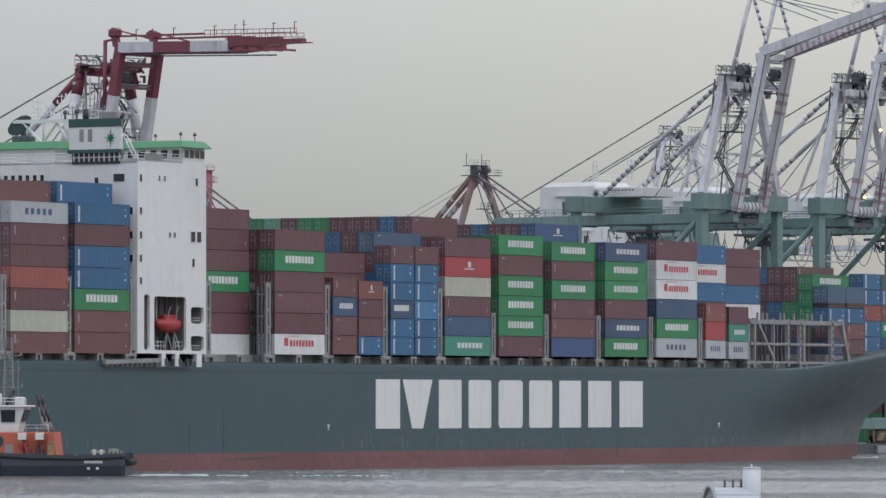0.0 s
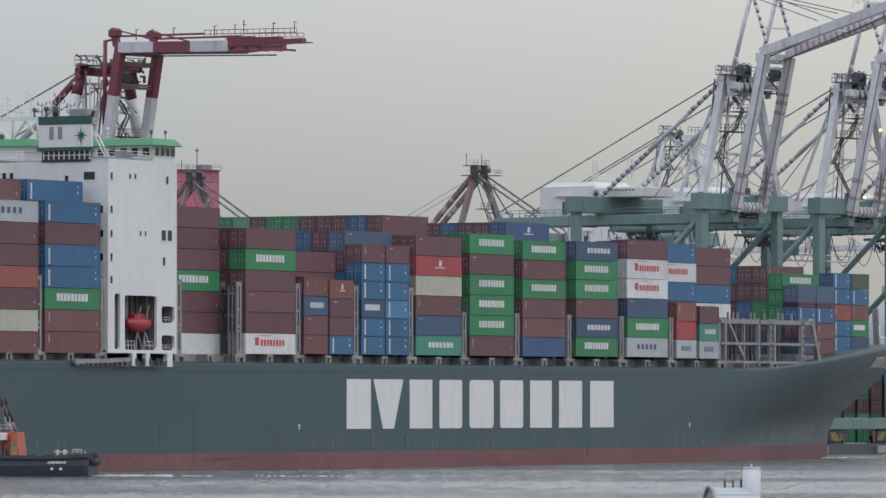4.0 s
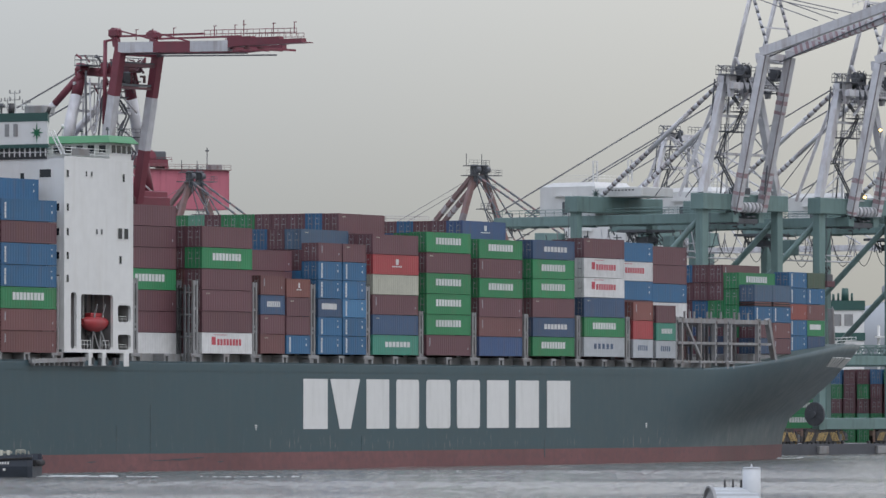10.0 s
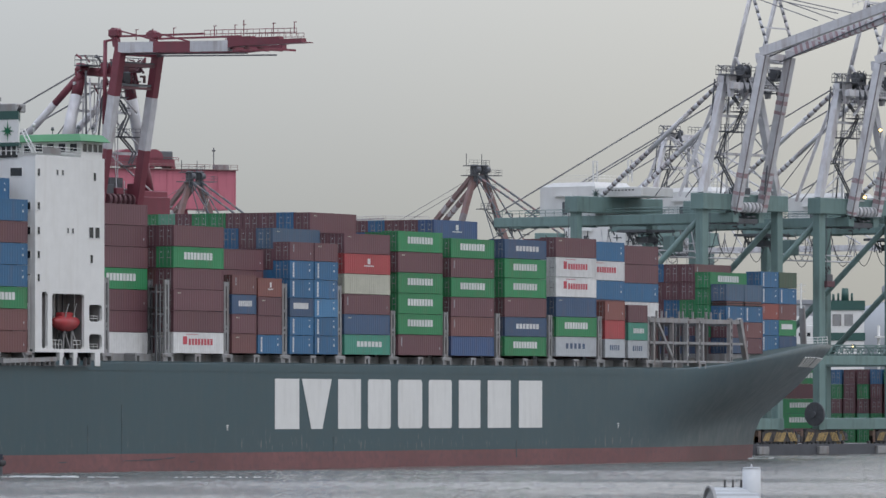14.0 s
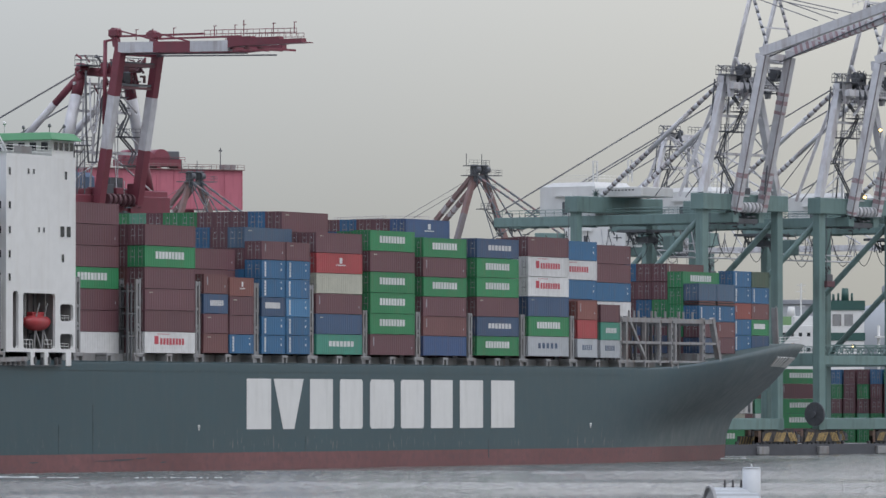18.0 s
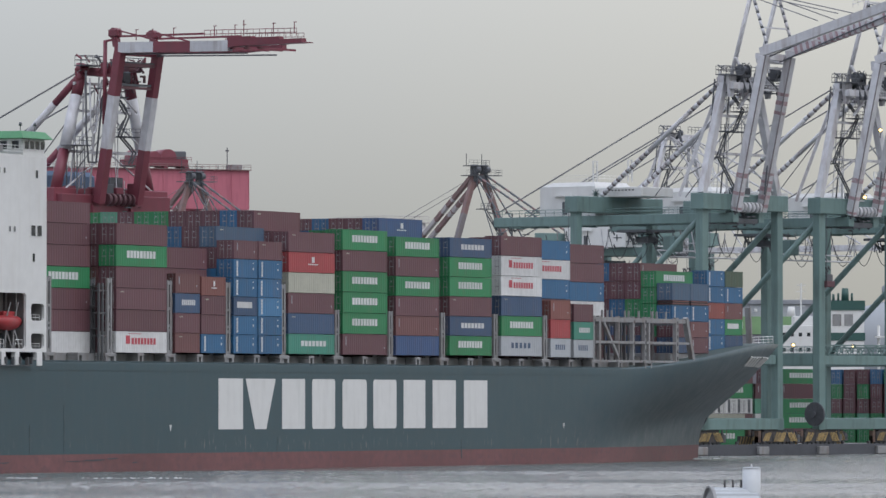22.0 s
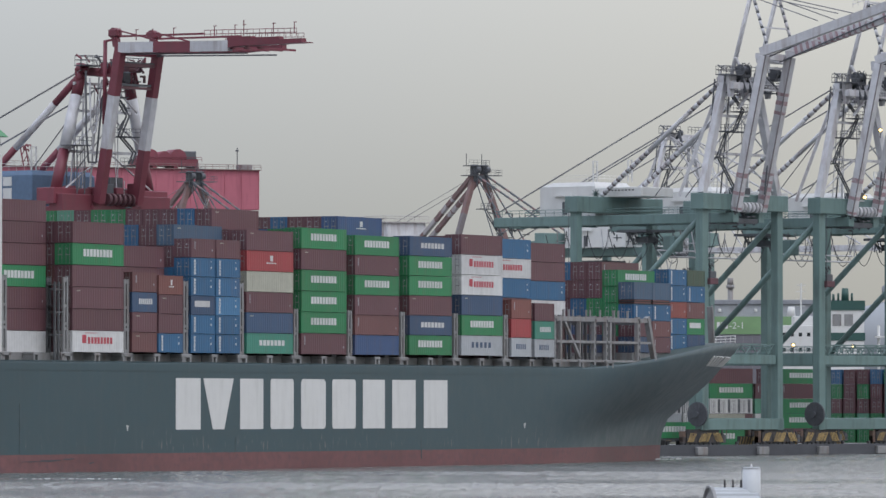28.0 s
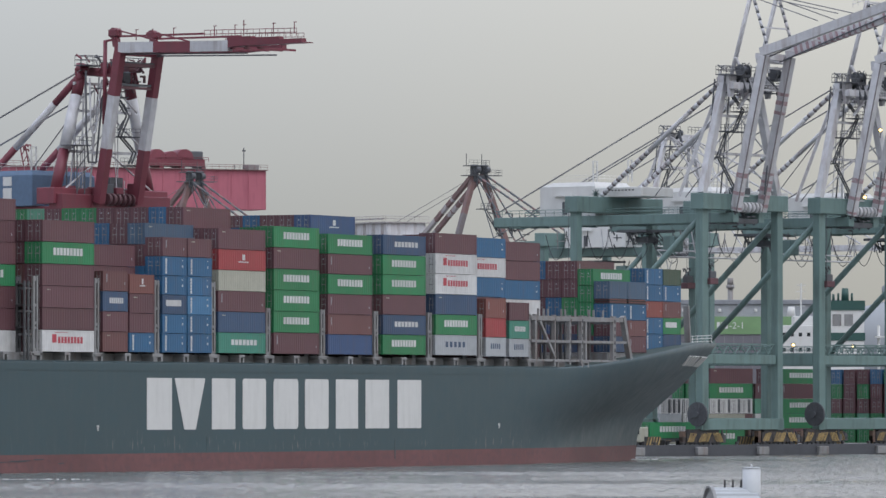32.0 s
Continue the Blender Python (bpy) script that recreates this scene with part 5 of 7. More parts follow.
    for x in (bx[0] + 0.9, bx[0] + 2.4, bx[1] - 2.0, bx[1] - 0.6):
        if down and x > bx[0] + 1:
            continue
        bm = B()
        tube(bm, (x - 0.2, -2.4, za + 0.7), (x + 0.2, -2.4, za + 0.7), 0.6, n=16)
        tube(bm, (x - 0.45, -2.4, za + 0.7), (x + 0.45, -2.4, za + 0.7), 0.3, n=10)
        part("sheave", bm, MACHINE, c)
        bm = B()
        beam(bm, (x + 0.45, -1.0, za - 0.4), (x + 0.45, -2.5, za + 1.2), 0.2, 0.5)
        beam(bm, (x - 0.45, -3.4, za - 2.2), (x - 0.45, -2.3, za + 1.0), 0.2, 0.5)
        part("sheave_bracket", bm, MACHINE if not tri else band, c)
    if down:
        lowered_boom(c, low, high, zg, za, bx)
    else:
        raised_boom(c, high, band, zg, zb, tip, bx, bands, tri, za)
    # winches, ladders and pipework about the head and along the frame
    rnd = random.Random(11)
    for paint, count, wd in ((MACHINE, 9 if tri else 12, 0.15), (high if not tri else band, 7 if tri else 12, 0.2)):
        bm = B()
        clutter(bm, (bx[0] - 2.5, -2.0, za - 4.5), (bx[1] + 2.0, 2.4, za + 2.2), count, 2.6, wd, rnd)
        ob = part("head_gear", bm, paint, c, "tangle of small struts, ladders and pipes")
        ob["kind"] = "stuff"
    if not down:
        bm = B()
        for k in range(6):
            x, y = rnd.uniform(bx[0] - 1.5, bx[1] + 1.0), rnd.uniform(-1.0, 3.5)
            tube(bm, (x, y, zg + 2), (x + rnd.uniform(-0.6, 0.6), y * 0.4, za - rnd.uniform(0.5, 6)), 0.08, n=5)
        clutter(bm, (bx[0] - 1.5, -1.5, zg + 3.0), (bx[1], 3.5, za - 3.0), 5, 3.0, 0.13, rnd)
        part("frame_gear", bm, high if tri else CRANE_WHITE, c)["kind"] = "stuff"
        flights(c, tri)
        bm = B()
        if tri:
            hang = ((3.6, 55.6), (3.7, 47.0), (4.2, 42.6), (5.8, 42.6), (6.4, 47.0), (7.2, 52.2))
        else:
            hang = ((15.6, 58.6), (16.2, 57.0), (15.2, 52.6), (13.9, 48.8), (12.9, 46.0), (12.3, 42.0))
        for p, q in zip(hang, hang[1:]):
            tube(bm, (p[0], -1.2 if tri else -3.4, p[1]), (q[0], -1.2 if tri else -3.4, q[1]), 0.15, n=6)
        part("festoon_cable", bm, MACHINE, c)
        if not tri:
            head_frame(c, high, bx, za)
    # rear stays
    for x in (bx[0] - 0.6, bx[1] + 0.6):
        bm = B()
        a, b = Vector((x, 0.6, za - 0.4)), Vector((x, 25.0, zp + 0.2))
        if tri or down:
            if tri:
                b = Vector((x, 21.8, zp + 0.2))
                for f0, f1, mi in ((0.0, 0.24, 1), (0.24, 0.60, 0), (0.60, 1.0, 1)):
                    tube(bm, a.lerp(b, f0), a.lerp(b, f1), 0.52, n=14, mi=mi)
            else:
                striped(bm, a, b, 0.4, 0.4, WHOLE)
        else:
            banded(bm, a, a.lerp(b, 0.27), 0.38, 10, 11, 0, 1)
            tube(bm, a.lerp(b, 0.27), a.lerp(b, 0.6), 0.38, n=10)
            banded(bm, a.lerp(b, 0.6), b, 0.38, 10, 21, 0, 1)
        part("back_stay", bm, [high, band if tri else STRIPE_GREY], c)
        bm = B()
        tube(bm, a + Vector((0, 0, 0.5)), (x, back - 1, zg + 2.4), 0.13, n=5)
        tube(bm, a + Vector((0, 0, -4)), (x, 14, zp), 0.09, n=5)
        part("back_cable", bm, CABLE, c)
    # stair and ladder tower on the A-frame
    iron = MACHINE if high is CRANE_WHITE and not tri else high
    for k, (z0, z1) in enumerate(((zp, zp + 6), (zp + 6, zp + 12), (zp + 12, za - 2)) if down else ()):
        y0, y1 = (-1.6, 1.2) if k % 2 == 0 else (1.2, -1.6)
        for dx in (3.5, 4.4):
            bm = B()
            beam(bm, (dx + k, y0, z0), (dx + k, y1, z1), 0.2, 0.2)
            part("stair_stringer", bm, iron, c)
        bm = B()
        box(bm, 3.0 + k, -2.2, z1, 5.8 + k, 1.8, z1 + 0.12)
        part("stair_landing", bm, iron, c)
    for x in (4.8, 9.0):
        bm = B()
        beam(bm, (x, 3.0, zp), (x, 1.0, za), 0.18, 0.18)
        part("stair_post", bm, iron, c)
    bm = B()
    box(bm, 9.4, -0.6, zg + 2.0, 12.2, 1.6, zg + 5.6)
    part("machinery_cabinet", bm, MACHINE, c)
    for k in range(6):
        bm = B()
        tube(bm, (7.3 + k * 1.05, -1.7, zg + 2.4), (7.9 + k * 1.05, -1.7, zg + 2.4), 0.85, n=12)
        part("rope_drum", bm, CRANE_WHITE if not tri else BOX["maroon"], c)
    bm = B()
    box(bm, bx[0] + 0.8, -1.6, zg - 0.2, bx[1] - 0.8, 4.0, zg + 0.6)
    clutter(bm, (bx[0] - 0.6, -2.8, zg - 0.7), (bx[1] + 0.6, 3.4, zg + 1.7), 34, 1.8, 0.24, dice)
    part("hinge_platform", bm, MACHINE, c)
    if house:
        h0, h1 = house
        hz = zg + (6.0 if tri else 6.4)
        hx = 3.5 if tri or down else 7.2
        bm = B()
        rings = [[(hx, h0, z), (16.8, h0, z), (16.8, h1, z), (hx, h1, z)] for z in (zg + 1.6, hz)]
        rings.append([(hx + 0.5, h0 + 0.5, hz + 0.7), (16.3, h0 + 0.5, hz + 0.7), (16.3, h1 - 2.4, hz + 0.7), (hx + 0.5, h1 - 2.4, hz + 0.7)])
        loft(bm, rings, smooth=False)
        house_ob = part("machine_house", bm, house_paint or WHITE, c, "machinery house on the crane's girder")
        if not tri and not down:
            bm = B()
            box(bm, hx, h0 - 9.6, zp + 0.02, 15.8, h0 - 0.01, hz - 0.3, 0, 0.1)
            for k in range(8):
                box(bm, hx - 0.05, h0 - 8.0 + 0.7 * k, zp + 1.2, hx, h0 - 7.6 + 0.7 * k, hz - 0.9, 1)
            part("machine_house", bm, [WHITE, DARK_STEEL], c, "low white machinery house over the beam")
        m = h1 - 6.0
        bm = B()
        box(bm, hx - 0.08, m + 0.3, zg + 1.8, hx, m + 1.3, zg + 3.9)
        part("house_door", bm, MACHINE, house_ob)
        bm = B()
        box(bm, hx - 0.6, m - 0.8, hz - 1.6, hx + 0.1, m + 2.8, hz - 1.4)
        part("canopy", bm, WHITE, house_ob)
        if not tri:
            bm = B()
            ring = []
            for k in range(16):
                a, r = math.pi * k / 8, 1.0 if k % 2 == 0 else 0.3
                ring.append(bm.verts.new((hx - 0.06, h1 - 11.6 + math.cos(a) * r, hz - 1.3 + math.sin(a) * r)))
            bm.faces.new(ring)
            bmesh.ops.solidify(bm, geom=bm.faces[:], thickness=0.04)
            part("emblem", bm, CRANE_GREEN, house_ob)
        else:
            bm = B()
            box(bm, 3.38, h0 + 4.0, hz - 1.5, 3.5, h0 + 5.6, hz - 0.2)
            box(bm, 3.38, h0 + 4.0, hz - 3.4, 3.5, h0 + 5.6, hz - 1.8)
            part("vent_panel", bm, WHITE, house_ob)
        for y in (h0 + 1.2, h0 - 6.0) if not tri and not down else (h0 + 1.2,):
            bm = B()
            for x in (hx + 1.1, hx + 2.1):
                tube(bm, (x, y, hz + 0.6), (x, y, hz + 4.2), 0.13, n=6)
            for z in (1.6, 2.9, 4.1):
                beam(bm, (hx + 1.1, y, hz + z), (hx + 2.1, y, hz + z), 0.13)
            part("stay_mast", bm, WHITE, c)
        bm = B()
        rail(bm, [(hx + 0.5, h1 - 2.4, hz + 0.7), (hx + 0.5, h0 + 0.5, hz + 0.7), (16, h0 + 0.5, hz + 0.7)], 1.1, 1.5, 0.03)
        part("house_rail", bm, WHITE, c)
    if feet:
        # travelling gear with hazard stripes
        for x in (X0, X1):
            for y in (0, Y1):
                bm = B()
                for k, dx in enumerate((-3.6, -1.2, 1.2, 3.6)):
                    box(bm, x + dx - 1.05, y - 0.55, 2.2, x + dx + 1.05, y + 0.55, 3.5, 0, 0.06)
                    for w in (-0.55, 0.55):
                        tube(bm, (x + dx + w, y - 0.25, 1.9), (x + dx + w, y + 0.25, 1.9), 0.43, n=14, mi=1)
                box(bm, x - 4.0, y - 0.4, 3.4, x + 4.0, y + 0.4, 4.2)
                for x0, x1, lean in ((-4.9, -2.2, 0.9), (-1.9, 1.6, 0.9), (1.9, 4.9, -0.9)):
                    box(bm, x + x0, y - 0.6, 2.05, x + x1, y - 0.56, 3.75 - 0.15 * (x0 > 0))
                    n = int((x1 - x0 - 0.7) / 0.34)
                    for k in range(n):
                        xx = x + x0 + 0.2 + 0.34 * k + (0.9 if lean < 0 else 0)
                        beam(bm, (xx, y - 0.64, 2.1 + dice.uniform(0, 0.2)), (xx + lean, y - 0.64, 3.7 - dice.uniform(0, 0.25)), 0.06, dice.uniform(0.14, 0.2), 2)
                for paint, count in ((0, 10), (3, 12), (1, 8)):
                    first = len(bm.faces)
                    clutter(bm, (x - 5.6, y - 0.75, 1.9), (x + 5.6, y + 0.4, 4.1), count, 0.9, 0.16, dice)
                    bm.faces.ensure_lookup_table()
                    for f in bm.faces[first:]:
                        f.material_index = paint
                    bx0 = x + (-5.8, 5.0, 4.9)[paint % 3]
                    box(bm, bx0, y - 0.5, 2.0, bx0 + 0.7, y + 0.3, 3.0 + 0.3 * paint, paint)
                part("bogie", bm, [BLACK, MACHINE, YELLOW, RUSTED], c, "wheel bogie with yellow hazard stripes")
        bm = B()
        tube(bm, (X0 - 1.7, -0.2, 6.6), (X0 - 1.35, -0.2, 6.6), 1.95, n=24)
        tube(bm, (X0 - 2.1, -0.2, 6.6), (X0 - 0.9, -0.2, 6.6), 0.5, n=12)
        for k in range(12):
            t = math.pi * k / 6
            beam(bm, (X0 - 1.72, -0.2, 6.6), (X0 - 1.72, -0.2 + 1.9 * math.cos(t), 6.6 + 1.9 * math.sin(t)), 0.12)
        part("cable_reel", bm, REEL_GREY, c, "dark grey round cable reel")
        for x, y in ((X0 + 1.6, -0.6), (X0 - 1.7, Y1)):
            bm = B()
            box(bm, x - 1.1, y - 0.7, 27.4, x + 1.1, y + 0.7, 28.4, 1, 0.08)
            box(bm, x - 0.8, y - 0.5, 28.4, x + 0.8, y + 0.5, 29.5, 0, 0.06)
            clutter(bm, (x - 0.9, y - 0.6, 29.0), (x + 0.9, y + 0.6, 30.8), 10, 1.4, 0.16, dice)
            tube(bm, (x - 0.3, y, 30.4), (x - 0.3, y, zp - 2), 0.05, n=4)
            part("service_hoist", bm, [MACHINE, BOX["maroon"]], c)
        for y in (0.0, Y1):
            bm = B()
            for k in range(12):
                xa, xb = X0 + 1 + k * 1.53, X0 + 1 + (k + 1) * 1.53
                beam(bm, (xa, y, 16.3 if k % 2 else 17.9), (xb, y, 17.9 if k % 2 else 16.3), 0.14)
            beam(bm, (X0, y, 17.9), (X1, y, 17.9), 0.22)
            part("walkway_truss", bm, low, c)
        # festoon loops and trolley under the girder
        bm = B()
        for k in range(9):
            y0, y1 = 4 + 4.4 * k, 4 + 4.4 * (k + 1)
            pts = [Vector((bx[1] + 1.4, y0 + (y1 - y0) * t / 8, zg - 1.2 - 4.2 * (1 - (2 * t / 8 - 1) ** 2))) for t in range(9)]
            for p, r in zip(pts, pts[1:]):
                tube(bm, p, r, 0.065, n=5)
            tube(bm, (bx[1] + 1.4, y0, zg - 1.3), (bx[1] + 1.4, y0, zg - 0.6), 0.1, n=4)
        part("festoon_cable", bm, MACHINE, c)
        bm = B()
        box(bm, bx[0] - 0.4, 16, zg - 1.3, bx[1] + 0.4, 22, zg - 0.9)
        for k in range(7):
            a = Vector((dice.uniform(bx[0], bx[1]), dice.uniform(15, 23), zg - 1.3))
            beam(bm, a, a + Vector((dice.uniform(-1, 1), dice.uniform(-2, 2), -2.0)), 0.16)
        clutter(bm, (bx[0] + 1, 16.5, zg - 4.0), (bx[1] - 1, 21.0, zg - 1.2), 26, 2.0, 0.2, dice)
        box(bm, bx[0] + 2, 17.5, zg - 3.0, bx[1] - 2, 20.0, zg - 2.0, 0, 0.1)
        part("trolley", bm, MACHINE, c)
        for k in range(4):
            bm = B()
            y, z = 5 + 9.1 * k, zg - 0.8
            x = dice.choice((bx[0] - 1.2, bx[1] + 1.0, 10.0))
            h = dice.uniform(2.0, 5.0)
            beam(bm, (x, y, z), (x, y + dice.uniform(-1.5, 1.5), z - h), 0.14)
            beam(bm, (x, y + 1.4, z), (x, y + 1.4 + dice.uniform(-1.5, 1.5), z - h), 0.14)
            beam(bm, (x, y - 0.4, z - h * 0.6), (x, y + 1.8, z - h * 0.6), 0.12)
            part("hanger", bm, CRANE_WHITE if k % 2 == 0 else STEEL, c)
        bm = B()
        tube(bm, (X0 + 4, 12, zg - 4.4), (X1 + 6, 12, zg - 4.4), 0.14, n=5)
        for k in range(7):
            tube(bm, (X0 + 4 + 3.5 * k, 12, zg - 4.4), (X0 + 5.5 + 3.5 * k, 12, zg - 5.4), 0.09, n=4)
        tube(bm, (X0 + 4, 12, zg - 5.4), (X1 + 6, 12, zg - 5.4), 0.14, n=5)
        part("spreader_truss", bm, CRANE_WHITE, c)
        bm = B()
        box(bm, bx[0], 10.5, zg - 4.6, bx[0] + 2.4, 13, zg - 2.0, 0, 0.2)
        part("operator_cab", bm, low, c)
        bm = B()
        clutter(bm, (bx[0] - 1.5, back - 3.5, zg - 3.2), (bx[1] + 1.0, back + 0.8, zg + 2.4), 26, 2.0, 0.16, dice)
        part("end_gear", bm, MACHINE, c)["kind"] = "stuff"
    return c


def banded_boom(bm, a, b, w, h, bands, runs):
    """A white box beam with worn red stripes along the given runs of its length."""
    beam(bm, a, b, w, h, 0)
    span = (b - a).length
    for f0, f1 in runs if bands > 1 else ():
        n = max(1, int((f1 - f0) * span / 1.15))
        for k in range(n):
            if dice.random() < 0.15:
                continue
            g = dice.uniform(0.3, 0.55)
            f = f0 + (f1 - f0) * (k + 0.2) / n
            beam(bm, a.lerp(b, f), a.lerp(b, f + (f1 - f0) * g / n), w * 1.03, h * 1.03, 1)


green_crane = sts_crane("green and white quay crane with its striped boom folded up", CRANE_GREEN, CRANE_WHITE, BAND_RED)
on_quay(green_crane, 19.3, 3.0)
copy_thing(green_crane, QUAY @ pose(51.3, 3.0, 0))
copy_thing(green_crane, QUAY @ pose(88.7, 3.0, 0))
red_crane = sts_crane("red and white banded quay crane with a level folded boom", CRANE_RED, CRANE_WHITE, CRANE_RED, zg=35.0, zp=38.0, za=55.7, zb=58.2, tip=(-33.2, 58.0),
                      bx=(5.3, 13.4), house=(9.0, 30.0), house_paint=HOUSE_BLUE, tri=True)
for k in range(9):
    bm = B()
    x, y = 3.0 + 1.9 * k, dice.uniform(-1.5, 3.0)
    box(bm, x - 0.8, y - 0.8, 36.4, x + 0.8, y + 0.8, 37.6 + dice.uniform(0.4, 2.4), 0, 0.1)
    part("hinge_gear", bm, MACHINE if k % 2 else CRANE_RED, red_crane)
bm = B()
white_loop = ((4.0, 54.6), (4.2, 48.0), (4.7, 46.6), (5.3, 47.0), (6.6, 54.4))
for p, q in zip(white_loop, white_loop[1:]):
    tube(bm, (p[0], -1.6, p[1]), (q[0], -1.6, q[1]), 0.14, n=6)
part("festoon_cable", bm, CRANE_WHITE, red_crane)
bm = B()
tube(bm, (5.3, -3.2, 48.0), (5.3, -3.4, 59.9), 0.3, n=10)
beam(bm, (5.3, -3.4, 59.8), (5.3, -5.4, 60.0), 0.3)
part("boom_latch_post", bm, CRANE_RED, red_crane)
bm = B()
box(bm, 8.6, -4.2, 54.0, 10.0, -3.0, 55.6, 0, 0.2)
clutter(bm, (7.0, -4.6, 47.0), (11.6, -2.0, 56.0), 10, 2.6, 0.14, dice)
part("hoist_gear", bm, MACHINE, red_crane)["kind"] = "stuff"
for z, w in ((53.4, 2.6), (55.6, 3.4)):
    bm = B()
    box(bm, 10.6, -3.2, z, 10.0 + w, -2.0, z + 0.6, 0, 0.12)
    tube(bm, (10.6, -2.6, z + 0.8), (10.0 + w, -2.6, z + 0.8), 0.55, n=14)
    clutter(bm, (7.6, -4.4, z - 1.4), (13.2, -1.6, z + 1.8), 16, 2.2, 0.22, dice)
    part("hoist_gear", bm, BOX["maroon"], red_crane)
bm = B()
box(bm, -2.0, -0.2, 36.6, 22.4, 3.2, 38.9, 0, 0.1)
part("head_beam", bm, CRANE_RED, red_crane)
bm = B()
for x in (2.0, 3.6):
    for y in (-1.0, 1.0):
        tube(bm, (x, y, 38.0), (x, y, 45.0), 0.09, n=5)
for k in range(4):
    beam(bm, (2.0, -1.0, 38.4 + 1.6 * k), (3.6, -1.0, 39.8 + 1.6 * k), 0.09)
box(bm, 1.2, -1.4, 44.9, 4.6, 1.4, 45.05)
rail(bm, [(1.2, -1.4, 45.05), (4.6, -1.4, 45.05)], 1.1, 0.9, 0.05)
part("access_tower", bm, MACHINE, red_crane)
on_quay(red_crane, -132.4, 3.0)
far_crane = sts_crane("white and green quay crane farther back with its boom lowered", CRANE_GREEN, CRANE_WHITE, CRANE_WHITE, down=True, house=(8.0, 23.0))
far_crane.matrix_basis = pose(39.7, 1263, 0, 0, 0, 51)


def apex_crane(label):
    """An older crane of faded paint: one pointed frame, thick back braces, a level boom on thin stays, a white machine house."""
    c = empty("quay_crane", None, label=label, category="crane", group="quay cranes")
    for x in (2.6, 18.4):
        for y in (0.0, 22.0):
            bm = B()
            box(bm, x - 0.8, y - 0.8, 3.2, x + 0.8, y + 0.8, 45.6, 0, 0.06)
            part("leg", bm, CRANE_BROWN, c)
        bm = B()
        box(bm, x - 0.7, 0.8, 16.0, x + 0.7, 21.2, 17.8, 0, 0.05)
        part("portal_beam", bm, CRANE_BROWN, c)
    for y in (0.0, 22.0):
        bm = B()
        box(bm, 1.4, y - 1.0, 43.4, 19.6, y + 1.0, 45.4, 0, 0.06)
        part("head_beam", bm, CRANE_BROWN, c)
    for x in (8.2, 12.6):
        bm = B()
        box(bm, x - 0.5, -46, 44.2, x + 0.5, 48, 46.0, 0, 0.06)
        part("girder", bm, CRANE_GREEN, c)
    # the pointed frame
    for a, b, w in (((9.3, 0, 61.4), (4.1, 0, 45.4), 1.1), ((11.6, 0, 61.6), (18.4, 0, 45.4), 1.15)):
        bm = B()
        striped(bm, a, b, w, w, ((0.0, 0.55, 0), (0.55, 1.0, 1)) if a[0] < 10 else WHOLE)
        part("a_frame_leg", bm, [CRANE_BROWN, STRIPE_GREY], c)
    for x in (9.2, 11.8):
        bm = B()
        a, b = Vector((x, 0.5, 61.2)), Vector((x, 24.6, 45.0))
        cuts = [0.0] + sorted(dice.uniform(0.3, 1.0) for _ in range(9)) + [1.0]
        striped(bm, a, b, 0.9, 0.95, [(p, q, k % 2) for k, (p, q) in enumerate(zip(cuts, cuts[1:]))])
        part("back_brace", bm, [CRANE_BROWN, CRANE_FADED], c)
        bm = B()
        for y, z in ((-16.0, 46.0), (-36.0, 46.0)):
            p, q = Vector((x, -0.4, 61.4)), Vector((x, y, z))
            banded(bm, p, q, 0.24 if y < -20 else 0.19, 6, 14)
        tube(bm, (x, -0.4, 60.8), (x, -8.0, 46.0), 0.14, n=5)
        part("fore_stay", bm, [MACHINE, CRANE_BROWN], c)
        bm = B()
        tube(bm, (x - 0.4, 0.4, 60.6), (x - 0.4, 30.0, 51.4), 0.07, n=4)
        part("back_cable", bm, CABLE, c)
    bm = B()
    box(bm, 8.6, -0.9, 59.8, 12.4, 0.9, 61.2, 0, 0.1)
    for x in (8.6, 11.2):
        box(bm, x, -0.8, 61.2, x + 1.4, 0.8, 63.6, 0, 0.15)
        tube(bm, (x + 0.2, -1.3, 62.4), (x + 1.2, -1.3, 62.4), 0.7, n=14)
    part("apex_block", bm, MACHINE, c, "dark steel sheave block at the top")
    for x0, x1, z in ((6.4, 9.6, 61.2), (7.0, 12.6, 63.4), (12.0, 16.0, 61.3)):
        bm = B()
        box(bm, x0, -1.2, z - 0.18, x1, 1.2, z)
        rail(bm, [(x0, -1.2, z), (x1, -1.2, z), (x1, 1.2, z)], 1.15, 1.1, 0.035)
        part("top_platform", bm, MACHINE, c)
    for x in (7.1, 11.3):
        bm = B()
        tube(bm, (x, 0, 63.4), (x, 0, 66.0), 0.09, n=5)
        part("rod", bm, MACHINE, c)
    bm = B()
    box(bm, 10.4, -1.0, 53.6, 14.2, 1.0, 53.8)
    rail(bm, [(10.4, -1.0, 53.8), (13.4, -1.0, 53.8)], 1.1, 0.9, 0.05)
    part("stair_landing", bm, MACHINE, c)
    for d in (0.0, 0.6):
        bm = B()
        beam(bm, (11.4 + d, -0.8, 53.6), (15.6 + d, -0.8, 47.6), 0.2, 0.2)
        part("stair_stringer", bm, MACHINE, c)
        bm = B()
        beam(bm, (13.4 + d, -0.8, 57.4), (12.0 + d, -0.8, 53.7), 0.16, 0.16)
        part("stair_stringer", bm, CRANE_FADED, c)
    bm = B()
    box(bm, 12.6, -0.9, 58.2, 14.6, 0.9, 58.4)
    rail(bm, [(12.6, -0.9, 58.4), (14.6, -0.9, 58.4)], 0.8, 0.9, 0.05)
    part("stair_landing", bm, MACHINE, c)
    # machine house with its walkway
    bm = B()
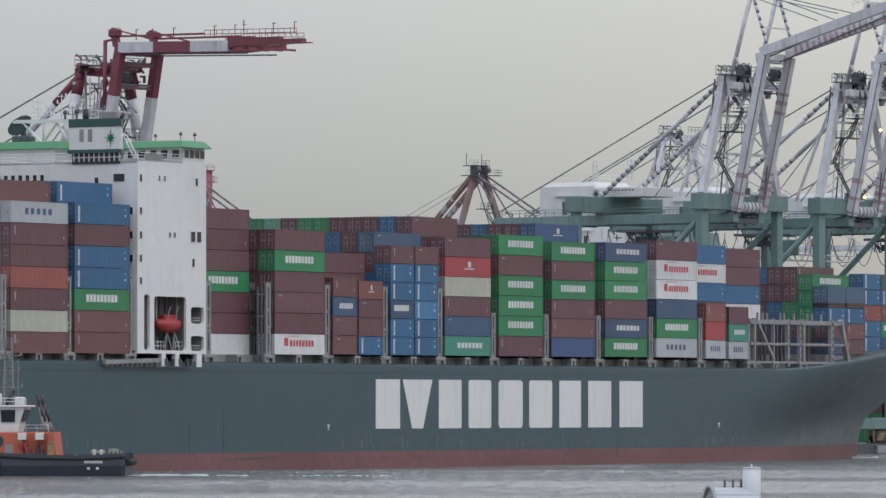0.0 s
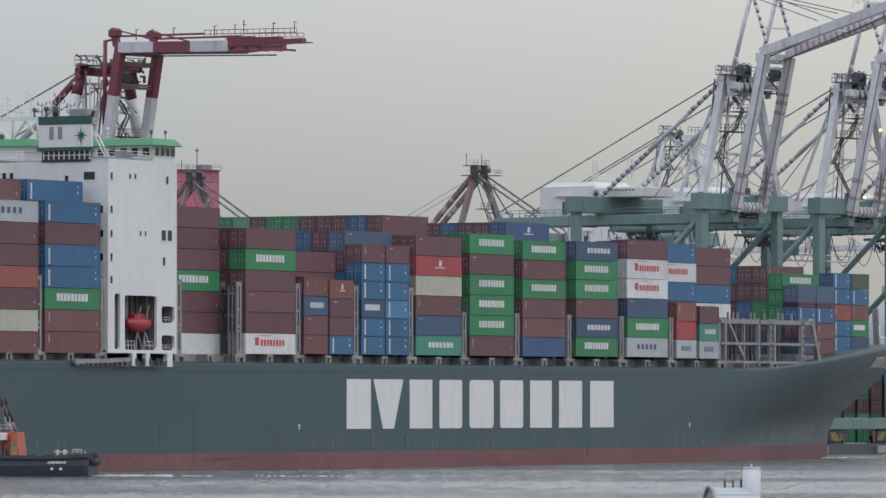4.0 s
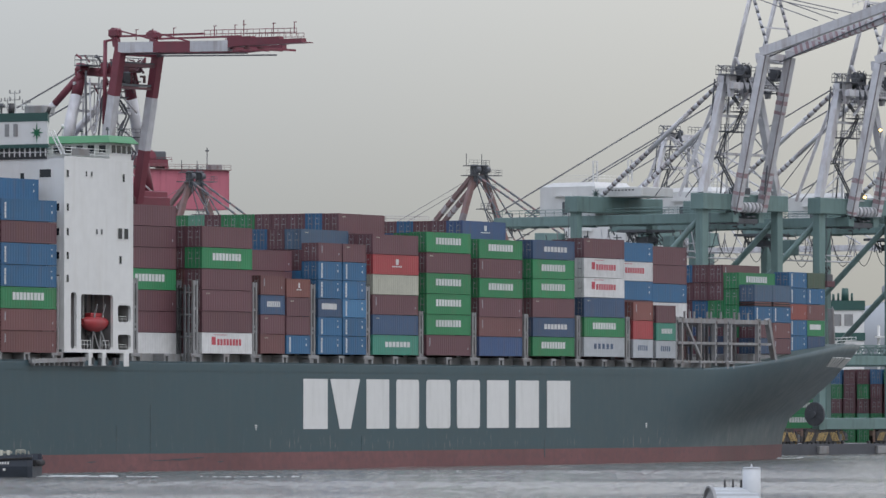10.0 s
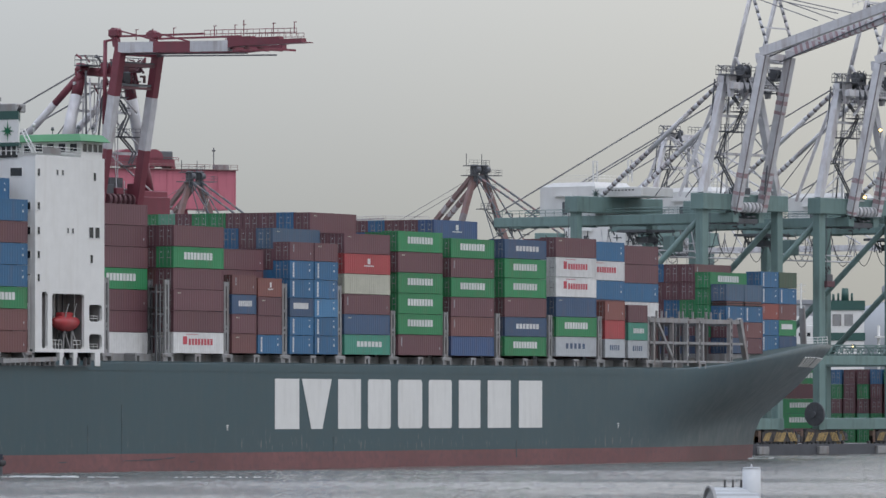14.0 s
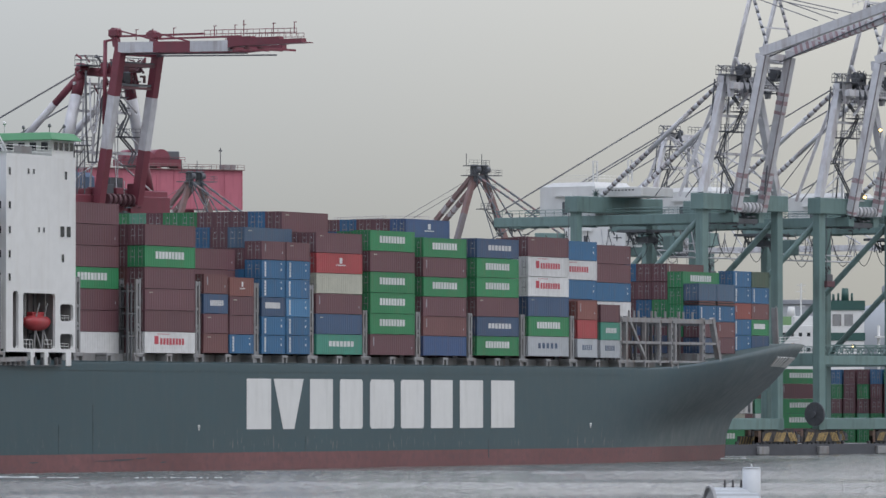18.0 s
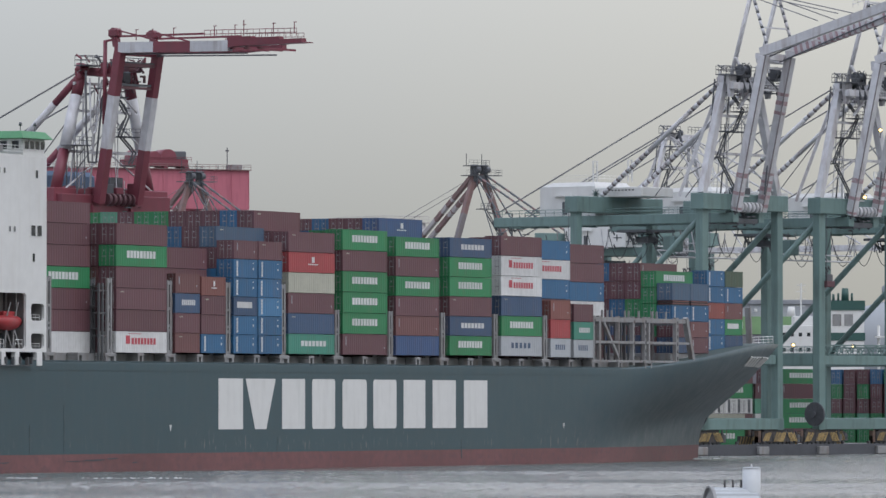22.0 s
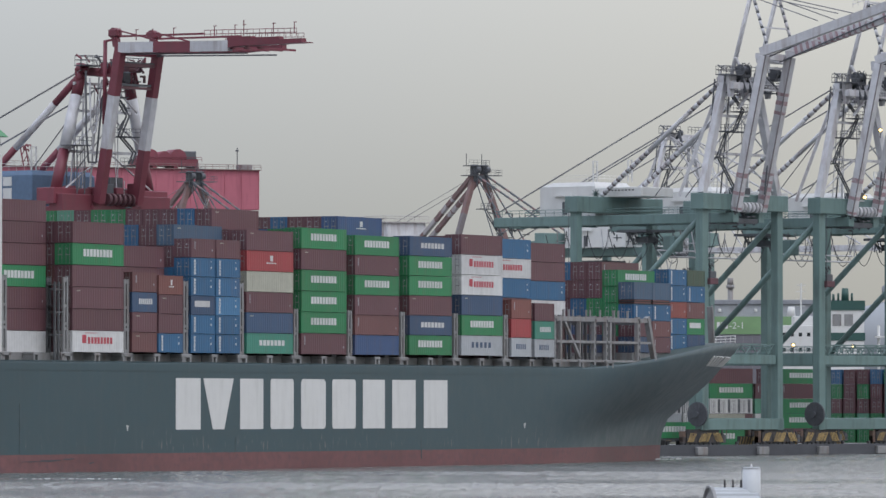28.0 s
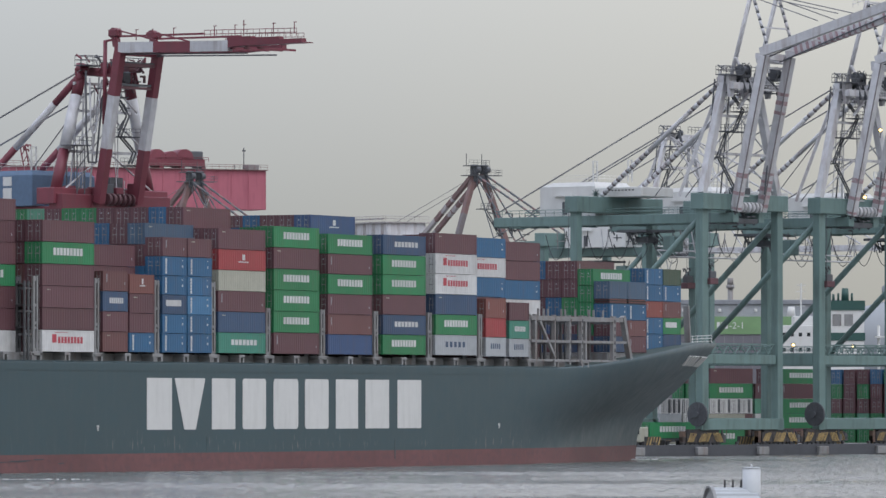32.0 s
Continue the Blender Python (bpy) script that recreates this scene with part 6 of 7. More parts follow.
    box(bm, 5.0, 28.0, 46.0, 15.6, 47.0, 51.2, 0, 0.12)
    house = part("machine_house", bm, CRANE_WHITE, c, "white machine house on the girders")
    for k in range(5):
        bm = B()
        box(bm, 4.94, 29.4 + 3.6 * k, 46.1, 5.0, 30.6 + 3.6 * k, 51.0)
        part("wall_panel", bm, CRANE_FADED, house)
    bm = B()
    box(bm, 4.0, 27.4, 51.2, 16.0, 48.0, 51.45)
    rail(bm, [(4.0, 48.0, 51.45), (4.0, 27.4, 51.45), (16.0, 27.4, 51.45)], 1.3, 1.3, 0.06)
    beam(bm, (4.0, 28.0, 52.1), (4.0, 41.0, 52.1), 0.1, 0.35)
    part("walkway", bm, CRANE_FADED, house)
    return c


brown_crane = apex_crane("faded red-brown quay crane far across the harbour")
brown_crane.matrix_basis = pose(-0.6, 1444, -1.75, 0, 0, 35)
copy_thing(brown_crane, pose(-65.3, 1474, -2.1, 0, 0, 35))

# ======== the tug ========
TUG_ROWS = [(0, -48.81, 735.0), (2, -50.74, 732.7), (8, -56.52, 726.0), (12, -60.53, 721.4), (16, -64.65, 716.8), (24, -73.05, 707.4), (32, -81.45, 698.0)]
TUG_TURN = 176.5


def build_tug():
    """x runs to the tug's bow, away from the stern that trails the wake."""
    tug = empty("tug", pose(*TUG_ROWS[0][1:], 0, 0, 0, TUG_TURN), label="black-hulled tug with an orange deckhouse and white wheelhouse", category="tug boat")
    bm = B()
    rings = []
    for x, hb, z1 in ((-13.4, 4.5, 2.55), (-12.9, 4.85, 2.55), (-9, 5.0, 2.35), (-4, 5.0, 2.4), (0, 5.0, 2.6), (7, 4.7, 3.1), (11, 3.4, 3.7), (13.6, 1.2, 4.3), (14.2, 0.2, 4.4)):
        rings.append([(x, -hb * 0.86, -0.8), (x, hb * 0.86, -0.8), (x, hb, 1.2), (x, hb, z1), (x, hb - 0.25, z1), (x, hb - 0.3, z1 - 0.9), (x, -hb + 0.3, z1 - 0.9), (x, -hb + 0.25, z1), (x, -hb, z1), (x, -hb, 1.2)])
    loft(bm, rings, smooth=False)
    part("hull", bm, TUG_HULL, tug, "low black hull")
    bm = B()
    for a, b in zip(rings, rings[1:]):
        for k in (3, 8):
            tube(bm, Vector(a[k]) - Vector((0, 0, 0.45)), Vector(b[k]) - Vector((0, 0, 0.45)), 0.14, n=8)
    part("fender", bm, RUBBER, tug)
    bm = B()
    tube(bm, (-13.5, -3.9, 1.55), (-13.5, 3.9, 1.55), 0.36, n=12)
    part("stern_fender", bm, RUBBER, tug)
    for k in range(6):
        bm = B()
        c = Vector((1.5 + 1.9 * k, 5.05 - 0.03 * k * k, 1.3))
        ring = [c + Vector((0.75 * math.cos(t), 0, 0.75 * math.sin(t))) for t in (math.pi * i / 8 for i in range(17))]
        for p, q in zip(ring, ring[1:]):
            tube(bm, p, q, 0.24, n=6)
        part("tyre", bm, RUBBER, tug)
    bm = B()
    for k in range(5):
        for a, b in (((2.4 + 1.9 * k, 2.5), (1.6 + 1.9 * k, 0.9)), ((1.6 + 1.9 * k, 0.9), (1.1 + 1.9 * k, 2.0))):
            beam(bm, (a[0], 5.35, a[1]), (b[0], 5.35, b[1]), 0.09)
    part("fender_chain", bm, STEEL, tug)
    bm = B()
    for k in range(7):
        box(bm, -10.9 + k * 0.3, 4.96, 1.45, -10.7 + k * 0.3, 5.04, 1.72)
    for k in range(2):
        box(bm, -10.5 + k * 1.0, 4.9, 0.75, -10.2 + k * 1.0, 5.0, 1.0)
    name = part("name_bars", bm, WHITE, tug, "small white name bars")
    name["kind"] = "stuff"
    # orange deckhouse, with its openings and lockers
    bm = B()
    box(bm, -1.7, -3.4, 1.5, 6.0, 3.4, 4.95, 0, 0.12)
    box(bm, -4.6, -3.4, 1.5, -1.7, 2.2, 4.95, 0, 0.1)
    loft(bm, [[(-5.6, y, 1.5), (-4.6, y, 1.5), (-4.6, y, 4.95), (-5.2, y, 4.95)] for y in (-3.4, 3.4)], smooth=False)
    house = part("deckhouse", bm, TUG_ORANGE, tug, "bright orange deckhouse")
    bm = B()
    for k in range(6):
        box(bm, -4.4 + 0.45 * k, 2.2, 1.6, -4.1 + 0.45 * k, 2.7, 2.6 + 0.5 * (k % 3), 0, 0.05)
    part("deck_gear", bm, MACHINE, house)
    bm = B()
    box(bm, -5.25, 3.38, 2.0, -4.5, 3.5, 3.8, 0, 0.05)
    part("locker", bm, YELLOW, house)
    bm = B()
    box(bm, -0.6, 3.38, 2.3, 0.3, 3.46, 3.6)
    part("vent", bm, STEEL, house)
    bm = B()
    for k in range(8):
        a = math.pi * k / 8
        beam(bm, (1.1 + 0.7 * math.cos(a), 3.43, 3.9 + 0.7 * math.sin(a)), (1.1 - 0.7 * math.cos(a), 3.43, 3.9 - 0.7 * math.sin(a)), 0.05, 0.2)
    part("emblem", bm, TUG_HULL, house)
    for x in (-1.6, -3.6):
        bm = B()
        box(bm, x - 0.45, 2.0, 4.05, x + 0.45, 3.5, 4.85, 0, 0.06)
        part("deck_box", bm, WHITE, tug)
    for x in (-2.2, -1.6):
        bm = B()
        beam(bm, (x - 0.4, 3.45, 1.8), (x + 0.3, 3.45, 3.7), 0.24)
        part("fire_hose_rack", bm, BOAT_RED, tug)
    # wheelhouse
    S = -4.25
    bm = B()
    rings = [[(x0 + S, -y, z), (x1 + S, -y, z), (x1 + S, y, z), (x0 + S, y, z)] for z, x0, x1, y in ((4.9, 3.2, 8.4, 2.7), (5.9, 3.0, 8.4, 2.7), (7.6, 2.4, 9.0, 3.0), (7.75, 2.4, 9.0, 3.0))]
    loft(bm, rings, smooth=False)
    wheel = part("wheelhouse", bm, WHITE, tug, "white wheelhouse with outward-leaning windows")
    for k in range(3):
        bm = B()
        x0 = 3.5 + 1.9 * k + S
        loft(bm, [[(x0, y, 6.05), (x0 + 1.5, y, 6.05), (x0 + 1.6, y + 0.24, 7.45), (x0 - 0.1, y + 0.24, 7.45)] for y in (2.74, 2.82)], smooth=False)
        part("window", bm, GLASS, wheel)
    bm = B()
    loft(bm, [[(2.9 + S - d, -2.3, 6.1), (2.42 + S - d, -2.5, 7.45), (2.42 + S - d, 2.5, 7.45), (2.9 + S - d, 2.3, 6.1)] for d in (0.0, 0.08)], smooth=False)
    part("window", bm, GLASS, wheel)
    bm = B()
    box(bm, 1.9 + S, -3.3, 7.75, 9.6 + S, 3.3, 7.95, 0, 0.05)
    part("wheelhouse_roof", bm, WHITE, tug)
    bm = B()
    rail(bm, [(2.2 + S, 3.2, 7.95), (9.4 + S, 3.2, 7.95)], 0.8, 1.3, 0.05)
    part("roof_rail", bm, WHITE, tug)
    for x, h in ((3.0, 8.9), (5.6, 9.3), (7.4, 9.2)):
        bm = B()
        box(bm, x + S - 0.5, 1.5, 7.95, x + S + 0.5, 2.7, h, 0, 0.1)
        part("search_light", bm, WHITE, tug)
    for x in (7.6, 8.3):
        bm = B()
        beam(bm, (x + S, 3.3, 4.9), (x - 2.4 + S, 3.3, 9.4), 0.34, 0.3)
        part("mast_leg", bm, WHITE, tug)
    bm = B()
    tube(bm, (0.3, 2.6, 8.0), (-0.5, 2.6, 9.4), 0.26, 0.32, n=12)
    tube(bm, (-0.5, 2.6, 9.4), (-0.75, 2.6, 9.7), 0.2, n=10)
    part("fire_monitor", bm, BLACK, tug)
    bm = B()
    for x in (-0.3, 0.9):
        for y in (-0.6, 0.6):
            tube(bm, (x, y, 7.9), (0.3 + (x - 0.3) * 0.55, y * 0.6, 15.6), 0.055, n=5)
    for k in range(10):
        z = 8.5 + 0.75 * k
        w = 0.6 - 0.03 * k
        beam(bm, (0.3 - w, -0.5, z), (0.3 + w, -0.5, z), 0.06)
        beam(bm, (0.3 - w, 0.5, z), (0.3 + w, 0.5, z + 0.7), 0.05)
    for z, w in ((10.0, 1.5), (11.9, 1.2), (13.6, 1.4), (15.0, 1.0)):
        beam(bm, (0.3 - w, 0, z), (0.3 + w, 0, z), 0.08)
        for d in (-w, w):
            tube(bm, (0.3 + d, 0, z), (0.3 + d, 0, z + 0.4), 0.1, n=6)
    tube(bm, (-0.8, 0.2, 7.9), (-0.8, 0.2, 13.2), 0.045, n=5)
    tube(bm, (1.4, 0.2, 7.9), (1.4, 0.2, 12.4), 0.045, n=5)
    part("mast", bm, STEEL, tug)
    # exhaust pipes
    for y in (-1.9, 1.9):
        for dx, top in ((0.3, 9.2), (0.0, 8.1), (-0.3, 7.5)):
            bm = B()
            tube(bm, (-4.3 + dx, y, 4.9), (-3.75 + dx, y, top - 1.4), 0.14, n=10, mi=0)
            tube(bm, (-3.75 + dx, y, top - 1.4), (-3.5 + dx, y, top), 0.17, 0.2, n=10, mi=1)
            part("exhaust", bm, [STEEL, BLACK], tug)
    # working deck aft
    bm = B()
    for x in (-10.6, -9.8):
        tube(bm, (x, 3.2, 1.4), (x, 3.2, 3.0), 0.2, n=10)
    beam(bm, (-11.0, 3.2, 2.75), (-9.4, 3.2, 2.75), 0.24)
    part("towing_bitt", bm, BOX["cream"], tug)
    bm = B()
    rail(bm, [(-12.6, 4.2, 2.5), (-11.6, 4.4, 2.5)], 0.5, 0.5, 0.07)
    beam(bm, (-13.2, 3.8, 1.4), (-12.9, 3.8, 2.9), 0.14)
    part("stern_roller", bm, BOX["cream"], tug)
    bm = B()
    tube(bm, (-7.2, -1.5, 1.9), (-7.2, 1.5, 1.9), 0.5, n=16)
    box(bm, -8.2, -1.9, 1.4, -6.2, 1.9, 2.0)
    part("towing_winch", bm, MACHINE, tug)
    bm = B()
    rail(bm, [(-4.6, 3.2, 4.95), (1.8, 3.2, 4.95)], 0.8, 1.2, 0.025)
    part("hand_rail", bm, WHITE, tug)
    return tug


tug = build_tug()


def foam_patch(name, spots, label, seed):
    """Low rags of foam lying on the water: flat-topped lumps of uneven outline."""
    rnd = random.Random(seed)
    bm = B()
    for x, y, rx, ry in spots:
        n = 14
        edge = [(x + rx * math.cos(t) * rnd.uniform(0.55, 1.1), y + ry * math.sin(t) * rnd.uniform(0.55, 1.1)) for t in (2 * math.pi * k / n for k in range(n))]
        h = min(0.18, rnd.uniform(0.3, 0.75) * min(rx, 4 * ry) * 0.6)
        loft(bm, [[(a, b, -0.05) for a, b in edge], [(x + (a - x) * 0.8, y + (b - y) * 0.8, h * 0.7) for a, b in edge], [(x + (a - x) * 0.4, y + (b - y) * 0.4, h) for a, b in edge]])
    return tagged(link(name, bm, FOAM), label, "foam", "", "stuff")


rnd = random.Random(4)
crest = [(-15.0 - rnd.uniform(0, 7.5), rnd.uniform(-1.2, 1.2), rnd.uniform(0.25, 0.8), rnd.uniform(0.1, 0.3)) for _ in range(34)]
rags = [(-14.0 - 0.45 * k + rnd.uniform(-0.4, 0.4), rnd.uniform(-1.6, 1.6), rnd.uniform(0.1, 0.55) * (1.4 - 0.014 * k), rnd.uniform(0.04, 0.12)) for k in range(72) if math.sin(k * 0.31) + math.sin(k * 0.13 + 1) > -0.5]
wake = foam_patch("wake_foam", crest + rags, "white foam of the tug's wake on the water", 5)
wash = foam_patch("bow_foam", [(203.0 + rnd.uniform(-9, 4.0), 19.2 - rnd.uniform(0.2, 3.4), rnd.uniform(0.2, 0.9), rnd.uniform(0.05, 0.16)) for k in range(30)], "white foam round the ship's stem", 6)
rides(wash, pose(0, 0, 0))


# ======== a gantry girder travelling far behind ========
GANTRY_ROWS = [(0, -60.4), (8, -56.9), (16, -53.4), (24, -49.9), (32, -46.4)]


def build_gantry():
    """A shipyard gantry: a deep pink-red box girder on tall legs, hoists on top. x to its right end."""
    g = empty("gantry_crane", pose(GANTRY_ROWS[0][1], 1700, 0, 0, 0, 27), label="pink-red shipyard gantry crane with red hoists on its girder", category="crane")
    bm = B()
    box(bm, -78, 0, 59.3, 0, 9, 69.6, 0, 0.15)
    girder = part("girder", bm, PINK, g, "deep pink-red box girder")
    bm = B()
    box(bm, -0.2, -0.12, 59.3, 0.0, 0.0, 69.6)
    box(bm, 0.0, -0.02, 59.35, 0.06, 9.02, 69.5)
    first = part("stiffener", bm, PINK, girder)
    for k in range(1, 16):
        shared("stiffener", first.data, girder, pose(-4.9 * k, 0, 0))
    bm = B()
    box(bm, -78, -0.9, 69.6, 0.3, 0.2, 69.8)
    rail(bm, [(-78, -0.8, 69.8), (0.2, -0.8, 69.8)], 1.2, 2.0, 0.06)
    part("walkway", bm, CRANE_BROWN, g)
    for x in (-14, -70):
        bm = B()
        beam(bm, (x - 5, 4.5, 1.4), (x, 4.5, 59.4), 3.0, 3.0)
        beam(bm, (x + 5, 4.5, 1.4), (x, 4.5, 59.4), 3.0, 3.0)
        beam(bm, (x - 7, 4.5, 2.6), (x + 7, 4.5, 2.6), 2.4, 2.2)
        part("leg", bm, PINK, g)
    bm = B()
    box(bm, -34, 1, 70.4, -17, 7, 72.2, 0, 0.1)
    for x in (-30, -24, -18):
        box(bm, x, 1, 69.6, x + 1.2, 7, 70.4)
    trolley = part("trolley", bm, CRANE_RED, g, "dark red hoist trolley")
    for x, r in ((-30.5, 2.2), (-26.5, 1.7), (-22.6, 2.3)):
        bm = B()
        tube(bm, (x, 1.2, 72.6), (x, 6.8, 72.6), r, n=18)
        part("hoist_drum", bm, CRANE_RED, trolley)
    bm = B()
    box(bm, -21, 1.4, 71.6, -17.4, 6.4, 74.4, 0, 0.2)
    part("hoist_housing", bm, MACHINE, trolley)
    bm = B()
    rail(bm, [(-31, 1.0, 71.6), (-16, 1.0, 71.6)], 1.2, 1.5, 0.06)
    part("trolley_rail", bm, CRANE_RED, trolley)
    bm = B()
    tube(bm, (-5.4, 2, 69.6), (-5.4, 2, 75.6), 0.14, n=6)
    box(bm, -5.8, 1.8, 74.6, -5.0, 2.2, 75.0)
    tube(bm, (-8.0, 2, 69.6), (-8.0, 2, 71.0), 0.12, n=6)
    part("mast", bm, MACHINE, g)
    bm = B()
    box(bm, -4.4, 1.5, 69.6, -1.2, 5, 71.2, 0, 0.1)
    part("vent_house", bm, STEEL, g)
    return g


gantry = build_gantry()

# ======== boxes, trucks and sheds on the quay ========
def yard(s, y, colours, L=FT40, styles={}):
    """A stack on the quay, bottom first."""
    for k, letter in enumerate(colours):
        c = CODE[letter]
        container(c, L, 2.58, QUAY @ pose(s + dice.uniform(-0.1, 0.1), y, 1.45 + 2.591 * k), styles.get(letter) or style_for(c, L), "containers in the yard", "stacked on the quay", False)


for k, cols in enumerate(("ggmgB", "ggmmm", "gimgm", "ggmmB", "ggmmg", "ggmm")):
    yard(123.5, 50 - 2.9 * k + 0.0, cols)
yard(100.5, 46.5, "mggmg")
yard(100.5, 49.4, "gmggm")
for k, cols in enumerate(("gmmgm", "mgmgm", "gmwgm")):
    yard(79.6, 52.0 - 2.9 * k, cols, FT40, {"w": "slats"})
yard(92.8, 46.4, "gwim", FT20)
yard(92.8, 49.3, "mmim", FT20)
for k, cols in enumerate(("cc", "cGw")):
    yard(66.5, 50.0 - 2.9 * k, cols, FT20, {"w": "slats"})
yard(73.0, 47.1, "mww", FT20, {"w": "slats"})
yard(52.5, 28.0, "gc", FT40)
yard(141.0, 41.0, "ggmgm")
yard(141.0, 38.1, "gmgBm")
for k in range(5):
    yard(158.5, 50 - 2.9 * k, "gmgmg"[k:] + "gmg"[:k])


def build_chassis(s, y):
    t = empty("terminal_tractor", None, label="dark terminal tractor with a long trailer on the quay", category="truck")
    bm = B()
    box(bm, 0, -1.1, 1.0, 12.4, 1.1, 1.3)
    part("trailer", bm, MACHINE, t)
    bm = B()
    box(bm, -2.6, -1.2, 0.7, -0.4, 1.2, 3.1, 0, 0.15)
    part("cab", bm, BOX["cream"], t)
    bm = B()
    box(bm, -2.62, -1.0, 2.0, -2.55, 1.0, 2.9)
    part("windscreen", bm, GLASS, t)
    for x in (-1.7, 1.2, 10.4, 11.6):
        for w in (-0.95, 0.95):
            bm = B()
            tube(bm, (x, w - 0.22, 0.5), (x, w + 0.22, 0.5), 0.5, n=14)
            part("wheel", bm, RUBBER, t)
    on_quay(t, s, y, 1.45)
    return t


build_chassis(26.0, 18.0)
build_chassis(12.5, 9.5)
container("green", FT40, 2.58, QUAY @ pose(12.5, 8.3, 1.45 + 1.3), "wide", "containers in the yard", "carried on a trailer on the quay", False)


def low_clutter():
    """Bollards, cable drums and barriers along the quay edge."""
    for k in range(14):
        s = 4 + 7.3 * k
        b = empty("bollard", None, label="black iron mooring bollard at the quay edge", category="bollard", group="bollards")
        bm = B()
        tube(bm, (0, 0, 0), (0, 0, 0.5), 0.28, 0.22, n=10)
        part("post", bm, BLACK, b)
        bm = B()
        tube(bm, (-0.3, 0, 0.58), (0.3, 0, 0.58), 0.2, n=10)
        part("head", bm, BLACK, b)
        on_quay(b, s, 1.0, 1.45)
    for k in range(8):
        s = 9 + 12.4 * k
        b = empty("hazard_barrier", None, label="yellow and black striped barrier on the quay", category="barrier", group="barriers")
        bm = B()
        box(bm, -1.9, -0.2, 0, 1.9, 0.2, 1.6, 0, 0.05)
        part("panel", bm, BLACK, b)
        for i in range(5):
            bm = B()
            beam(bm, (-1.8 + 0.75 * i, -0.23, 0.1), (-1.2 + 0.75 * i, -0.23, 1.5), 0.05, 0.3)
            part("stripe", bm, YELLOW, b)
        on_quay(b, s, 5.2, 1.45)


low_clutter()


def build_shed():
    """The long transit shed with a light green band."""
    s = empty("warehouse", pose(54.4, 1400, 1.45), label="long pale warehouse with a light green band", category="warehouse")
    bm = B()
    box(bm, -10, 0, 0, 31, 40, 28.4, 0, 0.1)
    part("wall", bm, BOX["grey"], s)
    bm = B()
    box(bm, -10.5, -0.5, 28.4, 31.5, 40.5, 29.4, 0, 0.1)
    part("roof", bm, material("shed_roof_grey", (0.22, 0.23, 0.25), 0.7), s)
    bm = B()
    box(bm, -10, -0.3, 22.0, 24.0, -0.01, 25.8)
    part("sign_band", bm, SHED_GREEN, s, "light green sign band with white figures")
    for k in range(5):
        bm = B()
        box(bm, -3.0 + 3.9 * k, -0.5, 26.8, -2.3 + 3.9 * k, -0.02, 27.5, 0, 0.1)
        part("wall_lamp", bm, WHITE, s)
    cu = bpy.data.curves.new("sign_writing", "FONT")
    cu.body, cu.size, cu.extrude = "-2-1", 2.05, 0.03
    cu.materials.append(WHITE)
    t = new("sign_writing", cu)
    t.parent, t.matrix_basis = s, pose(7.2, -0.36, 23.2, 90, 0, 0)
    bm = B()
    for i in range(3):
        box(bm, 4.6 + 0.85 * i, -0.4, 23.2, 5.25 + 0.85 * i, -0.3, 24.6)
    part("sign_bars", bm, WHITE, s)
    bm = B()
    box(bm, -9.9, -0.05, 0.2, 30.9, -0.004, 21.9)
    part("lower_wall", bm, material("shed_dull_cladding", (0.17, 0.165, 0.185), 0.7, 0.0, 0.1, 0.8, 0.1), s)
    bm = B()
    for k in range(20):
        box(bm, -9.8 + 2.0 * k, -0.1, 0.2, -9.7 + 2.0 * k, -0.052, 21.9)
    part("cladding_rib", bm, STEEL, s)["kind"] = "stuff"


build_shed()


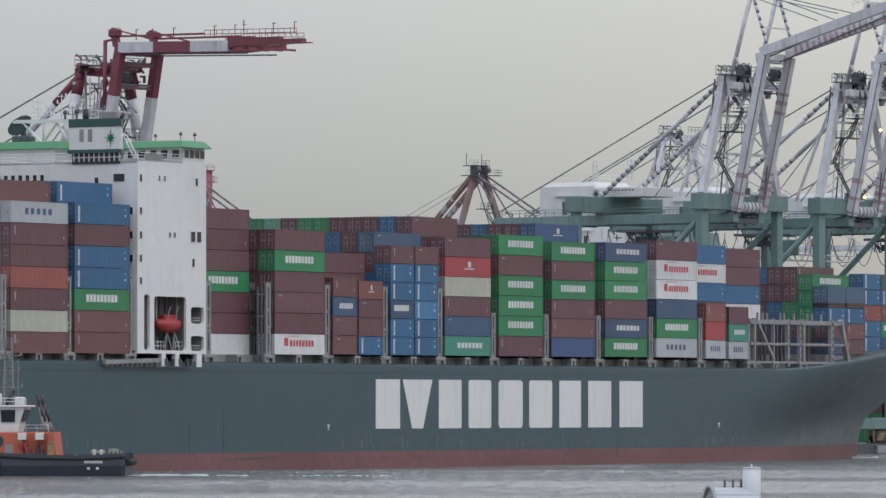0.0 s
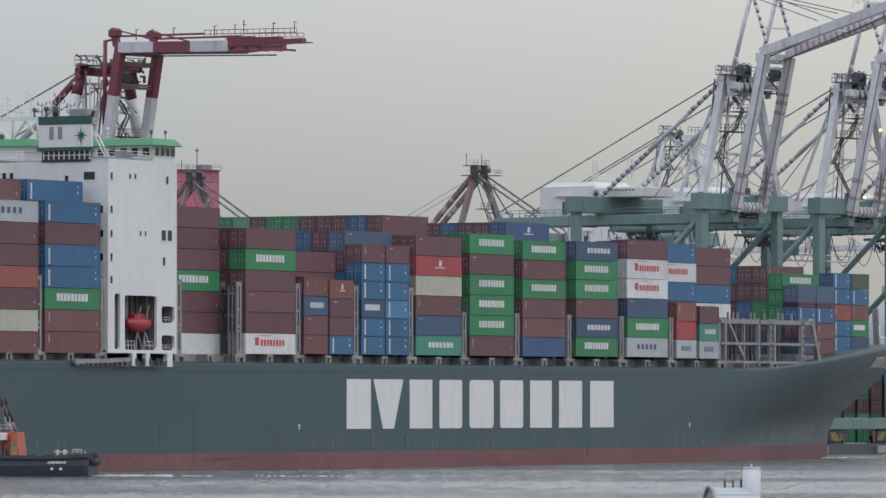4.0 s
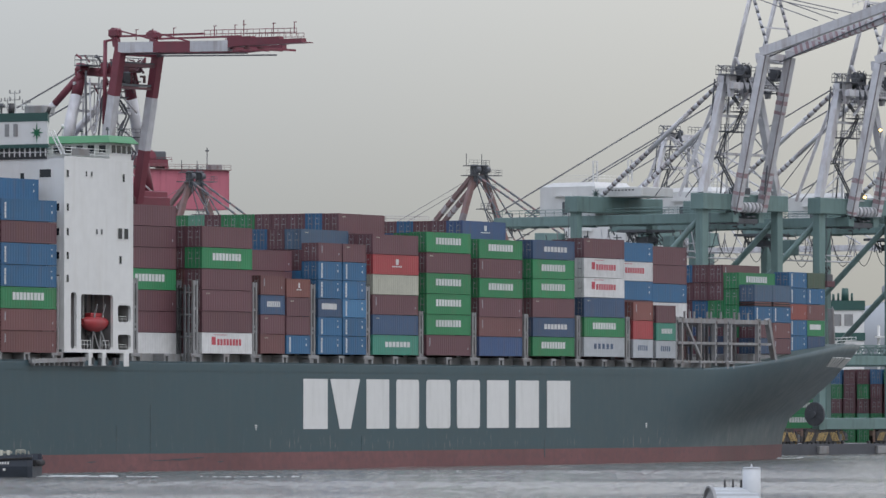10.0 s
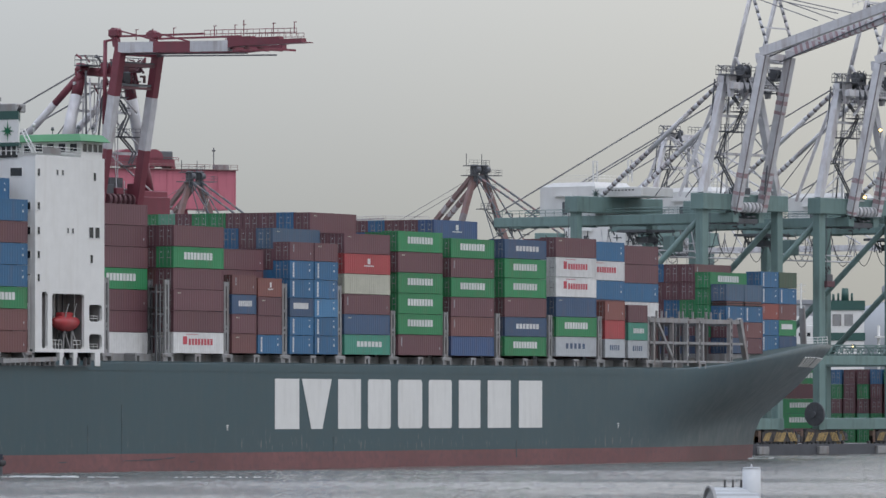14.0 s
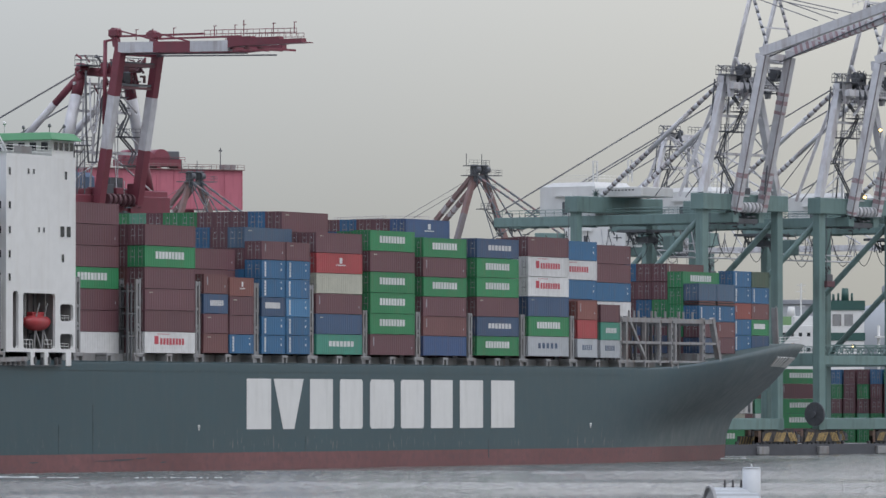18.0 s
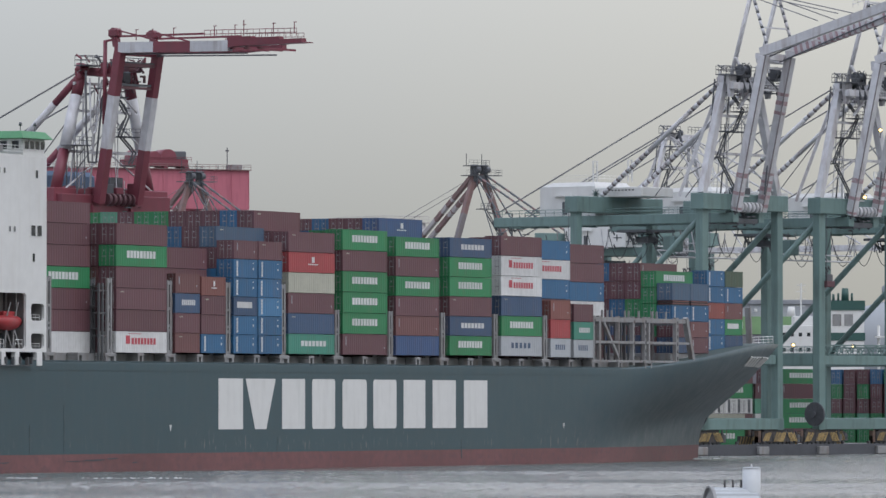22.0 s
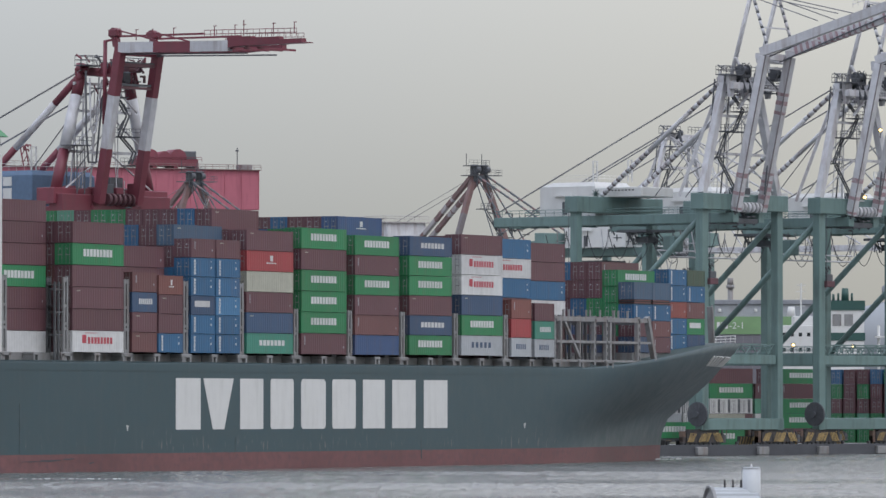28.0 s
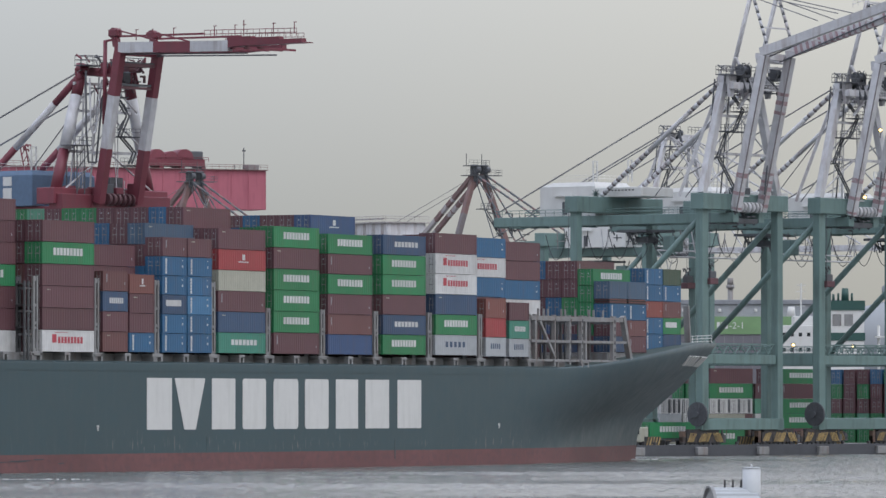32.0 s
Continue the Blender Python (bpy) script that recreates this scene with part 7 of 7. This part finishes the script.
def build_far_ship():
    """A ship moored behind the yard: its white house and dark green funnel."""
    f = empty("moored_ship", pose(70, 1330, 0), label="white and dark green ship moored behind the yard", category="ship")
    bm = B()
    loft(bm, [[(x, 0 + e, z), (x, 16 - e, z)][:2] + [(x, 16 - e, 9), (x, 0 + e, 9)] for x, e, z in ((-70, 6, 0.2), (-50, 0, 0.2), (20, 0, 0.2), (40, 0, 0.2), (46, 3, 0.2))], smooth=False)
    part("hull", bm, HULL, f)
    bm = B()
    box(bm, -1.5, 1, 9, 6.5, 15, 24.5, 0, 0.1)
    box(bm, 2.0, 3, 24.5, 6.0, 13, 26.4, 0, 0.1)
    house = part("deckhouse", bm, WHITE, f)
    w = window_mesh(0.7, 0.8)
    for k in range(4):
        for z in (19.5, 22.6):
            shared("window", w, house, pose(-0.2 + 1.7 * k, 1, z))
    bm = B()
    tube(bm, (1.6, 6, 26.4), (1.6, 6, 28.4), 0.9, 0.7, n=14)
    tube(bm, (3.6, 6, 26.4), (3.6, 6, 33.2), 0.16, n=6)
    for z in (28.5, 30, 31.5, 32.8):
        beam(bm, (2.6, 6, z), (4.6, 6, z), 0.12)
    part("mast", bm, WHITE, f)
    bm = B()
    box(bm, 8.8, 3, 9, 16.4, 13, 21.4, 0, 0.1)
    box(bm, 8.6, 2.8, 21.4, 16.6, 13.2, 23.0, 1)
    box(bm, 8.8, 3, 23.0, 16.4, 13, 27.6, 0)
    box(bm, 8.6, 2.8, 27.6, 16.6, 13.2, 29.6, 1)
    funnel = part("funnel", bm, [WHITE, DARK_GREEN], f, "white funnel with dark green bands")
    bm = B()
    for x, h, r in ((10.4, 31.0, 0.3), (11.4, 31.2, 0.25), (12.8, 32.2, 0.8), (14.2, 31.2, 0.25)):
        bm = B()
        tube(bm, (x, 8, 29.5), (x, 8, h), r, r * 0.85, n=10)
        part("exhaust_pipe", bm, DARK_GREEN, funnel)
    for x in (10.8, 13.2):
        bm = B()
        box(bm, x - 0.9, 2.93, 24.4, x + 0.9, 3.0, 26.8)
        part("louvre", bm, STEEL, funnel)
    bm = B()
    for x in (19.5, 21.5):
        tube(bm, (x, 5, 9), (x, 5, 24.5), 0.3, n=8)
    box(bm, 18.8, 4, 22.0, 22.2, 6, 22.3)
    part("crane_post", bm, WHITE, f)


build_far_ship()


def build_distance():
    bm = B()
    tube(bm, (0, 0, 0), (0, 0, 39.6), 0.9, 0.75, n=16)
    tube(bm, (0, 0, 39.6), (0, 0, 40.6), 1.15, 1.15, n=16)
    tube(bm, (0, 0, 40.6), (0, 0, 42.5), 0.9, 0.8, n=16)
    t = link("chimney_tower", bm, STEEL)
    t.matrix_basis = pose(79.6, 1800, 1)
    tagged(t, "slim grey tower in the haze", "tower")
    jib = empty("harbour_crane", pose(-108.5, 1700, 1.45), label="small red lattice harbour crane far off in the haze", category="crane")
    bm = B()
    box(bm, -1.2, -1.2, 0, 1.2, 1.2, 64.0, 0, 0.1)
    part("tower", bm, PINK, jib)
    bm = B()
    for d in (-0.7, 0.7):
        beam(bm, (d + 0.4, 0, 64.0), (d - 1.6, 0, 75.0), 0.35)
    for k in range(5):
        beam(bm, (-0.3 - 0.4 * k, 0, 64 + 2.0 * k), (1.1 - 0.4 * (k + 1), 0, 66 + 2.0 * k), 0.22)
    clutter(bm, (-2.6, -1, 73.0), (0.6, 1, 75.4), 12, 1.6, 0.35, dice)
    part("jib", bm, CRANE_RED, jib)
    bm = B()
    tube(bm, (-1.4, 0, 75.0), (3.2, 0, 64.2), 0.12, n=5)
    part("stay", bm, CABLE, jib)
    bm = B()
    rings = [[(r * math.cos(a), r * math.sin(a), z) for a in (math.pi * k / 16 for k in range(32))] for r, z in
             [(25.0, 0.0), (25.0, 30.0)] + [(25.0 * math.cos(e), 30.0 + 17.0 * math.sin(e)) for e in (0.25, 0.5, 0.8, 1.1, 1.4)] + [(2.0, 47.5), (2.0, 49.0), (4.6, 50.0), (4.6, 52.5), (2.4, 54.0)]]
    loft(bm, rings)
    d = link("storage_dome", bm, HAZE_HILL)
    d.matrix_basis = pose(168, 2420, 0.0)
    tagged(d, "pale domed storage tank in the haze", "tank")
    bm = B()
    rnd = random.Random(12)
    for k in range(46):
        x = -420 + 22 * k + rnd.uniform(-4, 4)
        w, h = rnd.uniform(9, 18), rnd.uniform(18, 34)
        box(bm, x, 0, 0, x + w, 30, h)
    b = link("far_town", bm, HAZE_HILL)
    b.matrix_basis = pose(0, 2500, 0.5)
    tagged(b, "pale grey buildings in the haze across the harbour", "buildings", "", "stuff")
    bm = B()
    rows = []
    for i in range(60):
        x = -900 + 32 * i
        h = 40 + 36 * noise.noise((x * 0.004, 3.0, 0)) + 14 * noise.noise((x * 0.02, 7.0, 0))
        rows.append([(x, 0, 0), (x, 60, h * 0.7), (x, 160, h), (x, 420, 0)])
    loft(bm, rows, closed=False)
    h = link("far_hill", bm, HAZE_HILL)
    h.matrix_basis = pose(0, 3600, -1)
    tagged(h, "low hazy hills on the far shore", "hill", "", "structure")


build_distance()


def floodlight(m):
    f = empty("floodlight", m, label="small yellow floodlight, lit, on a crane", category="lamp", group="floodlights")
    bm = B()
    bmesh.ops.create_uvsphere(bm, u_segments=12, v_segments=8, radius=0.26)
    part("bulb", bm, LAMP, f)
    bm = B()
    box(bm, -0.35, 0.1, -0.35, 0.35, 0.4, 0.35, 0, 0.08)
    tube(bm, (0, 0.3, -1.3), (0, 0.3, -0.4), 0.08, n=6)
    part("housing", bm, MACHINE, f)
    return f


for s, y, z in ((51.3, 8.2, 17.9), (71.6, 10.6, 17.9), (63.2, 2.2, 42.4), (66.8, 1.6, 53.6)):
    floodlight(QUAY @ pose(s, y, z, 0, 0, -51))


# ======== close by: the roof in front of the camera ========
PIPE = material("pipe_grey_white_paint", (0.50, 0.52, 0.54), 0.5, 0.0, 0.05, 8.0, 1.0, (0.3, 0.3, 0.28), 0.3, True)


def build_near_roof():
    bm = B()
    box(bm, 2.6, 98.2, 0, 7.4, 102.5, 6.05, 0, 0.03)
    roof = tagged(link("kiosk_roof", bm, CONCRETE), "plain concrete roof of a low shore building", "building")
    v = empty("roof_ventilator", pose(4.45, 100, 6.05, 0, 0, 13), label="pale grey rounded sheet-metal ventilator on a roof", category="ventilator")
    bm = B()
    n, R = 46, 0.36
    rings = []
    for x in (-0.34, 0.0, 0.354):
        rings.append([(x, -r * math.cos(t), 0.125 + r * math.sin(t)) for t, r in ((math.pi * i / n, R * (1.0 if i % 4 < 2 else 0.955)) for i in range(n + 1))])
    loft(bm, rings, closed=False, smooth=False)
    box(bm, -0.34, -0.36, 0, 0.35, 0.36, 0.125)
    part("hood", bm, BOX["grey"], v, "ribbed pale sheet hood")
    bm = B()
    pts = [(-0.36, -0.37 * math.cos(t), 0.125 + 0.37 * math.sin(t)) for t in (math.pi * i / n for i in range(n + 1))]
    for a, b in zip(pts, pts[1:]):
        beam(bm, a, b, 0.05, 0.03)
    loft(bm, [[(-0.35, -0.34, 0.1), (-0.35, 0.34, 0.1), (-0.35, 0.3, 0.3), (-0.35, 0, 0.46), (-0.35, -0.3, 0.3)], [(-0.34, -0.34, 0.1), (-0.34, 0.34, 0.1), (-0.34, 0.3, 0.3), (-0.34, 0, 0.46), (-0.34, -0.3, 0.3)]], smooth=False)
    part("end_rim", bm, STEEL, v)
    for x in (-0.12, 0.01, 0.14):
        bm = B()
        tube(bm, (x, 0, 0.46), (x, 0, 0.60), 0.016, n=8)
        part("rod", bm, BLACK, v)
    p = empty("vent_pipe", pose(4.746, 100, 6.05), label="white painted round vent pipe with a domed cap", category="pipe")
    bm = B()
    tube(bm, (0, 0, 0), (0, 0, 0.78), 0.139, n=28)
    part("tube", bm, PIPE, p)
    bm = B()
    tube(bm, (0, 0, 0.78), (0, 0, 0.795), 0.145, 0.12, n=28)
    tube(bm, (0, 0, 0.795), (0, 0, 0.84), 0.02, 0.008, n=10)
    part("cap", bm, PIPE, p)


build_near_roof()


# ======== keys of all that moves ========
def motions():
    for ob, local in RIDING:
        walk(ob, [(t, m @ local) for t, m in SHIP_POSE])
    for ob in (tug, wake):
        walk(ob, [(t, pose(x, y, 0, 0, 0, TUG_TURN)) for t, x, y in TUG_ROWS])
    walk(water, [(0, pose(0, 0, 0)), (16, pose(-7, -11, 0)), (32, pose(-14, -22, 0))])
    walk(gantry, [(t, pose(x, 1700, 0, 0, 0, 27)) for t, x in GANTRY_ROWS])


motions()
